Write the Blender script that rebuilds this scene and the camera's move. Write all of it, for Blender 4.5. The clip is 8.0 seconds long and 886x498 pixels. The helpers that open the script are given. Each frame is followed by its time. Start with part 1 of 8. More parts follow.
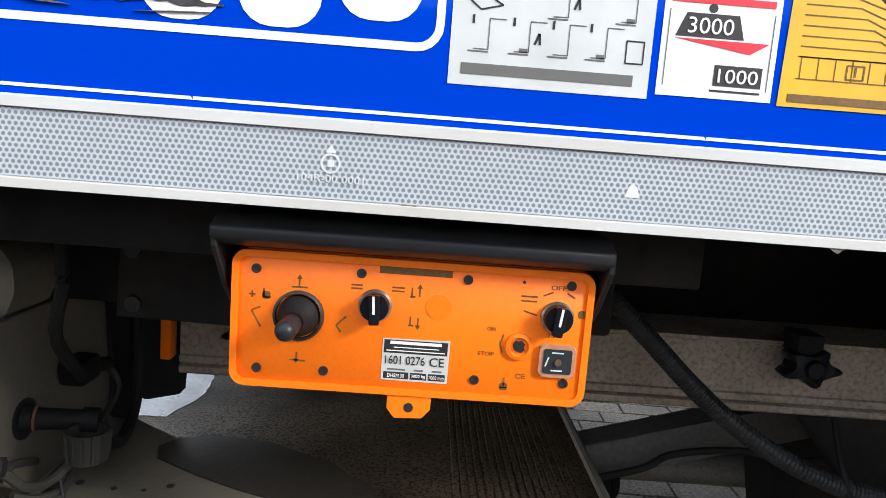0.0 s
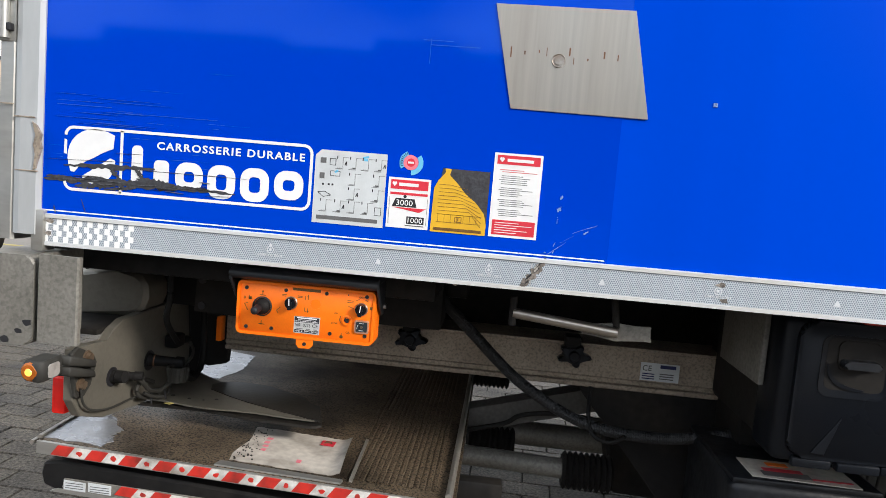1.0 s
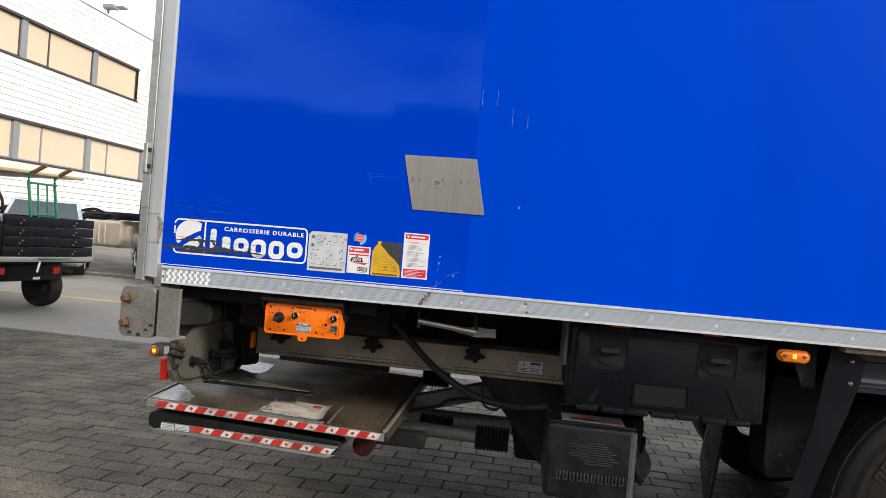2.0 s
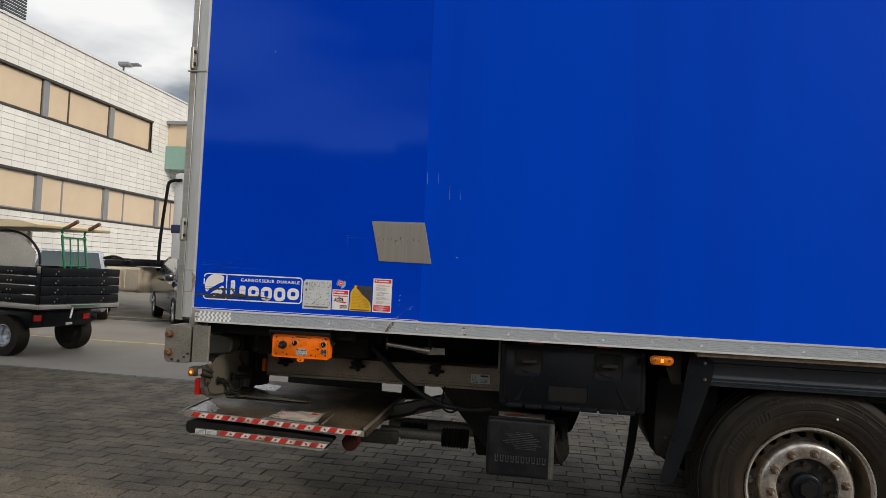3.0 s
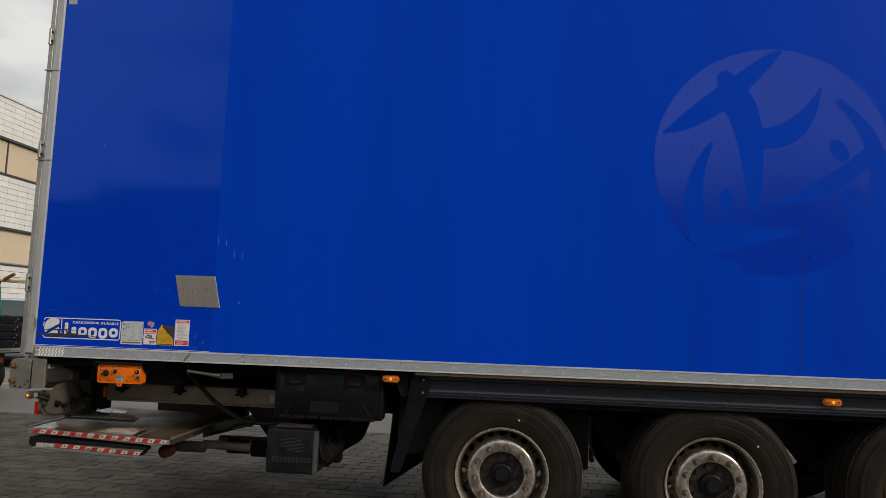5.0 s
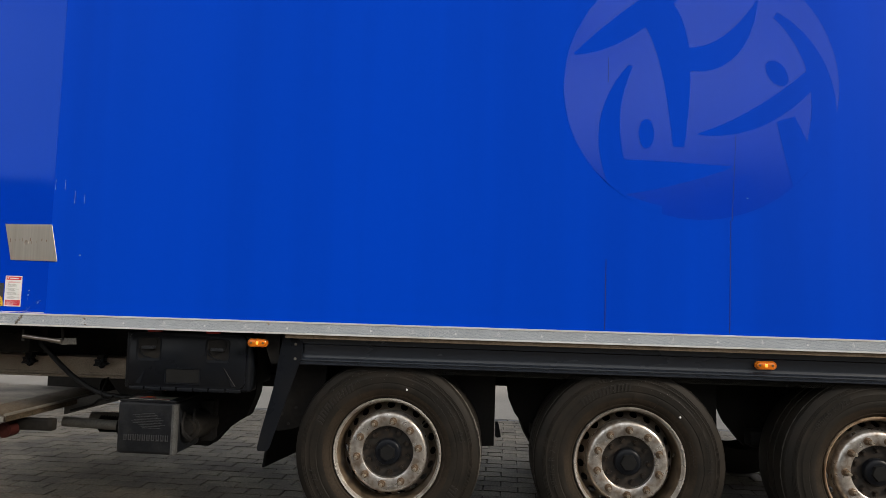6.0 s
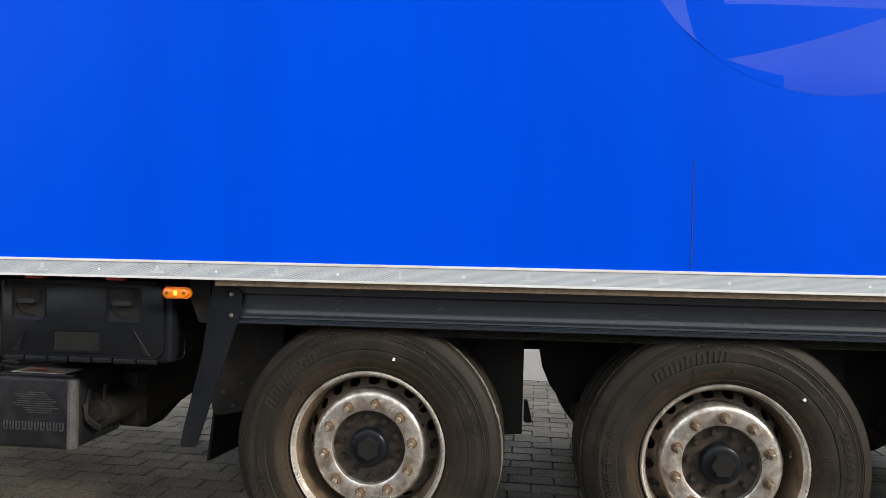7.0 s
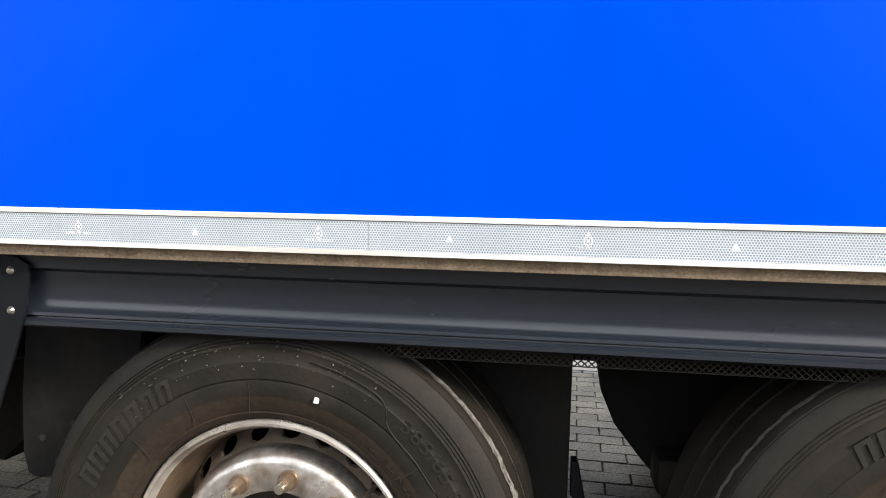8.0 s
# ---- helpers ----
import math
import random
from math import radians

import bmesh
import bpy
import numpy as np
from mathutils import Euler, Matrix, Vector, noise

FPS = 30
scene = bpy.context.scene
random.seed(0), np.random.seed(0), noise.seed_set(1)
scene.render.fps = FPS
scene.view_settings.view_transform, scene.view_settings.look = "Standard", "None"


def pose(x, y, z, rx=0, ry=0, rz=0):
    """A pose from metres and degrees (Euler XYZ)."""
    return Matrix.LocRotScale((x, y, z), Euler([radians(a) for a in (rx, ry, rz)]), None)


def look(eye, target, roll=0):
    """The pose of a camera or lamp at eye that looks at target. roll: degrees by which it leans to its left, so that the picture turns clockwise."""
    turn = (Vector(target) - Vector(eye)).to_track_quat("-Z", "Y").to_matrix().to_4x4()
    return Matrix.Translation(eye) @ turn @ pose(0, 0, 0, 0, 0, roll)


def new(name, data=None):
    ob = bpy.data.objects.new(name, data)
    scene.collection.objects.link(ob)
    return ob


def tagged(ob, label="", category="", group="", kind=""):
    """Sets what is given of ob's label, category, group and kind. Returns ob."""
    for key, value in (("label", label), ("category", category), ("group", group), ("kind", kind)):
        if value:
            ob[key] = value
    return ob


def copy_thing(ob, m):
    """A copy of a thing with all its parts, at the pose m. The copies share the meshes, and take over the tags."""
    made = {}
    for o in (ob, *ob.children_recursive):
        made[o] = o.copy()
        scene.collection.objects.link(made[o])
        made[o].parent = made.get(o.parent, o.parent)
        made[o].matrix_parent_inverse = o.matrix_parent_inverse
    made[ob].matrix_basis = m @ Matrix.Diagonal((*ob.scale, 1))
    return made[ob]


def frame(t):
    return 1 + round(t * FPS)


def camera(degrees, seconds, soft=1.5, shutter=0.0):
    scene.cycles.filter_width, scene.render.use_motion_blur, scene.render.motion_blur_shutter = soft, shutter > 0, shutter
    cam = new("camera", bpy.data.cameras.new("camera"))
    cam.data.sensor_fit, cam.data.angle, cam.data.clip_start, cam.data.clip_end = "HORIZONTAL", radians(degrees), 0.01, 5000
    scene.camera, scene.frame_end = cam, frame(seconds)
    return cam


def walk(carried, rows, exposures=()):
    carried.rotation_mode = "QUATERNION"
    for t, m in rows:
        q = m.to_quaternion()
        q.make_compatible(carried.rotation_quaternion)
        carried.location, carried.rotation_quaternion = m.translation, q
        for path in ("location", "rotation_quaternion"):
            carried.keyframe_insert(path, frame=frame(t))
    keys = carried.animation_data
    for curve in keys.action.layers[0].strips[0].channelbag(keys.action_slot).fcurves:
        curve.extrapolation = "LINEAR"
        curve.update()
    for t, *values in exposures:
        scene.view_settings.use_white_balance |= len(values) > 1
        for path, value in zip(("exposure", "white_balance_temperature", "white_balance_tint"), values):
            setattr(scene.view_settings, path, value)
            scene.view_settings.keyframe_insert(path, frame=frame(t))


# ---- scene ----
cam = camera(66.0, 8.0, 0.5)
PATH = [
    (0, (0.634, -0.018, 1.188), (0.685, 1.961, 0.907), 4.4),
    (0.3, (0.68, -0.247, 1.226), (0.587, 1.731, 0.947), 4.9),
    (0.5, (0.733, -0.407, 1.263), (0.626, 1.573, 1.0), 4.9),
    (1, (1.025, -0.886, 1.336), (0.872, 1.1, 1.151), 4.8),
    (1.5, (1.266, -1.44, 1.387), (1.07, 0.548, 1.294), 5.0),
    (1.7, (1.344, -1.685, 1.379), (1.131, 0.302, 1.319), 5.1),
    (2.8, (1.712, -2.740, 1.463), (1.453, -0.758, 1.504), 3.05),
    (3, (1.805, -2.886, 1.457), (1.541, -0.905, 1.526), 2.75),
    (3.5, (2.102, -3.235, 1.497), (1.817, -1.259, 1.613), 2.1),
    (4, (2.322, -3.597, 1.471), (2.037, -1.624, 1.636), 1.75),
    (4.5, (2.716, -3.831, 1.486), (2.470, -1.856, 1.678), 1.75),
    (5, (3.102, -3.851, 1.489), (2.941, -1.868, 1.687), 2.0),
    (5.2, (3.209, -3.788, 1.478), (3.097, -1.8, 1.666), 1.8),
    (6.3, (3.718, -2.811, 1.314), (3.596, -0.817, 1.41), 1.5),
    (6.5, (3.704, -2.547, 1.298), (3.565, -0.552, 1.346), 1.3),
    (7, (3.686, -1.924, 1.269), (3.492, 0.066, 1.268), 1.1),
    (7.5, (3.673, -1.261, 1.25), (3.439, 0.725, 1.194), 1.2),
    (8, (3.688, -0.634, 1.214), (3.386, 1.34, 1.107), 1.3),
]
EXPOSURES = [(0.0, 0.2, 5900, 10), (0.5, 0.0, 5900, 10), (1.0, -0.06, 5950, 10), (1.7, -0.15, 6100, 10), (2.8, -0.98, 6450, 10), (3.5, -1.17, 6500, 10), (4.5, -1.36, 6550, 10), (5.2, -1.37, 6550, 10), (6.3, -0.34, 6500, 10), (7.0, 0.09, 6300, 10), (8.0, 0.56, 6200, 10)]
walk(cam, [(t, look(eye, target, roll)) for t, eye, target, roll in PATH], EXPOSURES)

# ---- world and sun ----
TO_SUN = Vector((1.6, -1.0, 1.0)).normalized()
world = bpy.data.worlds.new("sky")
scene.world = world
world.use_nodes = True
wn, wl = world.node_tree.nodes, world.node_tree.links
sky = wn.new("ShaderNodeTexSky")
sky.sky_type, sky.sun_disc = "NISHITA", False
sky.sun_elevation = math.asin(TO_SUN.z)
sky.sun_rotation = math.atan2(TO_SUN.x, TO_SUN.y)
sky.air_density, sky.dust_density = 1.0, 2.0
# broken cloud cover: bright white cloud over the blue of the sky
wc = wn.new("ShaderNodeTexCoord")
wmap = wn.new("ShaderNodeMapping")
wmap.inputs["Scale"].default_value = (1.0, 1.0, 2.6)
wnoise = wn.new("ShaderNodeTexNoise")
wnoise.inputs["Scale"].default_value, wnoise.inputs["Detail"].default_value = 2.6, 7.0
wramp = wn.new("ShaderNodeValToRGB")
wramp.color_ramp.elements[0].position, wramp.color_ramp.elements[1].position = 0.36, 0.52
wnoise2 = wn.new("ShaderNodeTexNoise")
wnoise2.inputs["Scale"].default_value, wnoise2.inputs["Detail"].default_value = 4.2, 6.0
wshade = wn.new("ShaderNodeValToRGB")
wshade.color_ramp.elements[0].position, wshade.color_ramp.elements[1].position = 0.33, 0.52
wshade.color_ramp.elements[0].color = (17.5, 18.0, 18.6, 1)
wshade.color_ramp.elements[1].color = (26.5, 26.5, 26.2, 1)
wmix = wn.new("ShaderNodeMix")
wmix.data_type = "RGBA"
wl.new(wc.outputs["Generated"], wmap.inputs["Vector"])
wl.new(wmap.outputs["Vector"], wnoise.inputs["Vector"])
wl.new(wmap.outputs["Vector"], wnoise2.inputs["Vector"])
wl.new(wnoise.outputs["Fac"], wramp.inputs["Fac"])
wl.new(wnoise2.outputs["Fac"], wshade.inputs["Fac"])
wl.new(wramp.outputs["Color"], wmix.inputs["Factor"])
wl.new(sky.outputs["Color"], wmix.inputs["A"])
wl.new(wshade.outputs["Color"], wmix.inputs["B"])
back = wn["Background"]
back.inputs["Strength"].default_value = 0.078
# the cover is thinner and brighter overhead than near the horizon
wsep = wn.new("ShaderNodeSeparateXYZ")
wrise = wn.new("ShaderNodeMapRange")
wrise.inputs["From Min"].default_value, wrise.inputs["From Max"].default_value = 0.0, 1.0
wrise.inputs["To Min"].default_value, wrise.inputs["To Max"].default_value = 0.85, 1.2
wmul = wn.new("ShaderNodeVectorMath")
wmul.operation = "SCALE"
wl.new(wc.outputs["Generated"], wsep.inputs["Vector"])
wl.new(wsep.outputs["Z"], wrise.inputs["Value"])
wl.new(wmix.outputs["Result"], wmul.inputs[0])
wl.new(wrise.outputs["Result"], wmul.inputs["Scale"])
wl.new(wmul.outputs["Vector"], back.inputs["Color"])

sun_data = bpy.data.lights.new("sun", "SUN")
sun_data.energy, sun_data.angle, sun_data.color = 4.2, radians(11), (1.0, 0.88, 0.73)
sun = new("sun", sun_data)
sun.matrix_world = look(TO_SUN * 40, (0, 0, 0))

# ---- materials ----
def mat(name, color, rough=0.6, metal=0.0, grain=0.12, scale=40.0, stain=0.2, stain_scale=3.0, stain_color=None,
        bump=0.15, bump_scale=None, coat=0.0, stretch=(1, 1, 1), rough_var=0.12, random=0.0, spec=0.5, speckle=0.0, speckle_scale=150.0):
    """A surface with fine grain, larger stains, uneven gloss and a fine relief, in metres."""
    m = bpy.data.materials.new(name)
    m.use_nodes = True
    n, l = m.node_tree.nodes, m.node_tree.links
    b = n["Principled BSDF"]
    b.inputs["Metallic"].default_value = metal
    b.inputs["Coat Weight"].default_value = coat
    b.inputs["Coat Roughness"].default_value = 0.08
    b.inputs["Specular IOR Level"].default_value = spec
    geo = n.new("ShaderNodeNewGeometry")
    mp = n.new("ShaderNodeMapping")
    mp.inputs["Scale"].default_value = stretch
    l.new(geo.outputs["Position"], mp.inputs["Vector"])
    fine, wide = n.new("ShaderNodeTexNoise"), n.new("ShaderNodeTexNoise")
    fine.inputs["Scale"].default_value, fine.inputs["Detail"].default_value = scale, 4
    wide.inputs["Scale"].default_value, wide.inputs["Detail"].default_value = stain_scale, 6
    l.new(mp.outputs["Vector"], fine.inputs["Vector"])
    l.new(mp.outputs["Vector"], wide.inputs["Vector"])
    dark = stain_color or tuple(c * 0.45 for c in color)
    ramp = n.new("ShaderNodeValToRGB")
    ramp.color_ramp.elements[0].position, ramp.color_ramp.elements[1].position = 0.42, 0.68
    l.new(wide.outputs["Fac"], ramp.inputs["Fac"])
    amt = n.new("ShaderNodeMath")
    amt.operation = "MULTIPLY"
    amt.inputs[1].default_value = stain
    l.new(ramp.outputs["Color"], amt.inputs[0])
    mix = n.new("ShaderNodeMix")
    mix.data_type = "RGBA"
    mix.inputs["A"].default_value, mix.inputs["B"].default_value = (*color, 1), (*dark, 1)
    l.new(amt.outputs["Value"], mix.inputs["Factor"])
    hsv = n.new("ShaderNodeHueSaturation")
    val = n.new("ShaderNodeMapRange")
    val.inputs["To Min"].default_value, val.inputs["To Max"].default_value = 1 - 2 * grain, 1 + 2 * grain
    l.new(fine.outputs["Fac"], val.inputs["Value"])
    value = val.outputs["Result"]
    if random:
        info = n.new("ShaderNodeObjectInfo")
        rr = n.new("ShaderNodeMapRange")
        rr.inputs["To Min"].default_value, rr.inputs["To Max"].default_value = 1 - random, 1 + random
        l.new(info.outputs["Random"], rr.inputs["Value"])
        isl = n.new("ShaderNodeMapRange")
        isl.inputs["To Min"].default_value, isl.inputs["To Max"].default_value = 1 - random, 1 + random
        l.new(geo.outputs["Random Per Island"], isl.inputs["Value"])
        for extra in (rr, isl):
            mul = n.new("ShaderNodeMath")
            mul.operation = "MULTIPLY"
            l.new(value, mul.inputs[0])
            l.new(extra.outputs["Result"], mul.inputs[1])
            value = mul.outputs["Value"]
    if speckle:
        grit = n.new("ShaderNodeTexNoise")
        grit.inputs["Scale"].default_value, grit.inputs["Detail"].default_value = speckle_scale, 2
        l.new(mp.outputs["Vector"], grit.inputs["Vector"])
        spot = n.new("ShaderNodeMapRange")
        spot.inputs["From Min"].default_value, spot.inputs["From Max"].default_value = 0.50, 0.60
        spot.inputs["To Min"].default_value, spot.inputs["To Max"].default_value = 1.0, 1.0 - speckle
        l.new(grit.outputs["Fac"], spot.inputs["Value"])
        mul = n.new("ShaderNodeMath")
        mul.operation = "MULTIPLY"
        l.new(value, mul.inputs[0])
        l.new(spot.outputs["Result"], mul.inputs[1])
        value = mul.outputs["Value"]
    l.new(value, hsv.inputs["Value"])
    l.new(mix.outputs["Result"], hsv.inputs["Color"])
    l.new(hsv.outputs["Color"], b.inputs["Base Color"])
    rv = n.new("ShaderNodeMapRange")
    rv.inputs["To Min"].default_value, rv.inputs["To Max"].default_value = max(0.02, rough - rough_var), min(1, rough + rough_var)
    l.new(wide.outputs["Fac"], rv.inputs["Value"])
    l.new(rv.outputs["Result"], b.inputs["Roughness"])
    if bump:
        bp = n.new("ShaderNodeBump")
        bp.inputs["Strength"].default_value, bp.inputs["Distance"].default_value = bump, 0.002
        src = fine
        if bump_scale:
            src = n.new("ShaderNodeTexNoise")
            src.inputs["Scale"].default_value, src.inputs["Detail"].default_value = bump_scale, 3
            l.new(mp.outputs["Vector"], src.inputs["Vector"])
        l.new(src.outputs["Fac"], bp.inputs["Height"])
        l.new(bp.outputs["Normal"], b.inputs["Normal"])
    return m


def glow(name, color, strength):
    m = mat(name, color, rough=0.2, bump=0, stain=0)
    b = m.node_tree.nodes["Principled BSDF"]
    b.inputs["Emission Color"].default_value = (*color, 1)
    b.inputs["Emission Strength"].default_value = strength
    return m


def glass(name, color, rough=0.04, alpha_mix=0.5):
    m = mat(name, color, rough=rough, bump=0, stain=0.1, rough_var=0.02)
    m.node_tree.nodes["Principled BSDF"].inputs["Transmission Weight"].default_value = alpha_mix
    return m


BLUE = (0.0, 0.054, 0.6)
M_BLUE = mat("blue_film", BLUE, spec=0.12, rough=0.42, grain=0.03, scale=3, stain=0.5, stain_scale=2.4, stain_color=(0.0, 0.041, 0.48), bump=0.12, bump_scale=5, stretch=(1, 1, 0.05), rough_var=0.06)
M_BLUE2 = mat("blue_gloss_film", (0.0, 0.043, 0.54), spec=0.55, rough=0.06, grain=0.03, scale=3, stain=0.1, stain_scale=1.5, bump=0.3, bump_scale=2.2, rough_var=0.03)
M_LOGO = mat("pale_blue_film", (0.001, 0.042, 0.54), spec=0.7, rough=0.1, grain=0.03, scale=4, stain=0.1, bump=0.02, stretch=(1, 1, 0.2))
M_SLIT = mat("dark_blue_slit", (0.0, 0.012, 0.16), rough=0.7)
M_ALU = mat("worn_aluminium", (0.42, 0.42, 0.4), rough=0.42, metal=0.75, grain=0.1, scale=60, stain=0.45, stain_scale=5, stain_color=(0.28, 0.24, 0.19), bump=0.2, stretch=(0.25, 1, 1))
M_PLATE = mat("brushed_plate", (0.43, 0.41, 0.37), rough=0.34, metal=0.7, grain=0.1, scale=90, stain=0.25, stain_scale=6, stain_color=(0.34, 0.29, 0.24), bump=0.1, stretch=(1, 1, 0.04))
M_RAIL = mat("white_rail", (0.55, 0.565, 0.57), rough=0.45, grain=0.06, stain=0.45, stain_scale=9, stain_color=(0.4, 0.36, 0.28), bump=0.1, stretch=(0.3, 1, 1))
M_POST = mat("pale_post", (0.48, 0.5, 0.51), rough=0.42, metal=0.35, grain=0.08, stain=0.4, stain_scale=4, stain_color=(0.3, 0.29, 0.27), bump=0.12, stretch=(1, 1, 0.2))
M_WHITE = mat("white_vinyl", (0.8, 0.8, 0.8), rough=0.35, grain=0.03, stain=0.15, stain_scale=12, bump=0.05)
M_GREYSTK = mat("grey_sticker", (0.58, 0.61, 0.62), rough=0.4, grain=0.05, stain=0.2, stain_scale=14, bump=0.05)
M_RED = mat("red_print", (0.62, 0.03, 0.05), rough=0.4, grain=0.05, stain=0.15, bump=0)
M_REDSIDE = mat("red_reflector", (0.55, 0.03, 0.02), rough=0.35, grain=0.1, stain=0.85, stain_scale=18, stain_color=(0.16, 0.025, 0.018), bump=0.1)
M_YELLOW = mat("yellow_sticker", (0.72, 0.42, 0.02), rough=0.4, grain=0.05, stain=0.25, stain_scale=12, bump=0.05)
M_GLUE = mat("scraped_residue", (0.04, 0.041, 0.048), rough=0.75, grain=0.35, scale=160, stain=0.6, stain_scale=60, stain_color=(0.018, 0.018, 0.022), bump=0.6)
M_INK = mat("black_print", (0.015, 0.015, 0.018), rough=0.5, grain=0.05, bump=0)
M_INKGREY = mat("grey_print", (0.12, 0.12, 0.12), rough=0.5, grain=0.05, bump=0)
M_INKGOLD = mat("worn_dark_print", (0.14, 0.07, 0.015), rough=0.5, grain=0.3, scale=300, bump=0)
M_METER = mat("smoky_amber_cover", (0.42, 0.2, 0.12), rough=0.15, grain=0.1, stain=0.3, stain_scale=80, stain_color=(0.6, 0.36, 0.24), bump=0.05, coat=0.4)
M_METERF = mat("blue_black_dial", (0.02, 0.028, 0.034), rough=0.3, grain=0.2, scale=200, bump=0)
M_CYAN = mat("pale_blue_print", (0.15, 0.5, 0.75), rough=0.4, bump=0)
M_PINK = mat("pink_print", (0.75, 0.2, 0.25), rough=0.4, bump=0)
M_ORANGE = mat("orange_paint", (0.98, 0.19, 0.002), rough=0.38, grain=0.04, scale=300, stain=0.12, stain_scale=10, bump=0.06, spec=0.3)
M_LABELW = mat("dull_white_label", (0.52, 0.53, 0.52), rough=0.4, grain=0.05, stain=0.25, stain_scale=60, stain_color=(0.36, 0.36, 0.34), bump=0.05)
M_ARM = mat("worn_arm_paint", (0.075, 0.073, 0.068), rough=0.55, metal=0.1, grain=0.25, scale=80, stain=0.6, stain_scale=8, stain_color=(0.032, 0.03, 0.027), bump=0.3)
M_BLACK = mat("black_plastic", (0.0062, 0.0078, 0.0112), spec=0.17, rough=0.3, grain=0.1, scale=250, stain=0.35, stain_scale=5, stain_color=(0.016, 0.0155, 0.015), bump=0.12)
M_HOOD = mat("dark_hood", (0.014, 0.016, 0.02), spec=0.28, rough=0.4, grain=0.1, scale=120, stain=0.3, stain_scale=8, stain_color=(0.03, 0.03, 0.03), bump=0.1)
M_RUBBER = mat("black_rubber", (0.011, 0.011, 0.0115), spec=0.14, rough=0.6, grain=0.15, scale=120, stain=0.3, stain_color=(0.03, 0.028, 0.025), bump=0.2)
M_TYRE = mat("tyre_rubber", (0.013, 0.0115, 0.0095), spec=0.16, rough=0.6, grain=0.15, scale=90, stain=0.75, stain_scale=7, stain_color=(0.026, 0.021, 0.0165), bump=0.5)
M_SCUFF = mat("scuffed_rubber", (0.15, 0.14, 0.125), rough=0.85, grain=0.4, scale=160, stain=0.7, stain_scale=25, stain_color=(0.03, 0.03, 0.03), bump=0.8)
M_CHASSIS = mat("dark_chassis_paint", (0.011, 0.0108, 0.011), spec=0.15, rough=0.6, grain=0.3, stain=0.6, stain_scale=6, stain_color=(0.03, 0.026, 0.021), bump=0.25)
M_GREYPL = mat("dirty_grey_steel", (0.2, 0.192, 0.17), rough=0.5, metal=0.15, grain=0.2, scale=130, stain=0.6, stain_scale=7, stain_color=(0.12, 0.112, 0.095), bump=0.2, speckle=0.18, speckle_scale=90)
M_OLIVE = mat("smooth_grey_steel", (0.15, 0.14, 0.115), rough=0.42, metal=0.1, grain=0.06, scale=160, stain=0.75, stain_scale=3.2, stain_color=(0.075, 0.07, 0.058), bump=0.06, speckle=0.08, speckle_scale=60)
M_BEAM = mat("dusty_beam", (0.38, 0.32, 0.25), rough=0.65, metal=0.2, grain=0.15, scale=90, speckle=0.3, speckle_scale=130, stain=0.4, stain_scale=8, stain_color=(0.16, 0.13, 0.1), bump=0.3)
M_PLATFORM = mat("oily_platform", (0.16, 0.122, 0.082), spec=0.25, rough=0.45, metal=0.2, grain=0.3, scale=210, stain=0.92, stain_scale=3.2, stain_color=(0.012, 0.0095, 0.007), bump=0.6, rough_var=0.25, speckle=0.85, speckle_scale=170)
M_OILSHADE = mat("oily_and_shaded_black", (0.02, 0.0185, 0.0165), spec=0.3, rough=0.4, grain=0.3, scale=90, stain=0.5, stain_scale=8, stain_color=(0.03, 0.026, 0.02), bump=0.2)
M_WETLIT = mat("wet_and_lit_metal", (0.3, 0.31, 0.33), rough=0.28, metal=0.5, grain=0.15, scale=90, stain=0.35, stain_scale=14, stain_color=(0.14, 0.13, 0.115), bump=0.25)
M_HOSE = mat("dusty_hose", (0.014, 0.015, 0.017), spec=0.35, rough=0.5, grain=0.2, scale=60, stain=0.5, stain_scale=14, stain_color=(0.034, 0.034, 0.034), bump=0.1)
M_CABLE = mat("dusty_cable", (0.035, 0.034, 0.03), spec=0.3, rough=0.6, grain=0.2, stain=0.4, stain_scale=20, stain_color=(0.012, 0.012, 0.012), bump=0.1)
M_DIRTYW = mat("dirty_white_film", (0.62, 0.61, 0.58), rough=0.45, grain=0.15, scale=120, stain=0.85, stain_scale=20, stain_color=(0.2, 0.17, 0.14), bump=0.15)
M_FAINT = mat("faint_scratch", (0.012, 0.08, 0.52), rough=0.5, grain=0.3, scale=200, bump=0)
M_ROLLER = mat("dark_red_rubber", (0.045, 0.011, 0.009), spec=0.2, rough=0.6, grain=0.2, stain=0.4, stain_scale=20, bump=0.2)
M_LENSG = mat("grey_lens", (0.32, 0.3, 0.28), rough=0.2, grain=0.1, stain=0.4, stain_scale=60, bump=0.05)
M_FLECK = mat("dark_fleck", (0.1, 0.105, 0.12), rough=0.8, grain=0.4, scale=300, stain=0.5, stain_scale=80, bump=0.4)
M_SKIRT = mat("skirt_plastic", (0.0125, 0.0165, 0.0245), spec=0.55, rough=0.28, grain=0.08, scale=200, stain=0.3, stain_scale=2.5, stain_color=(0.02, 0.02, 0.022), bump=0.06, stretch=(0.3, 1, 1))
M_FLAP = mat("dusty_flap", (0.0125, 0.012, 0.0115), spec=0.2, rough=0.6, grain=0.2, scale=60, stain=0.5, stain_scale=5, stain_color=(0.022, 0.02, 0.017), bump=0.2)
M_CHALK = mat("chalky_scuff", (0.36, 0.34, 0.31), rough=0.9, grain=0.5, scale=260, stain=0.7, stain_scale=40, stain_color=(0.06, 0.055, 0.05), bump=0.9)
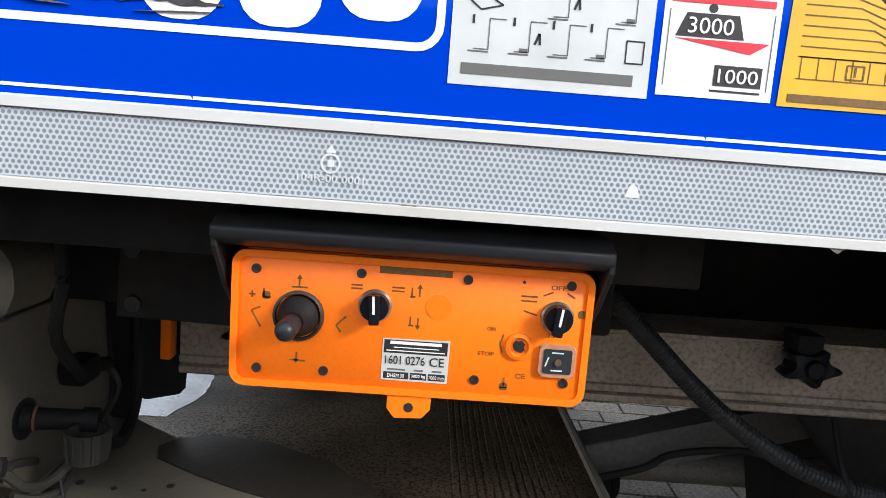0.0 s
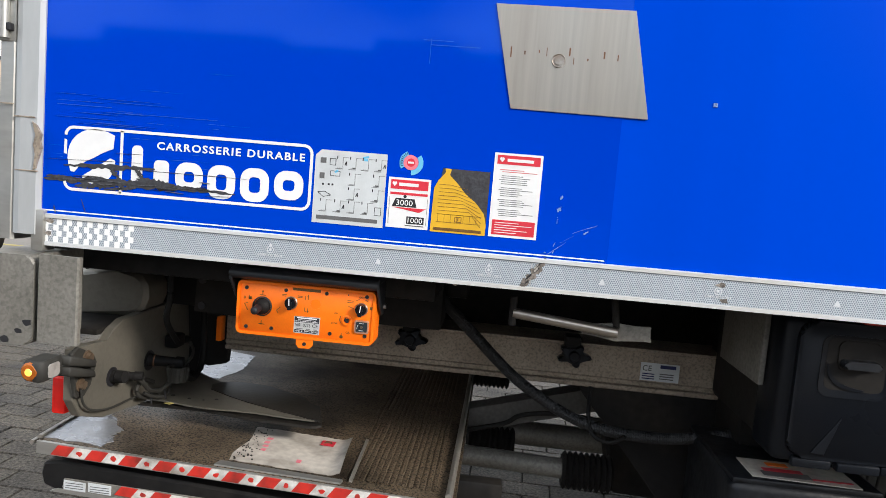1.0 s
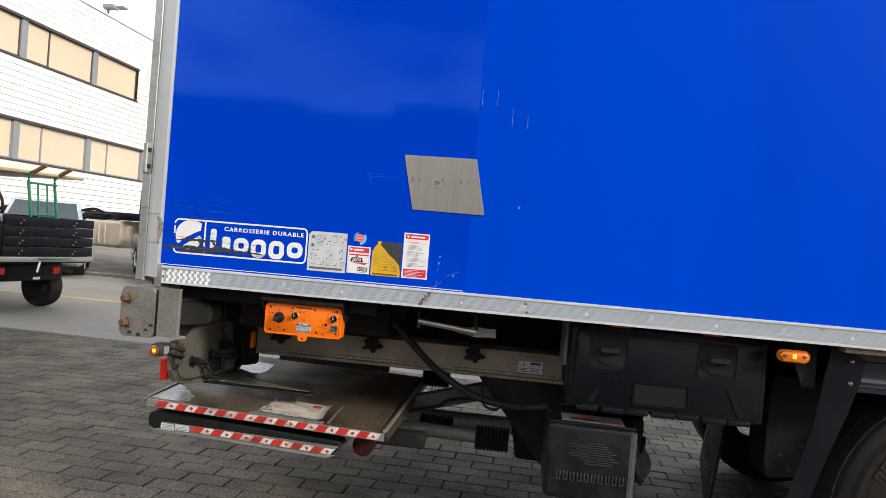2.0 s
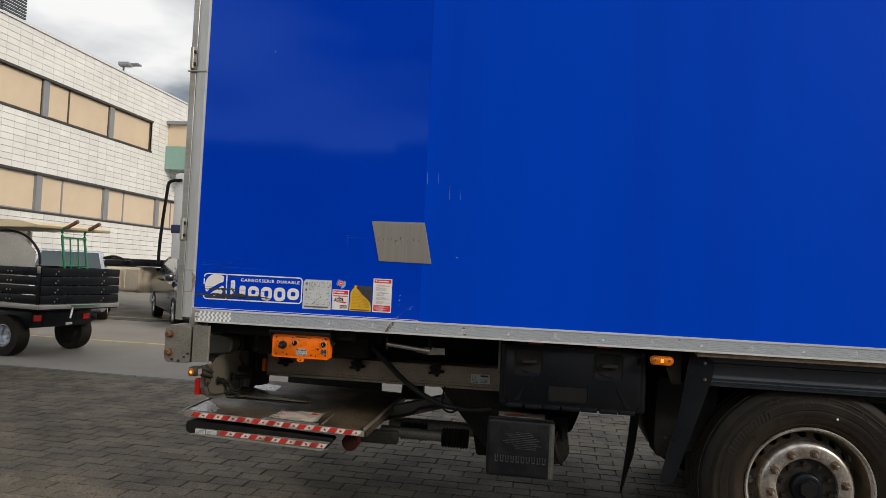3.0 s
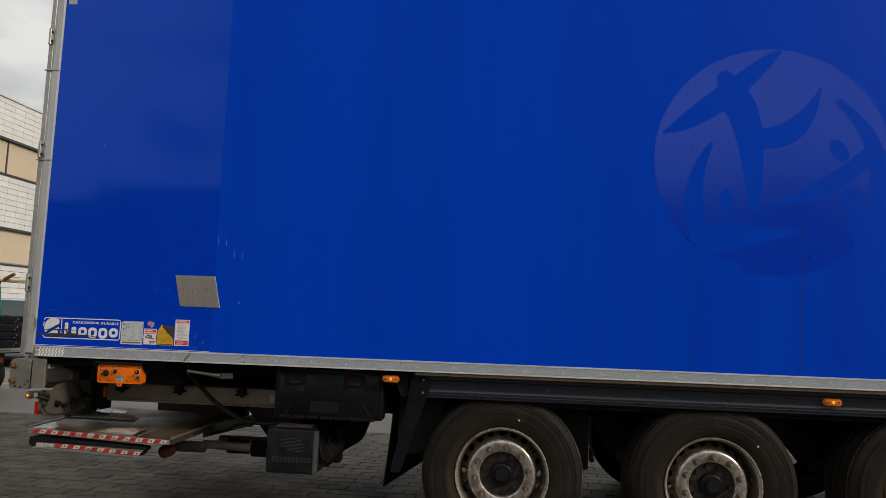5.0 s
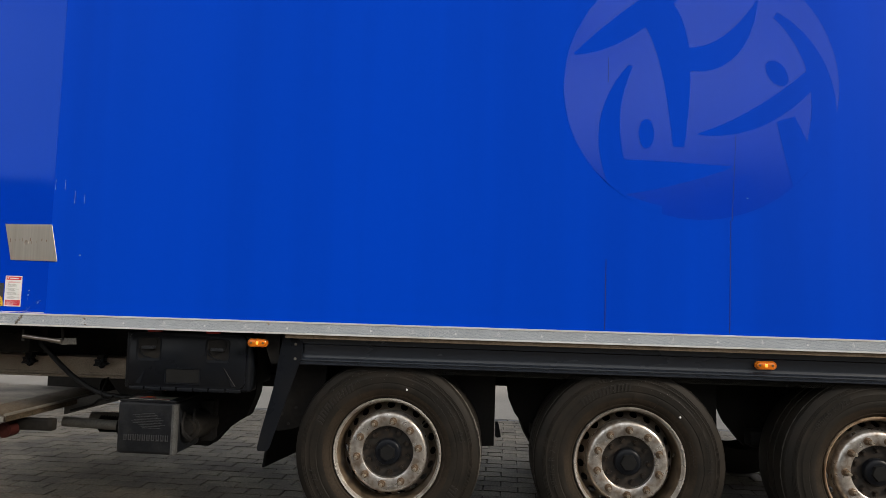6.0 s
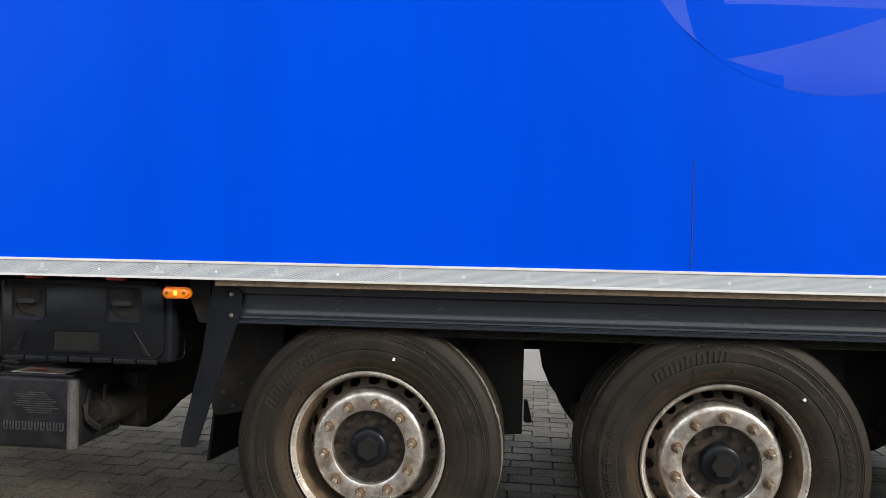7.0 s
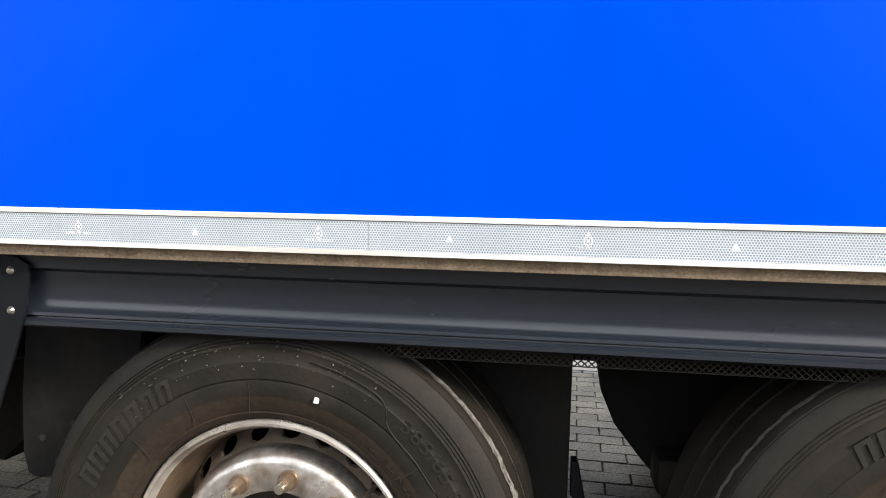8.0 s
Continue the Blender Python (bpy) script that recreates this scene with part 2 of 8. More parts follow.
M_TYREIN = mat("dusty_tyre_rubber", (0.032, 0.024, 0.017), spec=0.12, rough=0.75, grain=0.25, scale=90, stain=0.6, stain_scale=9, stain_color=(0.017, 0.014, 0.011), bump=0.3)
M_AMBERD = mat("dull_amber_lens", (0.32, 0.085, 0.008), rough=0.2, grain=0.2, stain=0.4, stain_scale=60, bump=0.05)
M_MARK = mat("faint_print", (0.62, 0.64, 0.66), rough=0.4, grain=0.05, bump=0)
M_TEAR = mat("torn_tape", (0.26, 0.23, 0.2), rough=0.9, grain=0.6, scale=260, stain=0.7, stain_scale=70, stain_color=(0.02, 0.018, 0.016), bump=0.8)
M_STEEL = mat("bright_steel", (0.4, 0.37, 0.33), rough=0.32, metal=0.9, grain=0.1, stain=0.3, stain_scale=20, stain_color=(0.3, 0.24, 0.18), bump=0.1)
M_RIM = mat("silver_rim", (0.78, 0.75, 0.7), rough=0.28, metal=0.7, grain=0.12, scale=60, stain=0.6, stain_scale=9, stain_color=(0.12, 0.075, 0.045), bump=0.2)
M_RUST = mat("rusty_rim", (0.4, 0.29, 0.19), rough=0.6, metal=0.4, grain=0.25, stain=0.8, stain_scale=12, stain_color=(0.14, 0.065, 0.03), bump=0.4)
M_HUB = mat("greasy_hub", (0.022, 0.02, 0.018), rough=0.5, metal=0.3, grain=0.3, stain=0.5, stain_scale=24, stain_color=(0.075, 0.05, 0.032), bump=0.3)
M_HUBBOLT = mat("oily_bolt", (0.03, 0.027, 0.024), rough=0.35, metal=0.5, grain=0.2, stain=0.5, stain_scale=60, stain_color=(0.09, 0.06, 0.04), bump=0.2)
M_DISC = mat("brushed_disc", (0.6, 0.58, 0.55), rough=0.32, metal=0.8, grain=0.14, scale=70, stain=0.8, stain_scale=24, stain_color=(0.2, 0.145, 0.1), bump=0.2, rough_var=0.2)
M_BARREL = mat("grimy_barrel", (0.22, 0.165, 0.11), rough=0.36, metal=0.5, grain=0.2, scale=50, stain=0.7, stain_scale=9, stain_color=(0.05, 0.035, 0.025), bump=0.3)
M_BAND = mat("stained_band", (0.33, 0.28, 0.225), rough=0.42, metal=0.35, grain=0.2, scale=60, stain=0.7, stain_scale=10, stain_color=(0.05, 0.035, 0.025), bump=0.25)
M_STUD = mat("bright_stud", (0.62, 0.56, 0.47), rough=0.3, metal=0.9, grain=0.2, stain=0.4, stain_scale=60, bump=0.2)
M_NUT = mat("dirty_nut", (0.24, 0.175, 0.12), rough=0.45, metal=0.7, grain=0.2, stain=0.5, stain_scale=40, bump=0.2)
M_RUSTB = mat("rusty_bolt", (0.2, 0.1, 0.055), rough=0.7, metal=0.3, grain=0.25, stain=0.5, stain_scale=30, bump=0.4)
M_WOOD = mat("plywood_edge", (0.24, 0.18, 0.12), rough=0.9, grain=0.35, scale=220, stain=0.5, stain_scale=30, bump=0.6)
M_AMBER = mat("amber_lens", (0.8, 0.2, 0.004), rough=0.12, bump=0.03, stain=0.1, coat=0.6)
M_AMBERLIT = glow("amber_bulb", (1.0, 0.42, 0.06), 1.5)
M_REDLENS = glow("red_lens", (0.7, 0.015, 0.01), 0.12)
M_CLEAR = glass("clear_cover", (0.75, 0.7, 0.66), alpha_mix=0.75)
M_TAN = mat("beige_blind_glass", (0.74, 0.6, 0.44), rough=0.16, grain=0.03, scale=2, stain=0.2, stain_scale=0.35, stain_color=(0.58, 0.46, 0.32), bump=0)
M_TILE = mat("white_cladding", (0.87, 0.87, 0.85), rough=0.5, grain=0.05, scale=3, stain=0.15, stain_scale=0.4, bump=0, random=0.04)
M_JOINT = mat("grey_joint", (0.3, 0.3, 0.29), rough=0.8, bump=0)
M_GREYFR = mat("grey_frame", (0.27, 0.28, 0.3), rough=0.5, grain=0.04, bump=0)
M_DARKFR = mat("dark_frame", (0.06, 0.055, 0.05), rough=0.5, bump=0)
M_PAVER = mat("concrete_paver", (0.128, 0.108, 0.083), rough=0.6, grain=0.75, scale=75, stain=0.8, stain_scale=2.6, stain_color=(0.058, 0.055, 0.052), bump=1.0, random=0.19, rough_var=0.2, spec=0.15, speckle=0.35, speckle_scale=170)
M_SAND = mat("joint_sand", (0.02, 0.018, 0.016), rough=0.95, grain=0.3, scale=150, bump=0.5)
M_ASPHALT = mat("pale_asphalt", (0.225, 0.208, 0.188), rough=0.85, grain=0.2, scale=120, stain=0.45, stain_scale=0.7, stain_color=(0.15, 0.14, 0.13), bump=0.4)
M_GROUND = mat("yard_asphalt", (0.1, 0.095, 0.088), rough=0.9, grain=0.2, scale=30, stain=0.4, stain_scale=0.3, bump=0.3)
M_BAY = mat("damp_asphalt", (0.05, 0.048, 0.047), rough=0.5, grain=0.25, scale=90, stain=0.7, stain_scale=0.8, stain_color=(0.022, 0.022, 0.023), bump=0.3, rough_var=0.3)
M_YLINE = mat("yellow_line", (0.5, 0.42, 0.14), rough=0.8, grain=0.2, scale=60, stain=0.5, stain_scale=5, bump=0.2)
M_CREAM = mat("cream_roof", (0.72, 0.6, 0.4), rough=0.5, grain=0.05, stain=0.2, bump=0.05)
M_GREEN = mat("green_paint", (0.01, 0.16, 0.075), rough=0.4, grain=0.1, stain=0.3, bump=0.1)
M_PLASTW = glass("clear_sheet", (0.75, 0.74, 0.7), rough=0.25, alpha_mix=0.65)
M_SILVER = mat("silver_car_paint", (0.5, 0.54, 0.6), rough=0.25, metal=0.6, stain=0.05, bump=0, coat=0.6)
M_DARKCAR = mat("dark_car_paint", (0.012, 0.016, 0.024), rough=0.2, metal=0.3, stain=0.05, bump=0, coat=0.8)
M_CARGLASS = mat("car_glass", (0.03, 0.05, 0.055), rough=0.06, stain=0.05, bump=0, coat=0.5)
M_TANK = mat("beige_tank", (0.66, 0.58, 0.46), rough=0.45, metal=0.3, stain=0.3, stain_scale=3, bump=0.1)
M_WHITEPAINT = mat("white_paint", (0.75, 0.76, 0.78), rough=0.35, stain=0.1, bump=0, coat=0.3)
M_NAVY = mat("navy_stripe", (0.01, 0.02, 0.1), rough=0.4, bump=0)
M_GREENGL = mat("green_glass", (0.25, 0.42, 0.38), rough=0.1, bump=0, stain=0.1)
M_SCREEN = mat("dark_roof_screen", (0.07, 0.075, 0.085), rough=0.6, bump=0)
M_PAPER = mat("dirty_paper", (0.56, 0.52, 0.46), rough=0.7, grain=0.15, scale=60, stain=0.6, stain_scale=14, stain_color=(0.2, 0.17, 0.14), bump=0.3)
M_BRICKW = mat("plain_hall_wall", (0.09, 0.085, 0.08), rough=0.8, grain=0.05, stain=0.2, stain_scale=0.2, bump=0)


for m, tint in ((M_BLUE, (0.18, 0.5, 1.0, 1)), (M_BLUE2, (0.22, 0.5, 1.0, 1)), (M_LOGO, (0.5, 0.66, 1.0, 1))):
    m.node_tree.nodes["Principled BSDF"].inputs["Specular Tint"].default_value = tint


def tape_material():
    """White reflective film with a fine honeycomb print and glints painted as paler blocks near the rear end."""
    m = mat("reflective_film", (0.47, 0.505, 0.545), rough=0.38, grain=0.04, scale=60, stain=0.2, stain_scale=6, bump=0)
    n, l = m.node_tree.nodes, m.node_tree.links
    b = n["Principled BSDF"]
    base = b.inputs["Base Color"].links[0].from_socket
    geo = n.new("ShaderNodeNewGeometry")
    sep = n.new("ShaderNodeSeparateXYZ")
    l.new(geo.outputs["Position"], sep.inputs["Vector"])

    def math_node(op, a, c=None):
        q = n.new("ShaderNodeMath")
        q.operation = op
        for k, v in enumerate((a, c)):
            if v is None:
                continue
            if isinstance(v, (int, float)):
                q.inputs[k].default_value = v
            else:
                l.new(v, q.inputs[k])
        return q.outputs["Value"]

    cell = 0.0046
    u = math_node("DIVIDE", sep.outputs["X"], cell)
    v = math_node("DIVIDE", sep.outputs["Z"], cell * 0.866)
    row = math_node("FLOOR", v)
    odd = math_node("MODULO", row, 2.0)
    shifted = math_node("ADD", u, math_node("MULTIPLY", odd, 0.5))
    du = math_node("SUBTRACT", math_node("FRACT", shifted), 0.5)
    dv = math_node("MULTIPLY", math_node("SUBTRACT", math_node("FRACT", v), 0.5), 0.866)
    dist = math_node("SQRT", math_node("ADD", math_node("MULTIPLY", du, du), math_node("MULTIPLY", dv, dv)))
    dot = math_node("LESS_THAN", dist, 0.33)
    # the film's glints painted as white blocks in four rows, every other row half a block along, near the rear end
    bv = math_node("FLOOR", math_node("DIVIDE", math_node("SUBTRACT", sep.outputs["Z"], 1.1465), 0.01251))
    along = math_node("ADD", math_node("SUBTRACT", sep.outputs["X"], 0.0745), math_node("MULTIPLY", math_node("MODULO", math_node("ADD", bv, 1.0), 2.0), 0.0072))
    check = math_node("GREATER_THAN", math_node("FRACT", math_node("DIVIDE", math_node("ADD", along, 0.226), 0.0229)), 0.48)
    block = math_node("MULTIPLY", check, math_node("LESS_THAN", math_node("ADD", sep.outputs["X"], math_node("MULTIPLY", bv, 0.001)), 0.264))
    mix1 = n.new("ShaderNodeMix")
    mix1.data_type = "RGBA"
    mix1.inputs["B"].default_value = (0.15, 0.185, 0.225, 1)
    l.new(math_node("MULTIPLY", dot, 0.95), mix1.inputs["Factor"])
    l.new(base, mix1.inputs["A"])
    mix2 = n.new("ShaderNodeMix")
    mix2.data_type = "RGBA"
    mix2.inputs["B"].default_value = (0.84, 0.85, 0.84, 1)
    l.new(block, mix2.inputs["Factor"])
    l.new(mix1.outputs["Result"], mix2.inputs["A"])
    l.new(mix2.outputs["Result"], b.inputs["Base Color"])
    return m


M_TAPE = tape_material()


# ---- building blocks ----
def box(bm, x0, x1, y0, y1, z0, z1, bevel=0.0, seg=2):
    vs = [bm.verts.new((x, y, z)) for z in (z0, z1) for y in (y0, y1) for x in (x0, x1)]
    fs = [bm.faces.new([vs[i] for i in q]) for q in ((0, 2, 3, 1), (4, 5, 7, 6), (0, 1, 5, 4), (2, 6, 7, 3), (0, 4, 6, 2), (1, 3, 7, 5))]
    if bevel:
        es = list({e for f in fs for e in f.edges})
        bmesh.ops.bevel(bm, geom=es, offset=bevel, segments=seg, profile=0.5, affect="EDGES")
    return vs


def prism(bm, pts, a0, a1, axis="y", bevel=0.0):
    """A plate from an outline. axis y: the outline is in x, z; axis z: x, y; axis x: y, z."""
    def at(p, a):
        return {"y": (p[0], a, p[1]), "z": (p[0], p[1], a), "x": (a, p[0], p[1])}[axis]
    lo, hi = [bm.verts.new(at(p, a0)) for p in pts], [bm.verts.new(at(p, a1)) for p in pts]
    fs = [bm.faces.new(lo), bm.faces.new(hi[::-1])]
    for i in range(len(pts)):
        j = (i + 1) % len(pts)
        fs.append(bm.faces.new((lo[i], hi[i], hi[j], lo[j])))
    if bevel:
        es = list({e for f in fs for e in f.edges})
        bmesh.ops.bevel(bm, geom=es, offset=bevel, segments=1, affect="EDGES")
    bmesh.ops.recalc_face_normals(bm, faces=bm.faces)


def strip(bm, outer, inner, y0, y1, closed=True, skip=()):
    """A flat band between two outlines in x, z, with thickness, in one piece."""
    n = len(outer)
    rows = [[bm.verts.new((p[0], y, p[1])) for p in line] for line, y in ((outer, y0), (outer, y1), (inner, y1), (inner, y0))]
    for k in range(n if closed else n - 1):
        if k in skip:
            continue
        j = (k + 1) % n
        for a in range(4):
            b = (a + 1) % 4
            bm.faces.new((rows[a][k], rows[b][k], rows[b][j], rows[a][j]))
    bmesh.ops.recalc_face_normals(bm, faces=bm.faces)


def rounded(x0, x1, z0, z1, r, n=5):
    pts = []
    for cx, cz, a in ((x1 - r, z1 - r, 0), (x0 + r, z1 - r, 90), (x0 + r, z0 + r, 180), (x1 - r, z0 + r, 270)):
        for k in range(n + 1):
            t = radians(a + 90 * k / n)
            pts.append((cx + r * math.cos(t), cz + r * math.sin(t)))
    return pts


def rod(bm, p0, p1, r0, r1=None, seg=16):
    p0, p1 = Vector(p0), Vector(p1)
    r1 = r0 if r1 is None else r1
    q = (p1 - p0).to_track_quat("Z", "Y").to_matrix().to_4x4()
    m = Matrix.Translation((p0 + p1) / 2) @ q
    bmesh.ops.create_cone(bm, cap_ends=True, segments=seg, radius1=r0, radius2=r1, depth=(p1 - p0).length, matrix=m)


def bend(points, n=8):
    """A smooth line through a few points."""
    ps = [Vector(p) for p in points]
    out = []
    for i in range(len(ps) - 1):
        a, b = ps[max(i - 1, 0)], ps[i]
        c, d = ps[i + 1], ps[min(i + 2, len(ps) - 1)]
        for k in range(n):
            t = k / n
            out.append(0.5 * ((2 * b) + (c - a) * t + (2 * a - 5 * b + 4 * c - d) * t * t + (3 * b - a - 3 * c + d) * t ** 3))
    out.append(ps[-1])
    return out


def tube(bm, points, r, seg=10, n=8, ribs=0.0, straight=False):
    line = [Vector(p) for p in points] if straight else bend(points, n)
    rings = []
    for i, p in enumerate(line):
        d = (line[min(i + 1, len(line) - 1)] - line[max(i - 1, 0)]).normalized()
        side = d.cross(Vector((0, 0, 1)))
        side = side.normalized() if side.length > 1e-4 else Vector((1, 0, 0))
        up = side.cross(d)
        rr = r * (1 + (ribs if i % 2 else 0))
        rings.append([bm.verts.new(p + rr * (math.cos(t) * side + math.sin(t) * up)) for t in (2 * math.pi * k / seg for k in range(seg))])
    for a, b in zip(rings, rings[1:]):
        for k in range(seg):
            bm.faces.new((a[k], a[(k + 1) % seg], b[(k + 1) % seg], b[k]))
    bm.faces.new(rings[0][::-1])
    bm.faces.new(rings[-1])
    bmesh.ops.recalc_face_normals(bm, faces=bm.faces)


def lathe(bm, profile, centre, seg=64, band=None):
    """Turns (radius, y) round an axis along y. band: the profile pieces that take the second material."""
    cx, cz = centre
    rings = []
    for r, y in profile:
        rings.append([bm.verts.new((cx + r * math.cos(t), y, cz + r * math.sin(t))) for t in (2 * math.pi * k / seg for k in range(seg))])
    for i, (a, b) in enumerate(zip(rings, rings[1:])):
        for k in range(seg):
            f = bm.faces.new((a[k], b[k], b[(k + 1) % seg], a[(k + 1) % seg]))
            if band and i in band:
                f.material_index = 1
    return rings


def mesh_of(name, bm, materials, smooth=None):
    me = bpy.data.meshes.new(name)
    bm.to_mesh(me)
    bm.free()
    for m in materials if isinstance(materials, (list, tuple)) else [materials]:
        me.materials.append(m)
    if smooth:
        me.polygons.foreach_set("use_smooth", [True] * len(me.polygons))
        me.set_sharp_from_angle(angle=radians(smooth))
    return me


def thing(name, label, category, at, group=""):
    """An empty at the base of a thing; its parts are built in the world's metres."""
    ob = new(name)
    ob.location = at
    ob.empty_display_size = 0.05
    bpy.context.view_layer.update()
    return tagged(ob, label, category, group)


def part(name, bm, material, parent, label="", smooth=35):
    ob = new(name, mesh_of(name, bm, material, smooth))
    ob.parent = parent
    ob.matrix_parent_inverse = Matrix() if parent.parent else parent.matrix_basis.inverted()
    return tagged(ob, label)


def structure(name, bm, material, label="", category="", smooth=None, parent=None):
    ob = new(name, mesh_of(name, bm, material, smooth))
    ob.parent = parent
    return tagged(ob, label, category, kind="structure")


def B():
    return bmesh.new()


def box_part(name, parent, material, x0, x1, y0, y1, z0, z1, bevel=0.003, label=""):
    bm = B()
    box(bm, x0, x1, y0, y1, z0, z1, bevel)
    return part(name, bm, material, parent, label)


def decal(name, parent, material, pts, y, depth=0.0006, label=""):
    bm = B()
    prism(bm, pts, y, y - depth)
    return part(name, bm, material, parent, label, smooth=None)


def words(body, parent, material, x, z, y, height, width=None, name="lettering", turn=None, label="", bold=0.0, spacing=1.0):
    """Built-in font, facing the street, cut to a height and, if given, a width."""
    cu = bpy.data.curves.new(name, "FONT")
    cu.body, cu.extrude, cu.resolution_u = body, 0.02, 3
    cu.offset, cu.space_character = bold, spacing
    ob = bpy.data.objects.new(name, cu)
    scene.collection.objects.link(ob)
    me = bpy.data.meshes.new_from_object(ob.evaluated_get(bpy.context.evaluated_depsgraph_get()))
    bpy.data.objects.remove(ob)
    me.materials.clear()
    me.materials.append(material)
    xs, ys = [v.co.x for v in me.vertices], [v.co.y for v in me.vertices]
    sy = height / (max(ys) - min(ys))
    sx = width / (max(xs) - min(xs)) if width else sy
    for v in me.vertices:
        a, c, d = (v.co.x - min(xs)) * sx, (v.co.y - min(ys)) * sy, v.co.z
        v.co = (x + a, y - 0.0003 - 0.015 * d, z + c) if turn is None else turn(a, c, d)
    made = new(name, me)
    made.parent = parent
    made.matrix_parent_inverse = parent.matrix_basis.inverted() if not parent.parent else Matrix()
    return tagged(made, label)


# ---- trailer: body ----
Y = 0.5
M_SCRAPE = mat("pale_scrape", (0.16, 0.25, 0.52), rough=0.7, grain=0.4, scale=300, stain=0.4, stain_scale=60, bump=0.3)
trailer = thing("semi_trailer", "long blue box trailer with aluminium rail and dark running gear", "trailer", (6.5, 1.78, 0))
box_part("side_panel", trailer, M_BLUE2, 0.05, 1.2496, Y, Y + 0.06, 1.2, 3.94, 0.0, "glossy deep blue panel")
box_part("side_panel", trailer, M_BLUE, 1.2496, 13.4, Y + 0.001, Y + 0.06, 1.2, 3.94, 0.0, "satin blue panel")
box_part("far_side_panel", trailer, M_WHITEPAINT, 0.05, 13.4, 2.99, 3.05, 1.12, 3.94, 0.0)
box_part("roof", trailer, M_WHITEPAINT, -0.02, 13.45, Y, 3.05, 3.94, 4.0, 0.008)
box_part("front_wall", trailer, M_WHITEPAINT, 13.4, 13.45, Y, 3.05, 1.12, 3.94, 0.004)
box_part("rear_door", trailer, M_WHITEPAINT, 0.0, 0.05, 0.56, 3.0, 1.14, 3.94, 0.004)
box_part("floor_deck", trailer, M_CHASSIS, 0.05, 13.4, 0.58, 2.99, 1.13, 1.2, 0.0)
box_part("roof_rail", trailer, M_POST, 0.05, 13.4, Y - 0.012, Y + 0.06, 3.88, 3.95, 0.004)
# lower side rail with its lips, tape and plywood edge
bm = B()
prism(bm, [(Y + 0.06, 1.138), (Y - 0.006, 1.138), (Y - 0.006, 1.145), (Y - 0.002, 1.1463), (Y - 0.002, 1.1968), (Y - 0.006, 1.1975), (Y - 0.006, 1.2050), (Y + 0.0, 1.2068), (Y + 0.06, 1.2068)], 0.045, 13.4, "x")
part("side_rail", bm, M_RAIL, trailer, "white aluminium lower side rail", smooth=None)
for a, b_ in ((0.062, 1.10), (1.102, 3.385), (3.387, 7.0), (7.002, 13.2)):
    bm = B()
    box(bm, a, b_, Y - 0.0034, Y - 0.002, 1.1465, 1.1965)
    part("reflective_tape", bm, M_TAPE, trailer, "silver honeycomb reflective tape", smooth=None)
box_part("plywood_edge", trailer, M_WOOD, 2.60, 13.3, Y + 0.012, Y + 0.08, 1.116, 1.1385, 0.002, "raw brown plywood floor edge")
# torn place in the tape
random.seed(41)
def gash(p0, p1, w, m, name, y, lift_by=0.0, n=14, label="", blunt=0.03):
    """A jagged strip from p0 to p1 on the side, thickest in its middle."""
    (xa, za), (xb, zb) = p0, p1
    d = math.hypot(xb - xa, zb - za)
    nx, nz = -(zb - za) / d, (xb - xa) / d
    up, lo = [], []
    for k in range(n + 1):
        t = k / n
        q = w * (math.sin(math.pi * (blunt + (1 - 2 * blunt) * t)) ** 0.7)
        a, b = q * random.uniform(0.3, 1.25), q * random.uniform(0.3, 1.25)
        x, z = xa + (xb - xa) * t, za + (zb - za) * t
        up.append((x + nx * a, z + nz * a))
        lo.append((x - nx * b, z - nz * b))
    return decal(name, trailer, m, up + lo[::-1], y, 0.0005 + lift_by, label)
gash((1.080, 1.139), (1.128, 1.207), 0.0095, M_TEAR, "torn_patch", Y - 0.0034, 0.0003, 22, "torn grey scrape across the tape", 0.12)
for k in range(9):
    t = random.uniform(0.0, 0.75)
    x, z, q = 1.081 + 0.048 * t + random.uniform(-0.005, 0.005), 1.142 + 0.068 * t, random.uniform(0.006, 0.018)
    gash((x, z), (x + 0.65 * q, z + 0.85 * q), random.uniform(0.001, 0.0026), M_INK if k % 3 else M_CHALK, "tear_fold", Y - 0.0042, 0.00005 * k, 8)
# approval marks: ringed mark with a line of print, and small triangles, by turns
def mark(x, ringed, rail):
    bm = B()
    if ringed:
        for k in range(12):
            t0, t1 = 2 * math.pi * k / 12, 2 * math.pi * (k + 1) / 12
            q = [(x + r * math.cos(t), 1.1730 + r * math.sin(t)) for t, r in ((t0, 0.0062), (t1, 0.0062), (t1, 0.0076), (t0, 0.0076))]
            prism(bm, q, Y - 0.0034, Y - 0.0040)
        prism(bm, [(x - 0.0022, 1.1705), (x + 0.0022, 1.1705), (x + 0.0022, 1.1755), (x - 0.0022, 1.1755)], Y - 0.0034, Y - 0.0040)
        prism(bm, [(x - 0.004, 1.1810), (x + 0.004, 1.1810), (x, 1.1870)], Y - 0.0034, Y - 0.0040)
    else:
        prism(bm, [(x - 0.006, 1.1645), (x + 0.006, 1.1645), (x + 0.003, 1.1725), (x, 1.1755), (x - 0.003, 1.1725)], Y - 0.0034, Y - 0.0040)
    part("approval_mark", bm, M_MARK, rail, smooth=None)
for k in range(-13, 19):
    x = 3.297 + 0.2282 * k
    if x > 0.34 and not 1.06 < x < 1.15:
        mark(x, k % 2 == 0, trailer)
for k in (-12, -10, -8):
    words("104R-00 0001", trailer, M_MARK, 3.297 + 0.2282 * k - 0.0245, 1.1590, Y - 0.0036, 0.0055, 0.05)
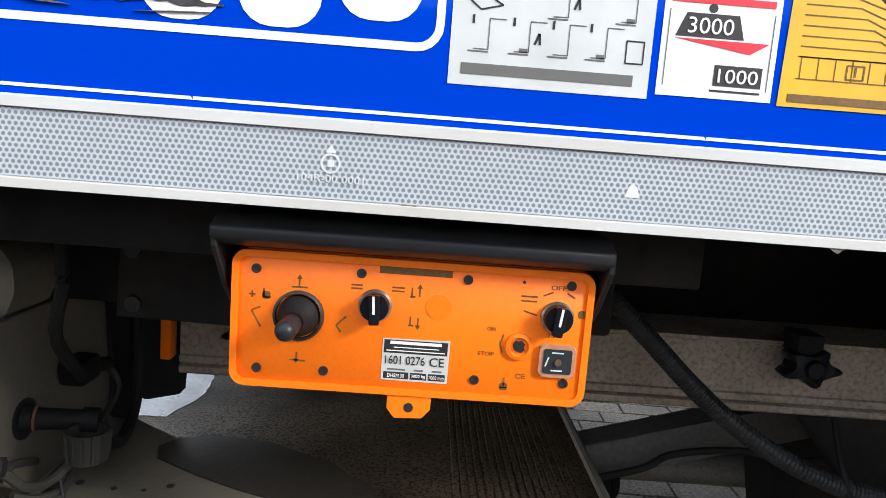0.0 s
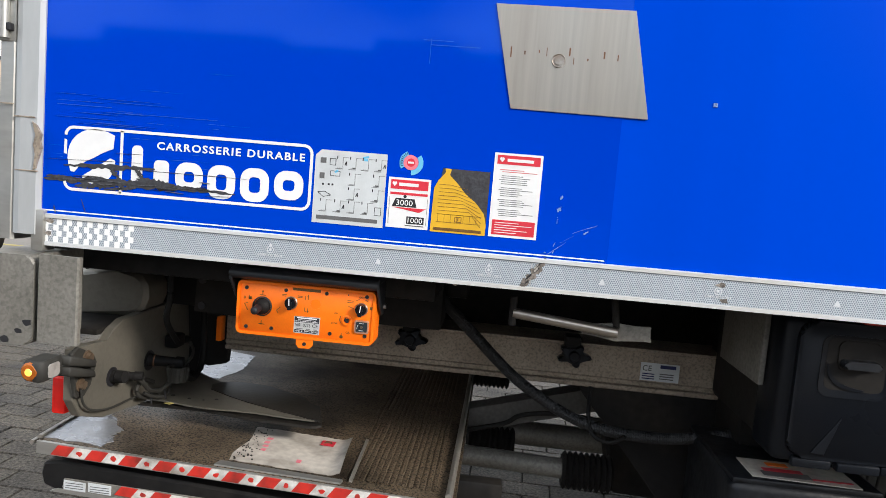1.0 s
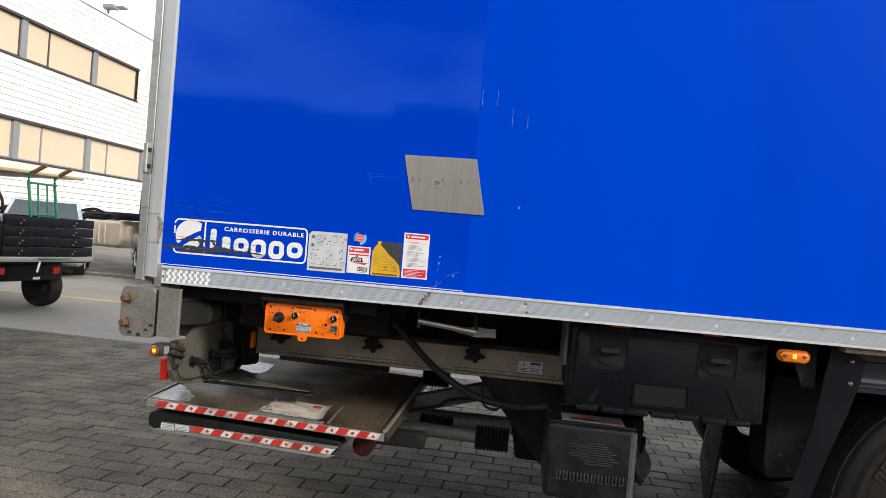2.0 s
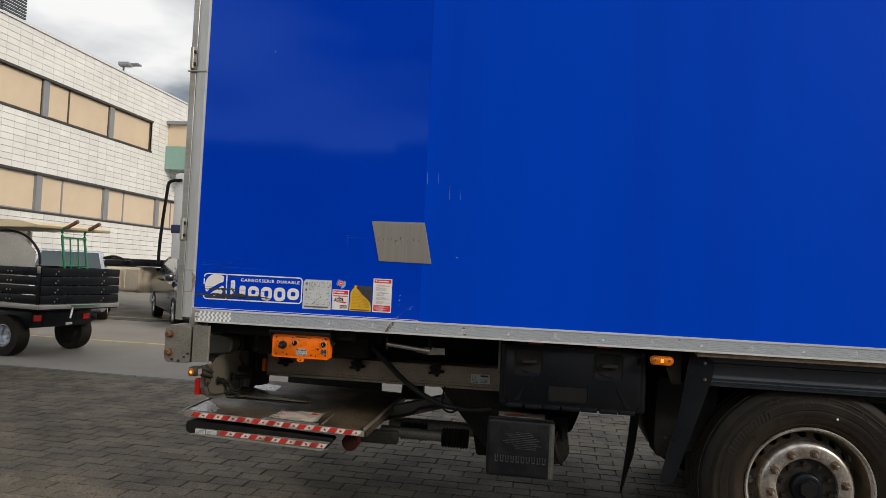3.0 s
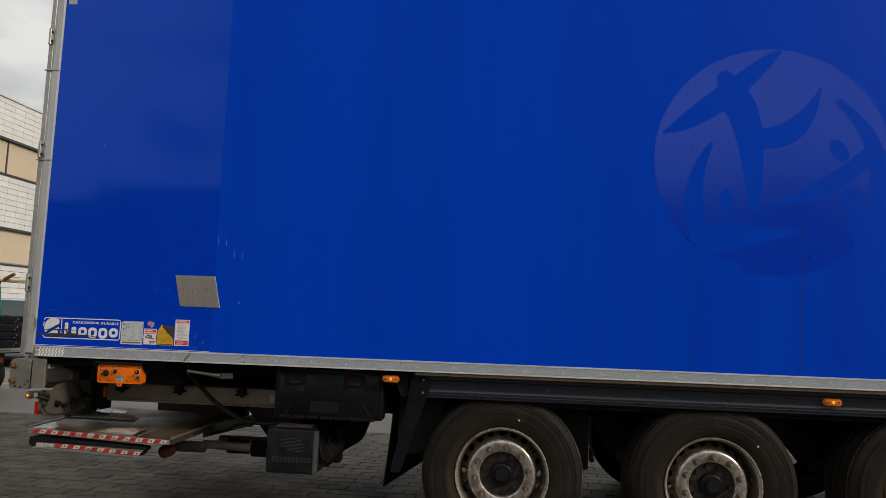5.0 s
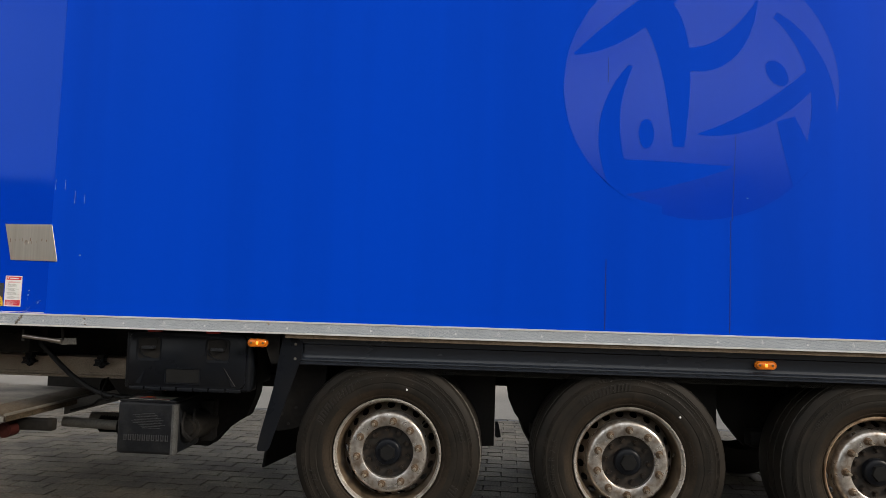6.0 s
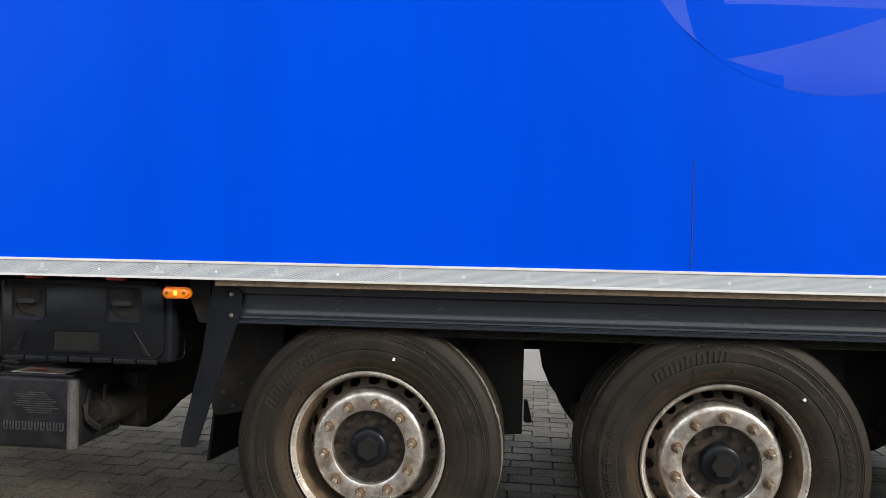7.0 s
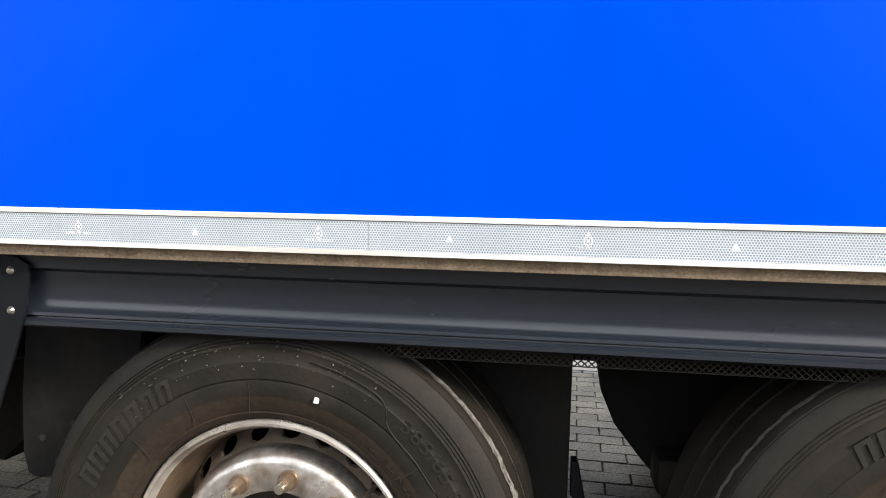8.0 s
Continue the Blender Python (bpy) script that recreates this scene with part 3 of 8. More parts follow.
for k in (-6, -4, -2, 0, 2, 4, 6):
    words("104R-00 0001", trailer, M_MARK, 3.297 + 0.2282 * k - 0.0245, 1.1590, Y - 0.0036, 0.0055, 0.05)
# small dents and scrapes on the rail
random.seed(5)
for x, z in ((1.475, 1.185), (1.485, 1.155), (0.075, 1.19), (0.072, 1.165), (2.51, 1.19), (0.62, 1.142), (0.95, 1.14)):
    bm = B()
    prism(bm, [(x + 0.012 * random.uniform(0.4, 1) * math.cos(t), z + 0.007 * random.uniform(0.4, 1) * math.sin(t)) for t in (k * 0.785 for k in range(8))], Y - 0.0034, Y - 0.0042)
    part("scrape", bm, M_TEAR, trailer, smooth=None)
# white pinstripe just above the rail at the rear
random.seed(43)
x = 0.052
while x < 1.24:
    x1 = min(x + random.uniform(0.06, 0.25), 1.245)
    bm = B()
    prism(bm, [(x, 1.2127 - 0.0015 * x), (x1 - 0.0002, 1.2127 - 0.0015 * x1), (x1 - random.choice((0.0002, 0.0002, 0.002)), 1.2153 - 0.0015 * x1), (x, 1.2153 - 0.0015 * x)], Y, Y - 0.0006)
    part("pinstripe", bm, M_WHITE, trailer, smooth=None)
    x = x1

# rear corner post and hinges
bm = B()
prism(bm, [(-0.004, Y + 0.07), (-0.004, Y - 0.012), (0.01, Y - 0.016), (0.046, Y - 0.014), (0.052, Y - 0.004), (0.052, Y + 0.07)], 1.16, 3.95, "z")
part("corner_post", bm, M_POST, trailer, "pale aluminium rear corner post", smooth=None)
bm = B()
prism(bm, [(-0.05, Y + 0.06), (-0.05, Y + 0.004), (-0.044, Y - 0.006), (-0.012, Y - 0.01), (-0.006, Y - 0.004), (-0.006, Y + 0.06)], 1.145, 3.95, "z")
part("door_edge", bm, M_ALU, trailer, "grey aluminium door edge", smooth=None)
def hinge(z):
    bm = B()
    rod(bm, (-0.03, Y - 0.018, z - 0.055), (-0.03, Y - 0.018, z + 0.055), 0.011, seg=12)
    box(bm, -0.045, -0.008, Y - 0.012, Y - 0.004, z - 0.06, z + 0.06, 0.002)
    h = part("hinge", bm, M_ALU, trailer, "worn aluminium door hinge")
    for dz in (-0.032, 0.032):
        bm = B()
        box(bm, -0.026, -0.012, Y - 0.024, Y - 0.008, z + dz - 0.008, z + dz + 0.008, 0.002)
        part("hinge_slot", bm, M_INK, h, smooth=None)
for z in (1.62, 2.53, 3.33):
    hinge(z)
for z in (2.46, 3.09):
    box_part("post_joint", trailer, M_ALU, -0.052, 0.054, Y - 0.019, Y - 0.01, z - 0.004, z + 0.004, 0.001)
bm = B()
prism(bm, [(0.036, 1.398), (0.046, 1.392), (0.052, 1.380), (0.059, 1.372), (0.054, 1.358), (0.060, 1.345), (0.055, 1.330), (0.051, 1.318), (0.047, 1.30), (0.04, 1.296), (0.046, 1.33), (0.040, 1.35), (0.046, 1.37)], Y - 0.012, Y - 0.018, bevel=0.001)
part("bent_edge", bm, M_BEAM, trailer, "bent and torn post edge", smooth=None)
for x0, x1, z0, z1 in ((-0.004, 0.042, 1.405, 1.408), (0.0, 0.05, 1.293, 1.296), (-0.045, -0.008, 1.43, 1.433)):
    box_part("post_crease", trailer, M_BEAM, x0, x1, Y - 0.0168, Y - 0.012, z0, z1, 0.0005, "rusty crease across the post")
box_part("rail_end_cap", trailer, M_ALU, 0.036, 0.064, Y - 0.012, Y + 0.03, 1.125, 1.214, 0.003)
box_part("corner_plate", trailer, M_PLATE, 0.07, 0.13, Y - 0.002, Y, 3.57, 3.60, 0.0)

# patch plate with its rivet
bm = B()
prism(bm, [(0.983, 1.701), (1.255, 1.703), (1.299, 1.497), (1.029, 1.499)], Y - 0.0001, Y - 0.003, bevel=0.0008)
patch = part("patch_plate", bm, M_PLATE, trailer, "slanted bare metal patch plate", smooth=None)
bm = B()
lathe(bm, [(0.0, Y - 0.006), (0.008, Y - 0.006), (0.008, Y - 0.004), (0.011, Y - 0.004), (0.013, Y - 0.0055), (0.014, Y - 0.003)], (1.115, 1.598), 20)
part("rivet", bm, M_DISC, patch, "bright ringed rivet")
random.seed(11)
for k in range(9):
    bm = B()
    x, z, h = 1.02 + 0.026 * k + random.uniform(-0.01, 0.01), 1.607 + random.uniform(-0.008, 0.01), random.uniform(0.004, 0.022)
    box(bm, x, x + random.uniform(0.0012, 0.004), Y - 0.0036, Y - 0.003, z - h / 2, z + h / 2)
    part("rust_streak", bm, M_RUSTB, patch, smooth=None)
# scratches in the film
for x, z, w, h in ((1.258, 1.93, 0.0015, 0.06), (1.314, 1.93, 0.0012, 0.055), (1.374, 1.86, 0.0013, 0.07), (1.43, 1.85, 0.001, 0.05), (0.86, 1.6, 0.0012, 0.05), (0.91, 1.613, 0.1, 0.0012), (0.875, 1.622, 0.06, 0.001), (0.33, 1.43, 0.2, 0.001), (0.14, 1.44, 0.12, 0.0012), (0.42, 2.57, 0.004, 0.012), (1.425, 1.535, 0.008, 0.008), (5.05, 1.93, 0.008, 0.005)):
    bm = B()
    box(bm, x - w / 2, x + w / 2, Y - 0.0007, Y + 0.0006, z - h / 2, z + h / 2)
    part("scratch", bm, M_FAINT if w > 0.03 or 0.8 < x < 0.95 else M_SCRAPE, trailer, smooth=None)
random.seed(77)
for p0, p1, w, m in (((1.1445, 1.327), (1.149, 1.336), 0.003, M_SCRAPE), ((1.139, 1.309), (1.152, 1.314), 0.0012, M_FAINT), ((1.142, 1.302), (1.1475, 1.312), 0.0035, M_SCRAPE), ((1.1425, 1.290), (1.144, 1.2915), 0.0009, M_SCRAPE),
                     ((1.142, 1.2865), (1.145, 1.2875), 0.0008, M_SCRAPE), ((1.141, 1.2835), (1.145, 1.2845), 0.0008, M_SCRAPE), ((1.1415, 1.279), (1.144, 1.281), 0.0012, M_SCRAPE), ((1.123, 1.210), (1.165, 1.243), 0.0006, M_SCRAPE),
                     ((1.158, 1.244), (1.180, 1.258), 0.0005, M_FAINT), ((1.176, 1.262), (1.20, 1.272), 0.0005, M_SCRAPE), ((1.197, 1.271), (1.2235, 1.2812), 0.0007, M_SCRAPE), ((1.197, 1.262), (1.207, 1.268), 0.0025, M_SCRAPE),
                     ((1.1395, 1.232), (1.1435, 1.241), 0.0008, M_SCRAPE), ((1.139, 1.217), (1.142, 1.225), 0.0012, M_SCRAPE), ((1.122, 1.219), (1.127, 1.2185), 0.0014, M_SCRAPE), ((1.15, 1.24), (1.158, 1.243), 0.0008, M_FAINT)):
    gash(p0, p1, w, m, "scratch", Y, 0.0, 9)
for k in range(30):
    x, z = random.uniform(0.06, 0.42), 1.32 + abs(random.gauss(0, 0.09))
    decal("scratch", trailer, M_FAINT, [(x, z), (x + random.uniform(0.02, 0.12), z - 0.0006), (x + random.uniform(0.01, 0.03), z + 0.0008)], Y, 0.0003)
# cuts in the film
for x, z0, z1, lean in ((4.3115, 1.216, 1.59, 0.002), (4.957, 1.216, 1.81, 0.006), (4.97, 1.81, 2.27, 0.02), (4.315, 2.55, 2.69, 0.0)):
    bm = B()
    w = 0.0019 if z0 < 1.5 else 0.0012
    prism(bm, [(x - w, z0), (x + w, z0), (x + w + lean, z1), (x - w * 0.4 + lean, z1)], Y + 0.0006, Y - 0.0002)
    part("film_cut", bm, M_SLIT, trailer, smooth=None)
# round emblem in paler blue, with plain curved blades
def blade(p0, p1, p2, w0, w1, w2, n=12):
    left, right = [], []
    for k in range(n + 1):
        t = k / n
        p = [(1 - t) ** 2 * a + 2 * t * (1 - t) * b + t * t * c for a, b, c in zip(p0, p1, p2)]
        d = [2 * (1 - t) * (b - a) + 2 * t * (c - b) for a, b, c in zip(p0, p1, p2)]
        q = math.hypot(*d)
        w = (1 - t) ** 2 * w0 + 2 * t * (1 - t) * w1 + t * t * w2
        left.append((p[0] - d[1] / q * w, p[1] + d[0] / q * w))
        right.append((p[0] + d[1] / q * w, p[1] - d[0] / q * w))
    return left + right[::-1]
EC, ER = (4.802, 2.535), 0.725
emblem = decal("emblem", trailer, M_LOGO, [(EC[0] + ER * math.cos(k * math.pi / 40), EC[1] + ER * math.sin(k * math.pi / 40)) for k in range(80)], Y + 0.0012, 0.0005, "round pale blue emblem with plain curved blades")
def inside(pts):
    """Keeps an outline within the round of the emblem."""
    out = []
    for x, z in pts:
        d = math.hypot(x - EC[0], z - EC[1])
        q = min(1.0, (ER + 0.0004) / d)
        p = (EC[0] + (x - EC[0]) * q, EC[1] + (z - EC[1]) * q)
        if not out or math.dist(p, out[-1]) > 0.001:
            out.append(p)
    return out
for k, (p0, p1, p2, w0, w1, w2) in enumerate((
        ((4.13, 2.705), (4.42, 2.83), (4.86, 3.262), 0.006, 0.13, 0.02),
        ((4.58, 2.93), (4.70, 2.78), (4.69, 2.20), 0.10, 0.10, 0.03),
        ((4.66, 2.70), (4.96, 2.60), (5.105, 3.01), 0.05, 0.11, 0.004),
        ((4.435, 2.645), (4.23, 2.32), (4.40, 1.96), 0.012, 0.075, 0.06),
        ((5.20, 2.93), (5.58, 2.62), (5.38, 2.04), 0.02, 0.07, 0.075),
        ((4.79, 2.272), (5.12, 2.30), (5.40, 2.60), 0.004, 0.08, 0.045),
        ((4.36, 2.03), (4.66, 2.05), (4.97, 2.095), 0.10, 0.075, 0.004),
        ((4.20, 2.02), (4.32, 1.88), (4.60, 1.84), 0.05, 0.06, 0.04),
        ((5.25, 2.36), (5.30, 2.2), (5.38, 2.0), 0.05, 0.07, 0.09))):
    decal("blade", emblem, M_BLUE, inside(blade(p0, p1, p2, w0, w1, w2)), Y + 0.0012, 0.00055 + 0.00003 * k)
for cx, cz, rx, rz, a in ((4.522, 3.058, 0.055, 0.06, 0.3), (5.206, 2.608, 0.05, 0.08, 0.6), (4.52, 2.27, 0.042, 0.082, 0.0)):
    decal("blade", emblem, M_BLUE, [(cx + rx * math.cos(t) * math.cos(a) - rz * math.sin(t) * math.sin(a), cz + rx * math.cos(t) * math.sin(a) + rz * math.sin(t) * math.cos(a)) for t in (k * math.pi / 8 for k in range(16))], Y + 0.0012, 0.00085)

# ---- builder's plate: white frame, plain shapes for the name, slogan ----
def frame_pts(x0, x1, z0, z1, r, w):
    return rounded(x0, x1, z0, z1, r), rounded(x0 + w, x1 - w, z0 + w, z1 - w, max(r - w, 0.002))
def ring_decal(name, parent, material, outer, inner, y, depth=0.0006, skip=()):
    bm = B()
    strip(bm, outer, inner, y, y - depth, True, skip)
    return part(name, bm, material, parent, smooth=None)
sign = ring_decal("maker_sign", trailer, M_WHITE, *frame_pts(0.098, 0.636, 1.2595, 1.3965, 0.02, 0.0062), Y, skip=(11,))
sign["label"] = "scratched white outlined maker's sign"
decal("sign_divider", sign, M_WHITE, [(0.222, 1.262), (0.228, 1.262), (0.228, 1.394), (0.222, 1.394)], Y)
decal("leaf_shape", sign, M_WHITE, blade((0.118, 1.300), (0.125, 1.375), (0.208, 1.368), 0.004, 0.05, 0.014), Y)
decal("leaf_shape", sign, M_WHITE, blade((0.14, 1.288), (0.19, 1.29), (0.206, 1.332), 0.005, 0.03, 0.006), Y)
words("CARROSSERIE DURABLE", sign, M_WHITE, 0.302, 1.3605, Y, 0.0165, 0.317, bold=0.022, spacing=1.22)
def annulus(cx, cz, r0, r1, a0=0, a1=360, n=28):
    out = [(cx + r1 * math.cos(radians(a0 + (a1 - a0) * k / n)), cz + r1 * math.sin(radians(a0 + (a1 - a0) * k / n))) for k in range(n + 1)]
    inn = [(cx + r0 * math.cos(radians(a0 + (a1 - a0) * k / n)), cz + r0 * math.sin(radians(a0 + (a1 - a0) * k / n))) for k in range(n + 1)]
    return out, inn
def arc_decal(name, parent, material, cx, cz, r0, r1, a0, a1, y=Y):
    bm = B()
    out, inn = annulus(cx, cz, r0, r1, a0, a1, 20)
    strip(bm, out, inn, y, y - 0.0006, abs(a1 - a0) >= 360)
    return part(name, bm, material, parent, smooth=None)
# the name itself is left as plain rounded blocks
for x0, x1, z0, z1 in ((0.248, 0.272, 1.283, 1.366), (0.297, 0.330, 1.283, 1.339)):
    decal("name_shape", sign, M_WHITE, rounded(x0, x1, z0, z1, 0.010), Y)
for x0, x1, z0, z1 in ((0.344, 0.404, 1.279, 1.339), (0.414, 0.474, 1.269, 1.339), (0.485, 0.546, 1.269, 1.339), (0.557, 0.619, 1.279, 1.339)):
    ring_decal("name_shape", sign, M_WHITE, rounded(x0, x1, z0, z1, 0.024), rounded(x0 + 0.0185, x1 - 0.0185, z0 + 0.019, z1 - 0.019, 0.008), Y)
decal("frame_piece", sign, M_WHITE, [(0.098, 1.338), (0.104, 1.336), (0.104, 1.366), (0.0985, 1.368)], Y)
# long rough gouge through the sign: torn slivers, thin scores and pale flecks
random.seed(3)
def sliver(x0, x1, z0, z1, w, m, name, lift_by=0.0):
    n = 18
    up, lo = [], []
    for k in range(n + 1):
        t = k / n
        x, z = x0 + (x1 - x0) * t, z0 + (z1 - z0) * t
        q = w * (math.sin(math.pi * (0.03 + 0.94 * t)) ** 0.7)
        up.append((x, z + q * random.uniform(0.25, 1.3)))
        lo.append((x, z - q * random.uniform(0.25, 1.3)))
    decal(name, trailer, m, up + lo[::-1], Y - 0.0006, 0.0005 + lift_by, "dark gouge scraped through the paint" if name == "gouge" else "")
for k, (p0, p1, w) in enumerate((((0.098, 1.3125), (0.30, 1.319), 0.0062), ((0.055, 1.281), (0.31, 1.287), 0.0088), ((0.15, 1.284), (0.40, 1.283), 0.0105), ((0.30, 1.287), (0.475, 1.2805), 0.0048),
                                 ((0.125, 1.271), (0.215, 1.277), 0.0075), ((0.20, 1.318), (0.226, 1.288), 0.006), ((0.252, 1.322), (0.282, 1.288), 0.0055), ((0.26, 1.296), (0.345, 1.289), 0.0065), ((0.06, 1.288), (0.15, 1.283), 0.005), ((0.19, 1.268), (0.26, 1.276), 0.004))):
    gash(p0, p1, w, M_GLUE, "gouge", Y - 0.0006, 0.0001 * k, 26, "dark gouge scraped through the paint")
for k in range(26):
    x, z, q = random.uniform(0.06, 0.42), 1.283 + random.gauss(0, 0.006), random.uniform(0.01, 0.06)
    gash((x, z), (x + q, z + random.uniform(-0.004, 0.003)), random.uniform(0.0004, 0.0013), M_FLECK if k % 3 else M_INK, "fleck", Y - 0.0006, 0.0012 + 0.00003 * k, 10)
for p0, p1, w in (((0.06, 1.3235), (0.27, 1.329), 0.0007), ((0.26, 1.3145), (0.50, 1.3145), 0.0007), ((0.21, 1.345), (0.27, 1.3475), 0.0005), ((0.14, 1.243), (0.151, 1.214), 0.0009), ((0.079, 1.2255), (0.084, 1.209), 0.0016)):
    gash(p0, p1, w, M_GLUE, "score", Y - 0.0006, 0.0002, 18)
for k in range(9):
    x = random.uniform(0.07, 0.2)
    z = random.uniform(1.40, 1.47)
    sliver(x, x + random.uniform(0.05, 0.2), z, z - 0.001, 0.0005, M_FAINT, "score", 0.0002)

# ---- stickers ----
def sticker(x0, x1, z0, z1, material, label, cut=0.0):
    pts = [(x0, z0), (x1, z0), (x1, z1), (x0 + cut, z1), (x0, z1 - cut)] if cut else [(x0, z0), (x1, z0), (x1, z1), (x0, z1)]
    return decal("sticker", trailer, material, pts, Y, 0.0006, label)
def bar(parent, x0, x1, z0, z1, material=M_INK, name="print_bar", y=Y - 0.0006):
    bm = B()
    box(bm, x0, x1, y - 0.0004, y, z0, z1)
    return part(name, bm, material, parent, smooth=None)
def stroke(parent, pts, w, material=M_INK, name="print_line", y=Y - 0.0006):
    bm = B()
    for (xa, za), (xb, zb) in zip(pts, pts[1:]):
        d = math.hypot(xb - xa, zb - za)
        nx, nz = -(zb - za) / d * w, (xb - xa) / d * w
        prism(bm, [(xa + nx, za + nz), (xb + nx, zb + nz), (xb - nx, zb - nz), (xa - nx, za - nz)], y, y - 0.0004)
    return part(name, bm, material, parent, smooth=None)
s1 = sticker(0.641, 0.790, 1.2385, 1.389, M_GREYSTK, "grey instruction sticker with small black pictograms", 0.012)
bar(s1, 0.650, 0.778, 1.2465, 1.2545, M_INKGREY, "web_address_bar")
def pictogram(x, z, kind):
    stroke(s1, [(x - 0.007, z - 0.012), (x + 0.004, z - 0.012), (x + 0.004, z + 0.010), (x + 0.016, z + 0.010)], 0.00035, M_INKGREY)
    bar(s1, x - 0.011, x + 0.004, z - 0.0142, z - 0.0132, M_INKGREY)
    if kind % 2:
        bar(s1, x - 0.003, x + 0.003, z - 0.0125, z - 0.0095, M_INKGREY)
    stroke(s1, [(x - 0.008, z + 0.006), (x - 0.008, z + 0.012)], 0.0009)
    if kind % 3 == 0:
        stroke(s1, [(x + 0.008, z - 0.006), (x + 0.011, z + 0.002), (x + 0.012, z - 0.006)], 0.0009)
for k, (x, z) in enumerate(((0.695, 1.366), (0.722, 1.366), (0.748, 1.366), (0.775, 1.366), (0.722, 1.334), (0.772, 1.334), (0.722, 1.304), (0.772, 1.304), (0.665, 1.277), (0.695, 1.277), (0.724, 1.277), (0.752, 1.277))):
    pictogram(x, z, k)
stroke(s1, [(0.672, 1.372), (0.684, 1.372), (0.684, 1.359), (0.672, 1.359), (0.672, 1.372)], 0.0006)
stroke(s1, [(0.674, 1.347), (0.694, 1.347), (0.694, 1.337), (0.674, 1.337), (0.674, 1.347)], 0.0005)
stroke(s1, [(0.65, 1.302), (0.665, 1.304), (0.678, 1.297), (0.662, 1.293), (0.65, 1.302)], 0.0006)
bar(s1, 0.652, 0.664, 1.362, 1.373, M_INKGREY)
bar(s1, 0.652, 0.662, 1.33, 1.342, M_INKGREY)
for x in (0.660, 0.672, 0.68):
    bar(s1, x - 0.002, x + 0.002, 1.317, 1.321)
stroke(s1, [(0.771, 1.279), (0.784, 1.279), (0.784, 1.263), (0.771, 1.263), (0.771, 1.279)], 0.0005)
for a, c in (((0.74, 1.378), (0.752, 1.381)), ((0.683, 1.345), (0.69, 1.348)), ((0.742, 1.374), (0.75, 1.374))):
    stroke(s1, [a, c], 0.0022, M_CYAN)

s2 = sticker(0.796, 0.883, 1.2425, 1.345, M_WHITE, "white load sticker with red header and black figures")
bar(s2, 0.801, 0.878, 1.3215, 1.3405, M_RED, "red_header")
bar(s2, 0.818, 0.858, 1.328, 1.3345, M_WHITE, "brand_bar", Y - 0.001)
decal("brand_mark", s2, M_WHITE, [(0.804, 1.333), (0.809, 1.3265), (0.814, 1.333), (0.8115, 1.337), (0.809, 1.335), (0.8065, 1.337)], Y - 0.001, 0.0004)
bar(s2, 0.801, 0.878, 1.310, 1.315, M_RED)
decal("weight_shape", s2, M_INK, [(0.806, 1.286), (0.857, 1.286), (0.852, 1.303), (0.813, 1.303)], Y - 0.0006, 0.0004)
decal("weight_knob", s2, M_INK, [(0.832 + 0.0034 * math.cos(t), 1.307 + 0.0034 * math.sin(t)) for t in (k * 0.628 for k in range(10))], Y - 0.0006, 0.0004)
words("3000", s2, M_WHITE, 0.8145, 1.2885, Y - 0.001, 0.0115, 0.034)
decal("red_wedge", s2, M_RED, [(0.806, 1.2845), (0.877, 1.2845), (0.863, 1.276)], Y - 0.0006, 0.0004)
bar(s2, 0.838, 0.874, 1.252, 1.267)
words("1000", s2, M_WHITE, 0.841, 1.2543, Y - 0.001, 0.0102, 0.03)
bar(s2, 0.836, 0.874, 1.2475, 1.249)
for x in (0.8005, 0.8785):
    bar(s2, x - 0.0003, x + 0.0003, 1.25, 1.305, M_INKGREY)

g = decal("glue_patch", trailer, M_GLUE, [(0.89, 1.245), (1.001, 1.245), (1.001, 1.37), (0.905, 1.371)], Y, 0.0004, "dark residue of a torn sticker")
s3 = decal("sticker", trailer, M_YELLOW, [(0.888, 1.241), (1.0, 1.241), (1.001, 1.262), (0.995, 1.285), (0.978, 1.305), (0.955, 1.322), (0.937, 1.342), (0.925, 1.353), (0.92, 1.358), (0.923, 1.37), (0.91, 1.371), (0.911, 1.362), (0.898, 1.347), (0.89, 1.33)], Y - 0.0004, 0.0005, "torn yellow load chart sticker")
YS = Y - 0.0009
bar(s3, 0.895, 0.992, 1.2445, 1.2505, M_INKGOLD, "web_address_bar", YS)
for k in range(9):
    z = 1.338 - 0.0075 * k
    x1 = 0.938 + 0.006 * k
    stroke(s3, [(0.9, z), (x1 - 0.015, z), (min(x1 + 0.02, 0.99), z - 0.006 - 0.002 * k)], 0.0004, M_INKGOLD, y=YS)
for x in (0.902, 0.915, 0.928, 0.941, 0.954, 0.967, 0.98):
    stroke(s3, [(x, 1.262), (x, 1.278)], 0.0003, M_INKGOLD, y=YS)
stroke(s3, [(0.899, 1.278), (0.99, 1.278)], 0.0004, M_INKGOLD, y=YS)
stroke(s3, [(0.899, 1.262), (0.99, 1.262)], 0.0004, M_INKGOLD, y=YS)
stroke(s3, [(0.937, 1.274), (0.95, 1.274), (0.95, 1.264), (0.937, 1.264), (0.937, 1.274)], 0.0006, M_INKGOLD, y=YS)
stroke(s3, [(0.9435, 1.273), (0.9435, 1.266)], 0.0008, M_INKGOLD, y=YS)

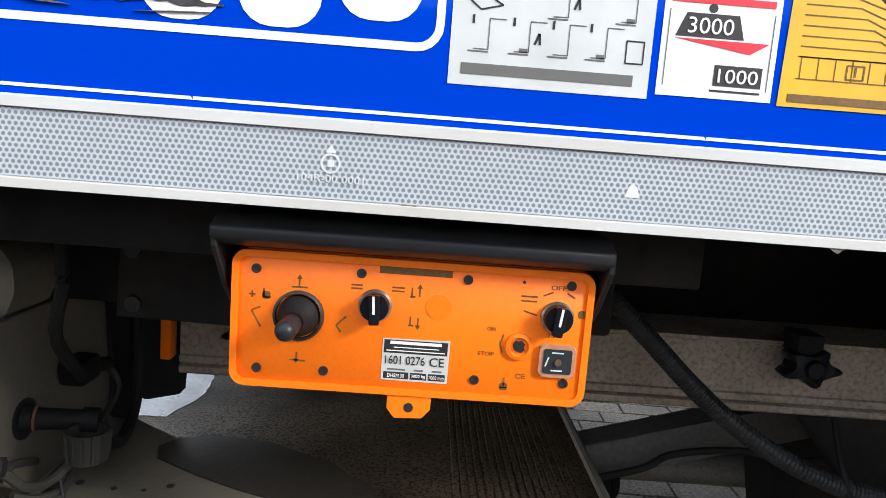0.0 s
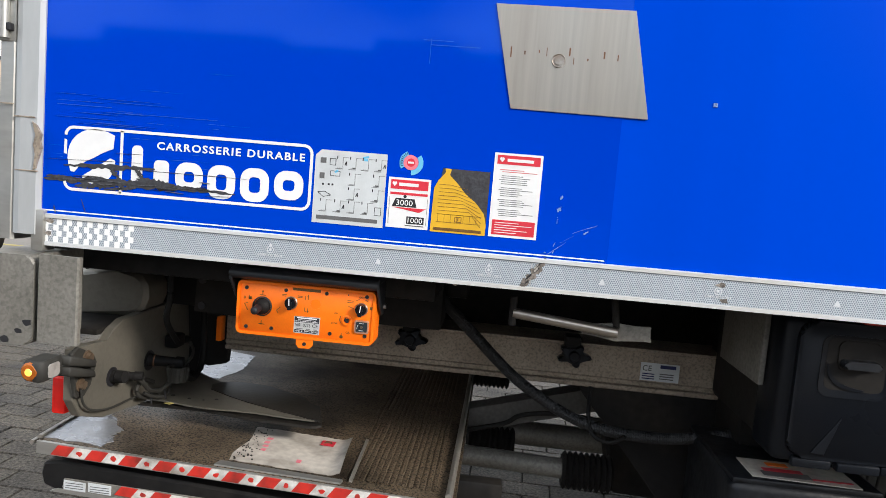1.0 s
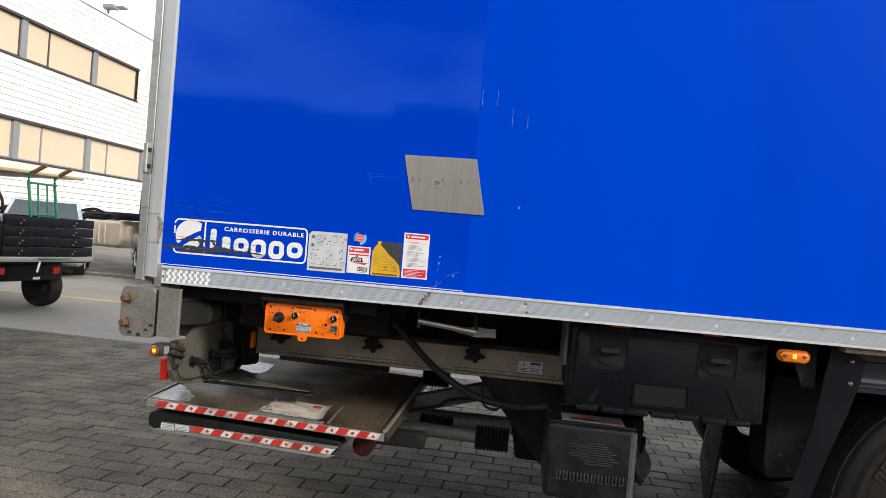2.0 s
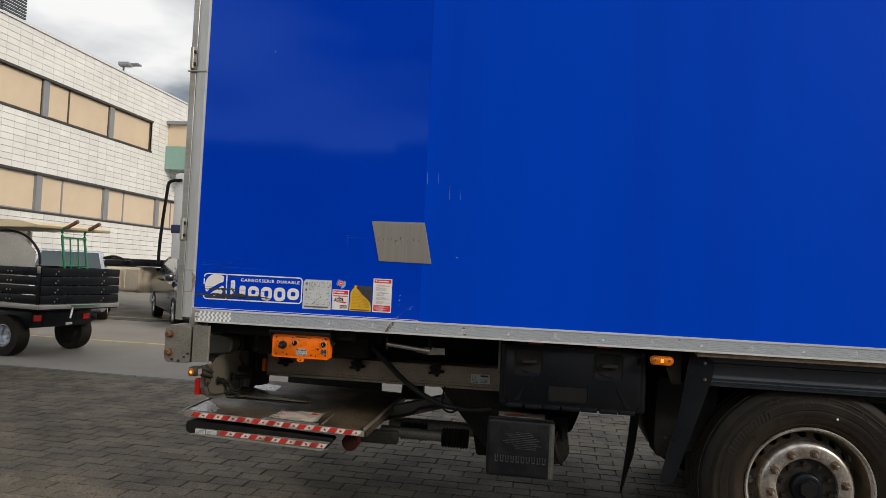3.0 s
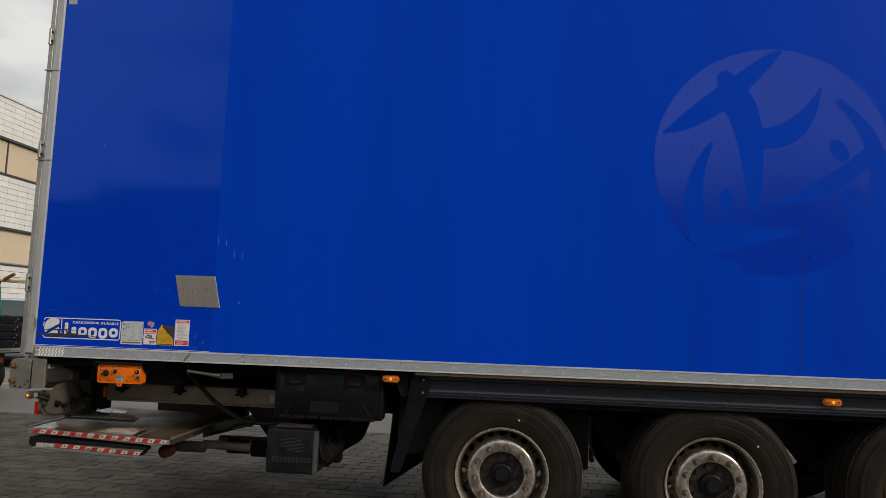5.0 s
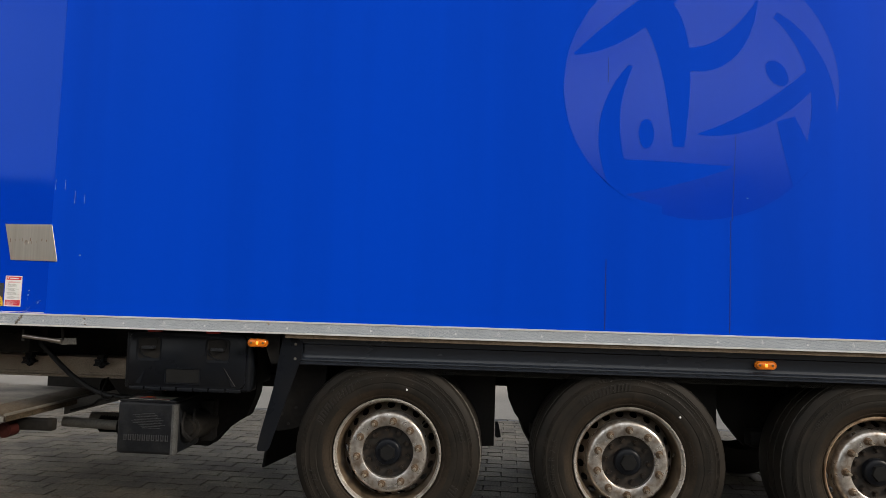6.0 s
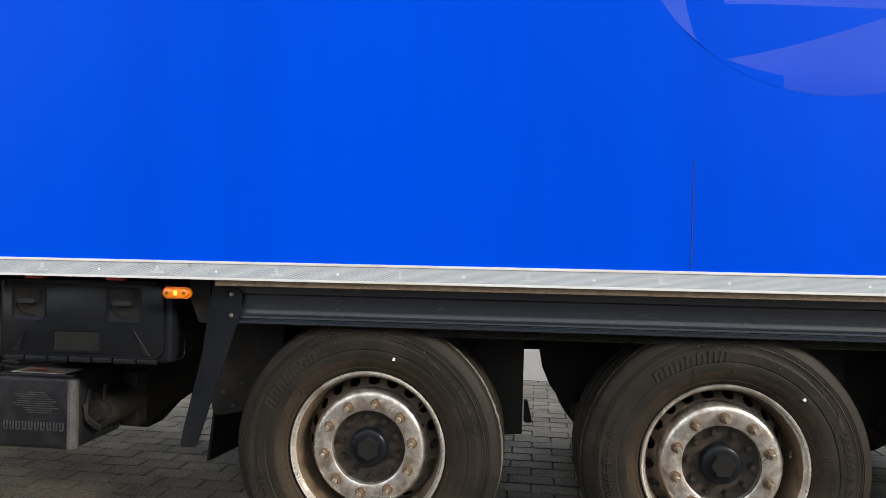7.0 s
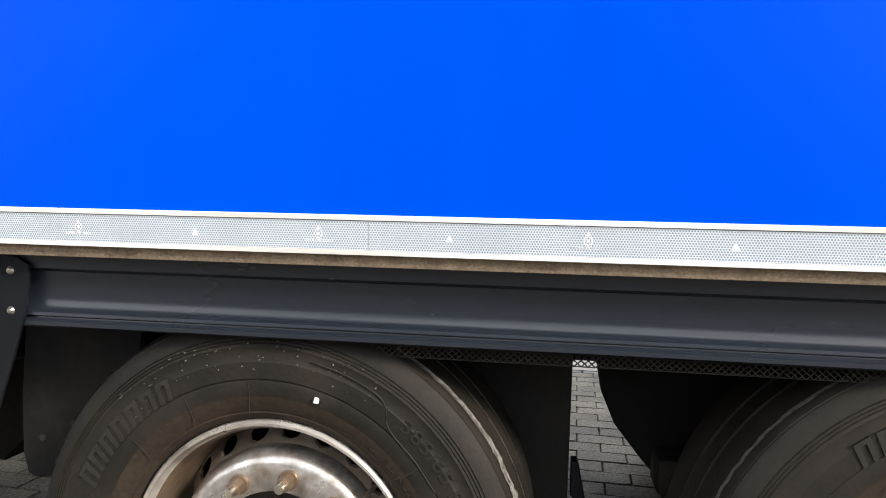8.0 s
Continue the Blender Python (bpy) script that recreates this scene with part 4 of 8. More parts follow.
s4 = sticker(1.007, 1.104, 1.2415, 1.411, M_WHITE, "white notice sticker with red header and red box")
bar(s4, 1.013, 1.099, 1.3885, 1.4065, M_RED, "red_header")
bar(s4, 1.033, 1.086, 1.394, 1.400, M_WHITE, "brand_bar", Y - 0.001)
decal("brand_mark", s4, M_WHITE, [(1.017, 1.399), (1.0225, 1.392), (1.028, 1.399), (1.025, 1.403), (1.0225, 1.401), (1.020, 1.403)], Y - 0.001, 0.0004)
bar(s4, 1.013, 1.099, 1.2465, 1.2765, M_RED, "red_box")
random.seed(8)
for k in range(5):
    bar(s4, 1.018, 1.06 + random.uniform(0, 0.034), 1.2705 - 0.005 * k, 1.2718 - 0.005 * k, M_WHITE, "print_bar", Y - 0.001)
for k in range(24):
    z = 1.377 - 0.004 * k
    if k in (2, 8, 14, 19):
        continue
    bar(s4, 1.02 + (0.004 if k % 5 else 0), 1.06 + random.uniform(0.0, 0.034), z, z + 0.0011, M_RED if k < 2 else M_INKGREY)
# round date badge
badge = arc_decal("date_badge", trailer, M_PINK, 0.8385, 1.3765, 0.0085, 0.0155, 0, 360)
badge["label"] = "torn round red and blue inspection badge"
arc_decal("badge_rim", badge, M_CYAN, 0.8385, 1.3765, 0.0158, 0.0235, 110, 215)
arc_decal("badge_rim", badge, M_CYAN, 0.8385, 1.3765, 0.0158, 0.0255, 275, 400)
decal("badge_core", badge, M_RED, [(0.8385 + 0.0085 * math.cos(t), 1.3765 + 0.0085 * math.sin(t)) for t in (k * math.pi / 8 for k in range(16))], Y, 0.0006)
bar(badge, 0.8325, 0.8445, 1.3745, 1.3785, M_WHITE)
for k in range(9):
    t = radians(115 + 11 * k)
    stroke(badge, [(0.8385 + 0.017 * math.cos(t), 1.3765 + 0.017 * math.sin(t)), (0.8385 + 0.022 * math.cos(t), 1.3765 + 0.022 * math.sin(t))], 0.0008, M_NAVY)


# ---- trailer: running gear ----
for y0, y1 in ((1.34, 1.48), (2.25, 2.39)):
    bm = B()
    box(bm, 0.35, 13.0, y0, y1, 0.80, 0.815)
    box(bm, 0.35, 13.0, y0 + 0.06, y0 + 0.08, 0.815, 1.115)
    box(bm, 0.35, 13.0, y0, y1, 1.115, 1.13)
    part("chassis_beam", bm, M_CHASSIS, trailer, smooth=None)
for k in range(11):
    box_part("cross_member", trailer, M_CHASSIS, 0.9 + 1.1 * k, 0.96 + 1.1 * k, 0.98, 2.95, 1.03, 1.13, 0.004)
box_part("inner_apron", trailer, M_CHASSIS, 0.46, 1.66, 1.30, 1.33, 0.9, 1.13, 0.004)

# boards and a tray added to keep light out from under the trailer
for x0, x1, z0 in ((-0.3, 0.55, 0.38), (0.55, 2.5, 0.52), (2.5, 6.5, 0.64), (6.5, 13.0, 0.55)):
    box_part("far_skirt", trailer, M_CHASSIS, x0, x1 - 0.004, 2.96, 2.99, z0, 1.12, 0.004)
box_part("under_tray", trailer, M_CHASSIS, 0.4, 2.6, 1.6, 2.2, 0.86, 0.9, 0.004)
HX, HZ = 3.162, 0.5
M_LABELF = mat("dull_grey_plastic", (0.0125, 0.0128, 0.013), spec=0.15, rough=0.55, grain=0.1, stain=0.4, stain_scale=14, bump=0.1)
M_PUMPEDGE = mat("rubbed_dark_plastic", (0.03, 0.032, 0.035), rough=0.5, grain=0.4, scale=160, stain=0.6, stain_scale=30, stain_color=(0.012, 0.013, 0.015), bump=0.2)
M_PUMP = mat("wet_scuffed_plastic", (0.007, 0.008, 0.0105), spec=0.28, rough=0.42, grain=0.35, scale=70, stain=0.55, stain_scale=13, stain_color=(0.02, 0.021, 0.022), bump=0.7, bump_scale=55, rough_var=0.3)
M_SCUFFPL = mat("scuffed_plastic", (0.05, 0.052, 0.052), rough=0.7, grain=0.35, scale=120, stain=0.8, stain_scale=22, stain_color=(0.03, 0.03, 0.03), bump=0.4)
def scuff_band(x, a0, a1, width, at, rs, m, parent, label, n):
    """A torn band on the tyre's shoulder; at counts from its rim side outwards, in steps of 30 mm."""
    bm = B()
    rows = []
    for k in range(n + 1):
        t = radians(a0 + (a1 - a0) * k / n)
        q = width * (1.0 if a1 - a0 >= 360 else min(1.0, 4 * k / n, 2 * (n - k) / n)) + 0.004
        row = []
        for u in (at - q * rs.uniform(0.4, 1.4), at, at + q * rs.uniform(0.4, 1.4)):
            r = 0.5085 + 0.0065 * min(u, 1.0) + 0.0016 * max(u - 1.0, 0.0) + rs.uniform(0.0, 0.0007)
            row.append(bm.verts.new((x + r * math.cos(t), 0.6315 + 0.03 * u, HZ + r * math.sin(t))))
        rows.append(row)
    for a, b in zip(rows, rows[1:]):
        bm.faces.new((a[0], a[1], b[1], b[0]))
        bm.faces.new((a[1], a[2], b[2], b[1]))
    bmesh.ops.solidify(bm, geom=bm.faces[:], thickness=0.001)
    return part("scuff_band", bm, m, parent, label, smooth=None)
def wheel_at(x):
    """One wheel: the rim carries its tyre, hub and nuts."""
    bm = B()
    lathe(bm, [(0.290, 0.66), (0.299, 0.636), (0.2985, 0.620), (0.294, 0.614), (0.288, 0.616), (0.284, 0.630), (0.279, 0.638)], (x, HZ), 72)
    w = part("wheel", bm, M_RIM, trailer, "silver steel rim with ten nuts and worn tyre")
    bm = B()
    lathe(bm, [(0.279, 0.638), (0.272, 0.655), (0.268, 0.70), (0.266, 0.74), (0.2635, 0.765), (0.262, 0.768)], (x, HZ), 72)
    part("barrel", bm, M_BARREL, w, "grimy brown rim barrel")
    n = 20
    bm = B()
    def on(r, t):
        return (x + r * math.cos(t), 0.702 + 0.065 * (r - 0.226) / 0.036, HZ + r * math.sin(t))
    for k in range(n):
        t0, half = 2 * math.pi * k / n, math.pi / n
        sq = [(-1, -1), (0, -1), (1, -1), (1, 0), (1, 1), (0, 1), (-1, 1), (-1, 0)]
        outer = [bm.verts.new(on(0.244 + 0.018 * b, t0 + half * a)) for a, b in sq]
        inner = []
        for a, b in sq:
            q = math.hypot(a, b)
            inner.append(bm.verts.new(on(0.2445 + 0.0152 * b / q, t0 + 0.0235 / 0.2445 * a / q)))
        deep = [bm.verts.new((v.co.x, v.co.y + 0.014, v.co.z)) for v in inner]
        for i in range(8):
            j = (i + 1) % 8
            bm.faces.new((outer[i], outer[j], inner[j], inner[i]))
            bm.faces.new((inner[i], inner[j], deep[j], deep[i]))
    bmesh.ops.remove_doubles(bm, verts=bm.verts, dist=0.0004)
    bmesh.ops.recalc_face_normals(bm, faces=bm.faces)
    part("vent_band", bm, M_BAND, w, "stained band of round vent holes")
    bm = B()
    lathe(bm, [(0.2262, 0.7025), (0.224, 0.682), (0.219, 0.665), (0.210, 0.655), (0.198, 0.651), (0.148, 0.651), (0.142, 0.655), (0.141, 0.680)], (x, HZ), 60)
    part("disc", bm, M_DISC, w, "bright silver disc ring")
    bm = B()
    prof = [(0.280, 0.72), (0.288, 0.66), (0.297, 0.634), (0.304, 0.624), (0.315, 0.614), (0.318, 0.6145), (0.330, 0.605), (0.352, 0.597), (0.38, 0.593), (0.384, 0.5945), (0.388, 0.592), (0.42, 0.592), (0.424, 0.5945), (0.445, 0.5965), (0.449, 0.595), (0.4545, 0.5972), (0.456, 0.5955), (0.4575, 0.598), (0.4605, 0.5988), (0.462, 0.597), (0.4635, 0.5996), (0.4665, 0.6006), (0.468, 0.5988), (0.4695, 0.6016), (0.476, 0.6045), (0.490, 0.611), (0.4995, 0.6185), (0.4985, 0.6215), (0.5025, 0.6225), (0.5075, 0.632), (0.511, 0.648), (0.514, 0.668), (0.517, 0.70), (0.5175, 0.716), (0.512, 0.718), (0.512, 0.724), (0.518, 0.726), (0.519, 0.78), (0.507, 0.783), (0.507, 0.792), (0.519, 0.795), (0.518, 0.90), (0.504, 0.95), (0.45, 0.985), (0.38, 0.99), (0.29, 0.95)]
    lathe(bm, prof, (x, HZ), 96, band=(3, 4, 5, 6))
    part("tyre", bm, [M_TYRE, M_TYREIN], w, "worn black tyre with pale scuffed shoulder", smooth=30)
    rs = random.Random(int(x * 100))
    scuff_band(x, 0, 360, 0.16, 0.34, rs, M_SCUFF, w, "thin pale line round the shoulder", 170)
    scuff_band(x, -25, 75, 0.05, 2.75, rs, M_SCUFF, w, "thin pale line round the tread edge", 70)
    bm = B()
    lathe(bm, [(0.141, 0.68), (0.118, 0.681), (0.09, 0.681), (0.07, 0.683)], (x, HZ), 40)
    part("hub", bm, M_HUB, w, "greasy dark hub")
    for k in range(10):
        t = 2 * math.pi * (k + 0.5) / 10 + 0.1
        bx, bz = x + 0.114 * math.cos(t), HZ + 0.114 * math.sin(t)
        bm = B()
        rod(bm, (bx, 0.682, bz), (bx, 0.676, bz), 0.0165, 0.0155, 14)
        rod(bm, (bx, 0.677, bz), (bx, 0.659, bz), 0.0125, 0.0115, 6)
        part("hub_bolt", bm, M_HUBBOLT, w)
    bm = B()
    lathe(bm, [(0.074, 0.681), (0.073, 0.66), (0.069, 0.651), (0.062, 0.646), (0.05, 0.644), (0.0, 0.643)], (x, HZ), 36)
    cap = part("hub_cap", bm, M_BLACK, w, "black round cap")
    bm = B()
    rod(bm, (x, 0.646, HZ), (x, 0.629, HZ), 0.047, 0.042, 6)
    part("cap_hexagon", bm, M_LABELF, w, "dull grey raised hexagon", smooth=None)
    for k in range(10):
        t = 2 * math.pi * k / 10 + 0.16
        nx, nz = x + 0.172 * math.cos(t), HZ + 0.172 * math.sin(t)
        bm = B()
        rod(bm, (nx, 0.653, nz), (nx, 0.644, nz), 0.0215, 0.020, 20)
        rod(bm, (nx, 0.68, nz), (nx, 0.62, nz), 0.0165, 0.0155, 6)
        part("wheel_nut", bm, M_NUT, w, "rust-brown nut with bright stud")
        bm = B()
        rod(bm, (nx, 0.621, nz), (nx, 0.597, nz), 0.0098, 0.009, 12)
        part("stud", bm, M_STUD, w, "bright stud end")
    bm = B()
    rod(bm, (x + 0.205, 0.70, HZ + 0.165), (x + 0.185, 0.64, HZ + 0.15), 0.004, seg=8)
    part("valve", bm, M_STEEL, w)
    return w
first = wheel_at(HX)
def curved_words(body, r, deg, height, width, parent, material, face=0.5908):
    """Raised lettering that runs round the side wall."""
    def turn(a, c, d):
        t = radians(deg) - a / r
        rr = r + c
        return (HX + rr * math.cos(t), face - 0.04 * d, HZ + rr * math.sin(t))
    words(body, parent, material, 0, 0, 0, height, width, name="tyre_marking", turn=turn)
M_TYREMARK = mat("raised_rubber", (0.021, 0.019, 0.0165), spec=0.22, rough=0.55, grain=0.2, stain=0.3, bump=0.1)
curved_words("385/65 R 22.5", 0.406, 49.5, 0.027, 0.275, first, M_TYREMARK)
curved_words("385/65 R 22.5", 0.402, 228.5, 0.030, 0.255, first, M_TYREMARK)
curved_words("385 65 R 22.5", 0.333, 52.0, 0.0115, 0.135, first, M_TYREMARK, 0.602)
for deg, span in ((158, 40), (338, 40)):
    for k in range(7):
        t0 = radians(deg - span * k / 7)
        arch = [(0.0, 0.386), (0.022, 0.386), (0.040, 0.4195), (0.068, 0.4195), (0.052, 0.386), (0.074, 0.386), (0.094, 0.428), (0.020, 0.428)]
        bm = B()
        prism(bm, [(HX + r * math.cos(t0 - a), HZ + r * math.sin(t0 - a)) for a, r in arch], 0.594, 0.5895)
        part("raised_bar", bm, M_TYREMARK, first, "raised plain bar on the side wall", smooth=None)
# edge of the printed field
bm = B()
tube(bm, [(HX + r * math.cos(radians(a)), 0.5918, HZ + r * math.sin(radians(a))) for a, r in ((78, 0.436), (70, 0.434), (63, 0.433), (58, 0.43), (55, 0.415), (53, 0.398), (49, 0.388), (40, 0.386), (30, 0.386))], 0.0013, 6, n=4)
part("moulding_line", bm, M_TYREMARK, first, "fine moulded line")
bm = B()
prism(bm, [(3.259, 0.848), (3.2685, 0.8475), (3.269, 0.856), (3.262, 0.859)], 0.596, 0.5885)
part("paint_dot", bm, M_WHITE, first, "small white paint dab", smooth=None)
scuff_band(HX, -30, 66, 0.42, 0.5, random.Random(8), M_CHALK, first, "chalky kerb scuff on the tyre shoulder", 110)
for k in range(70):
    a, r = radians(random.uniform(60, 135)), random.uniform(0.40, 0.465)
    x_, z_, q = HX + r * math.cos(a), HZ + r * math.sin(a), random.uniform(0.0006, 0.0018)
    bm = B()
    prism(bm, [(x_ - q, z_), (x_ + q * 0.4, z_ - q), (x_ + q, z_ + q * 0.8)], 0.60, 0.5912)
    part("chip", bm, M_SCUFF, first, smooth=None)
for a in (97, 74, 118, 40, 140):
    bm = B()
    t = radians(a)
    line = [(HX + r * math.cos(t + 0.03 * math.sin(30 * r)), 0.5935 + 0.012 * max(0, (0.36 - r) / 0.05), HZ + r * math.sin(t + 0.03 * math.sin(30 * r))) for r in (0.318, 0.335, 0.35, 0.37, 0.385)]
    tube(bm, line, 0.0009, 5, straight=True)
    part("moulding_line", bm, M_TYREMARK, first, "fine moulded line", smooth=None)
for k, dx in enumerate((1.31, 2.62)):
    w2 = copy_thing(first, Matrix.Translation((dx, 0, 0)) @ Matrix.Translation((HX, 0, HZ)) @ Matrix.Rotation(0.5 + 0.9 * k, 4, "Y") @ Matrix.Translation((-HX, 0, -HZ)))
    if k == 1:
        w2["label"] = "rust-stained steel rim with worn tyre"
        w2.data = w2.data.copy()
        w2.data.materials.clear()
        w2.data.materials.append(M_RUST)
# the loaded tyres are flat where they stand
bpy.context.view_layer.update()
for wheel in [o for o in trailer.children if o.name.startswith("wheel") and "arch" not in o.name]:
    for ob in wheel.children:
        if ob.name.startswith(("tyre", "scuff_band")) and "marking" not in ob.name:
            ob.data = ob.data.copy()
            for v in ob.data.vertices:
                p = ob.matrix_world @ v.co
                if p.z < 0.002:
                    v.co = ob.matrix_world.inverted() @ Vector((p.x, p.y - 0.004, 0.002))
for dx in (0, 1.31, 2.62):
    bm = B()
    rod(bm, (HX + dx, 0.72, HZ), (HX + dx, 2.9, HZ), 0.075, seg=18)
    part("axle", bm, M_CHASSIS, trailer)
    bm = B()
    lathe(bm, [(0.29, 2.56), (0.40, 2.55), (0.48, 2.58), (0.497, 2.62), (0.497, 2.88), (0.47, 2.94), (0.38, 2.95), (0.29, 2.92)], (HX + dx, HZ), 40)
    part("far_tyre", bm, M_TYRE, trailer)
    # swinging arm and air bag behind the wheel
    bm = B()
    box(bm, HX + dx - 0.5, HX + dx + 0.3, 1.08, 1.2, 0.52, 0.62, 0.02)
    part("trailing_arm", bm, M_CHASSIS, trailer)
    bm = B()
    lathe_pts = [(0.12, 0.62), (0.14, 0.68), (0.125, 0.72), (0.14, 0.78), (0.12, 0.84)]
    for (r0, z0), (r1, z1) in zip(lathe_pts, lathe_pts[1:]):
        rod(bm, (HX + dx + 0.28, 1.14, z0), (HX + dx + 0.28, 1.14, z1), r0, r1, 20)
    part("air_bag", bm, M_RUBBER, trailer)

# mud flaps and arches
bm = B()
prism(bm, [(3.40, 0.97), (3.757, 0.97), (3.753, 0.486), (3.68, 0.481), (3.40, 0.50)], 1.0, 1.02, bevel=0.003)
part("mud_flap", bm, M_FLAP, trailer, "black rubber mud flap", smooth=None)
bm = B()
prism(bm, [(3.759, 0.632), (3.776, 0.628), (3.795, 0.54), (3.77, 0.536), (3.759, 0.545)], 0.99, 1.03, bevel=0.003)
part("flap_bracket", bm, M_BLACK, trailer, "black flap bracket", smooth=None)
for dx, x_in in ((1.31, 0.0), (2.62, 0.0)):
    c = HX + dx
    bm = B()
    pts = [(c - 0.2, 0.97), (c - 0.636, 0.97), (c - 0.638, 0.808), (c - 0.624, 0.728), (c - 0.587, 0.642), (c - 0.515, 0.551), (c - 0.46, 0.49), (c - 0.2, 0.40)]
    prism(bm, pts, 1.28, 1.33)
    part("wheel_arch", bm, M_FLAP, trailer, "black curved wheel arch", smooth=None)
    bm = B()
    prism(bm, [(c - 0.3, 0.97), (c + 0.59, 0.97), (c + 0.60, 0.40), (c - 0.3, 0.42)], 1.03, 1.05)
    part("wheel_arch", bm, M_FLAP, trailer, "black wheel arch liner", smooth=None)
bm = B()
prism(bm, [(2.60, 0.97), (3.42, 0.97), (3.42, 0.45), (2.75, 0.45)], 1.03, 1.05)
part("wheel_arch", bm, M_FLAP, trailer, "black wheel arch liner", smooth=None)
# side skirt with two ribs, lamps, mesh and front flap
bm = B()
prism(bm, [(0.575, 1.117), (0.568, 1.112), (0.568, 1.087), (0.574, 1.084), (0.580, 1.080), (0.584, 1.03), (0.583, 1.012), (0.574, 1.003), (0.568, 1.0), (0.567, 0.994), (0.575, 0.990), (0.574, 0.986), (0.566, 0.982), (0.566, 0.974), (0.572, 0.970), (0.60, 0.970), (0.60, 1.117)], 2.62, 13.2, "x")
part("side_skirt", bm, M_SKIRT, trailer, "black ribbed plastic side skirt", smooth=50)
bm = B()
for k in range(210):
    x = 3.0 + 0.0128 * k
    for s in (-1, 1):
        rod(bm, (x - 0.0256 * s, 0.62, 0.985), (x + 0.0256 * s, 0.62, 0.939), 0.0012, seg=4)
rod(bm, (2.98, 0.62, 0.939), (5.7, 0.62, 0.939), 0.0011, seg=4)
ob = part("wire_mesh", bm, M_CABLE, trailer, "black diamond wire mesh", smooth=None)
tagged(ob, kind="stuff")
bm = B()
prism(bm, [(2.576, 1.124), (2.66, 1.108), (2.684, 1.095), (2.689, 1.075), (2.68, 1.005), (2.655, 0.923), (2.58, 0.692), (2.525, 0.515), (2.515, 0.50), (2.465, 0.497), (2.457, 0.51), (2.468, 0.571), (2.536, 0.853), (2.563, 1.049)], 0.5635, 0.5575)
flap = part("skirt_flap", bm, M_BLACK, trailer, "slanted black plastic flap", smooth=None)
for z in (1.081, 1.002):
    bm = B()
    lathe(bm, [(0.0, 0.552), (0.005, 0.5525), (0.0085, 0.5575)], (2.647, z), 14)
    part("screw", bm, M_STEEL, flap)
bm = B()
prism(bm, [(2.472, 0.975), (2.78, 0.975), (2.76, 0.66), (2.66, 0.60), (2.58, 0.576), (2.50, 0.558), (2.474, 0.566), (2.466, 0.62), (2.464, 0.75)], 0.80, 0.99, "y", bevel=0.006)
liner = part("wheel_arch_liner", bm, M_CHASSIS, trailer, "dirty black wheel arch liner", smooth=None)
for x, z in ((2.52, 0.66), (2.60, 0.70), (2.56, 0.605)):
    bm = B()
    rod(bm, (x, 0.801, z), (x, 0.794, z), 0.008, seg=8)
    part("bolt", bm, M_CABLE, liner)
def hung_sheet(name, near_top, far_top, far_low, near_low, thick, m, label):
    """A rubber sheet that hangs across the trailer, a little bowed."""
    n, rows = 8, []
    nt, ft, fl, nl = (Vector(p) for p in (near_top, far_top, far_low, near_low))
    bm = B()
    for side in (0.0, thick):
        grid = []
        for i in range(n + 1):
            u = i / n
            a, b = nt.lerp(nl, u), ft.lerp(fl, u)
            sway = Vector((0.007 * math.sin(math.pi * u) + side, 0, 0))
            grid.append([bm.verts.new(a.lerp(b, v) + sway) for v in (0.0, 0.02, 0.5, 0.98, 1.0)])
        rows.append(grid)
    for i in range(n):
        for j in range(4):
            for grid, back_ in ((rows[0], False), (rows[1], True)):
                q = [grid[i][j], grid[i][j + 1], grid[i + 1][j + 1], grid[i + 1][j]]
                bm.faces.new(q[::-1] if back_ else q)
        for j in (0, 4):
            bm.faces.new((rows[0][i][j], rows[0][i + 1][j], rows[1][i + 1][j], rows[1][i][j]))
    for i in (0, n):
        for j in range(4):
            bm.faces.new((rows[0][i][j], rows[0][i][j + 1], rows[1][i][j + 1], rows[1][i][j]))
    bmesh.ops.recalc_face_normals(bm, faces=bm.faces)
    return part(name, bm, m, trailer, label)
hung_sheet("mud_flap", (2.395, 1.06, 0.97), (2.58, 1.9, 0.97), (2.52, 1.9, 0.30), (2.334, 1.06, 0.285), 0.012, M_RUBBER, "black rubber mud flap hung across the wheels")
def flap_point(y, z):
    u, v = (0.97 - z) / 0.68, (y - 1.06) / 0.84
    return 2.395 - 0.061 * u + (0.185 + 0.001 * u) * v + 0.007 * math.sin(math.pi * u)
for k in range(6):
    y0, y1 = 1.80 - 0.1 * k, 1.80 - 0.1 * k - 0.075
    bm = B()
    corners = [(y0, 0.37), (y1, 0.37), (y1, 0.46 if k else 0.50), (y0, 0.46 if k else 0.50)]
    fr = [bm.verts.new((flap_point(y, z) - 0.0035, y, z)) for y, z in corners]
    bk = [bm.verts.new((flap_point(y, z) - 0.0005, y, z)) for y, z in corners]
    bm.faces.new(fr)
    for i in range(4):
        bm.faces.new((fr[i], fr[(i + 1) % 4], bk[(i + 1) % 4], bk[i]))
    bmesh.ops.recalc_face_normals(bm, faces=bm.faces)
    part("name_shape", bm, M_CABLE, trailer, "worn grey print on the mud flap", smooth=None)
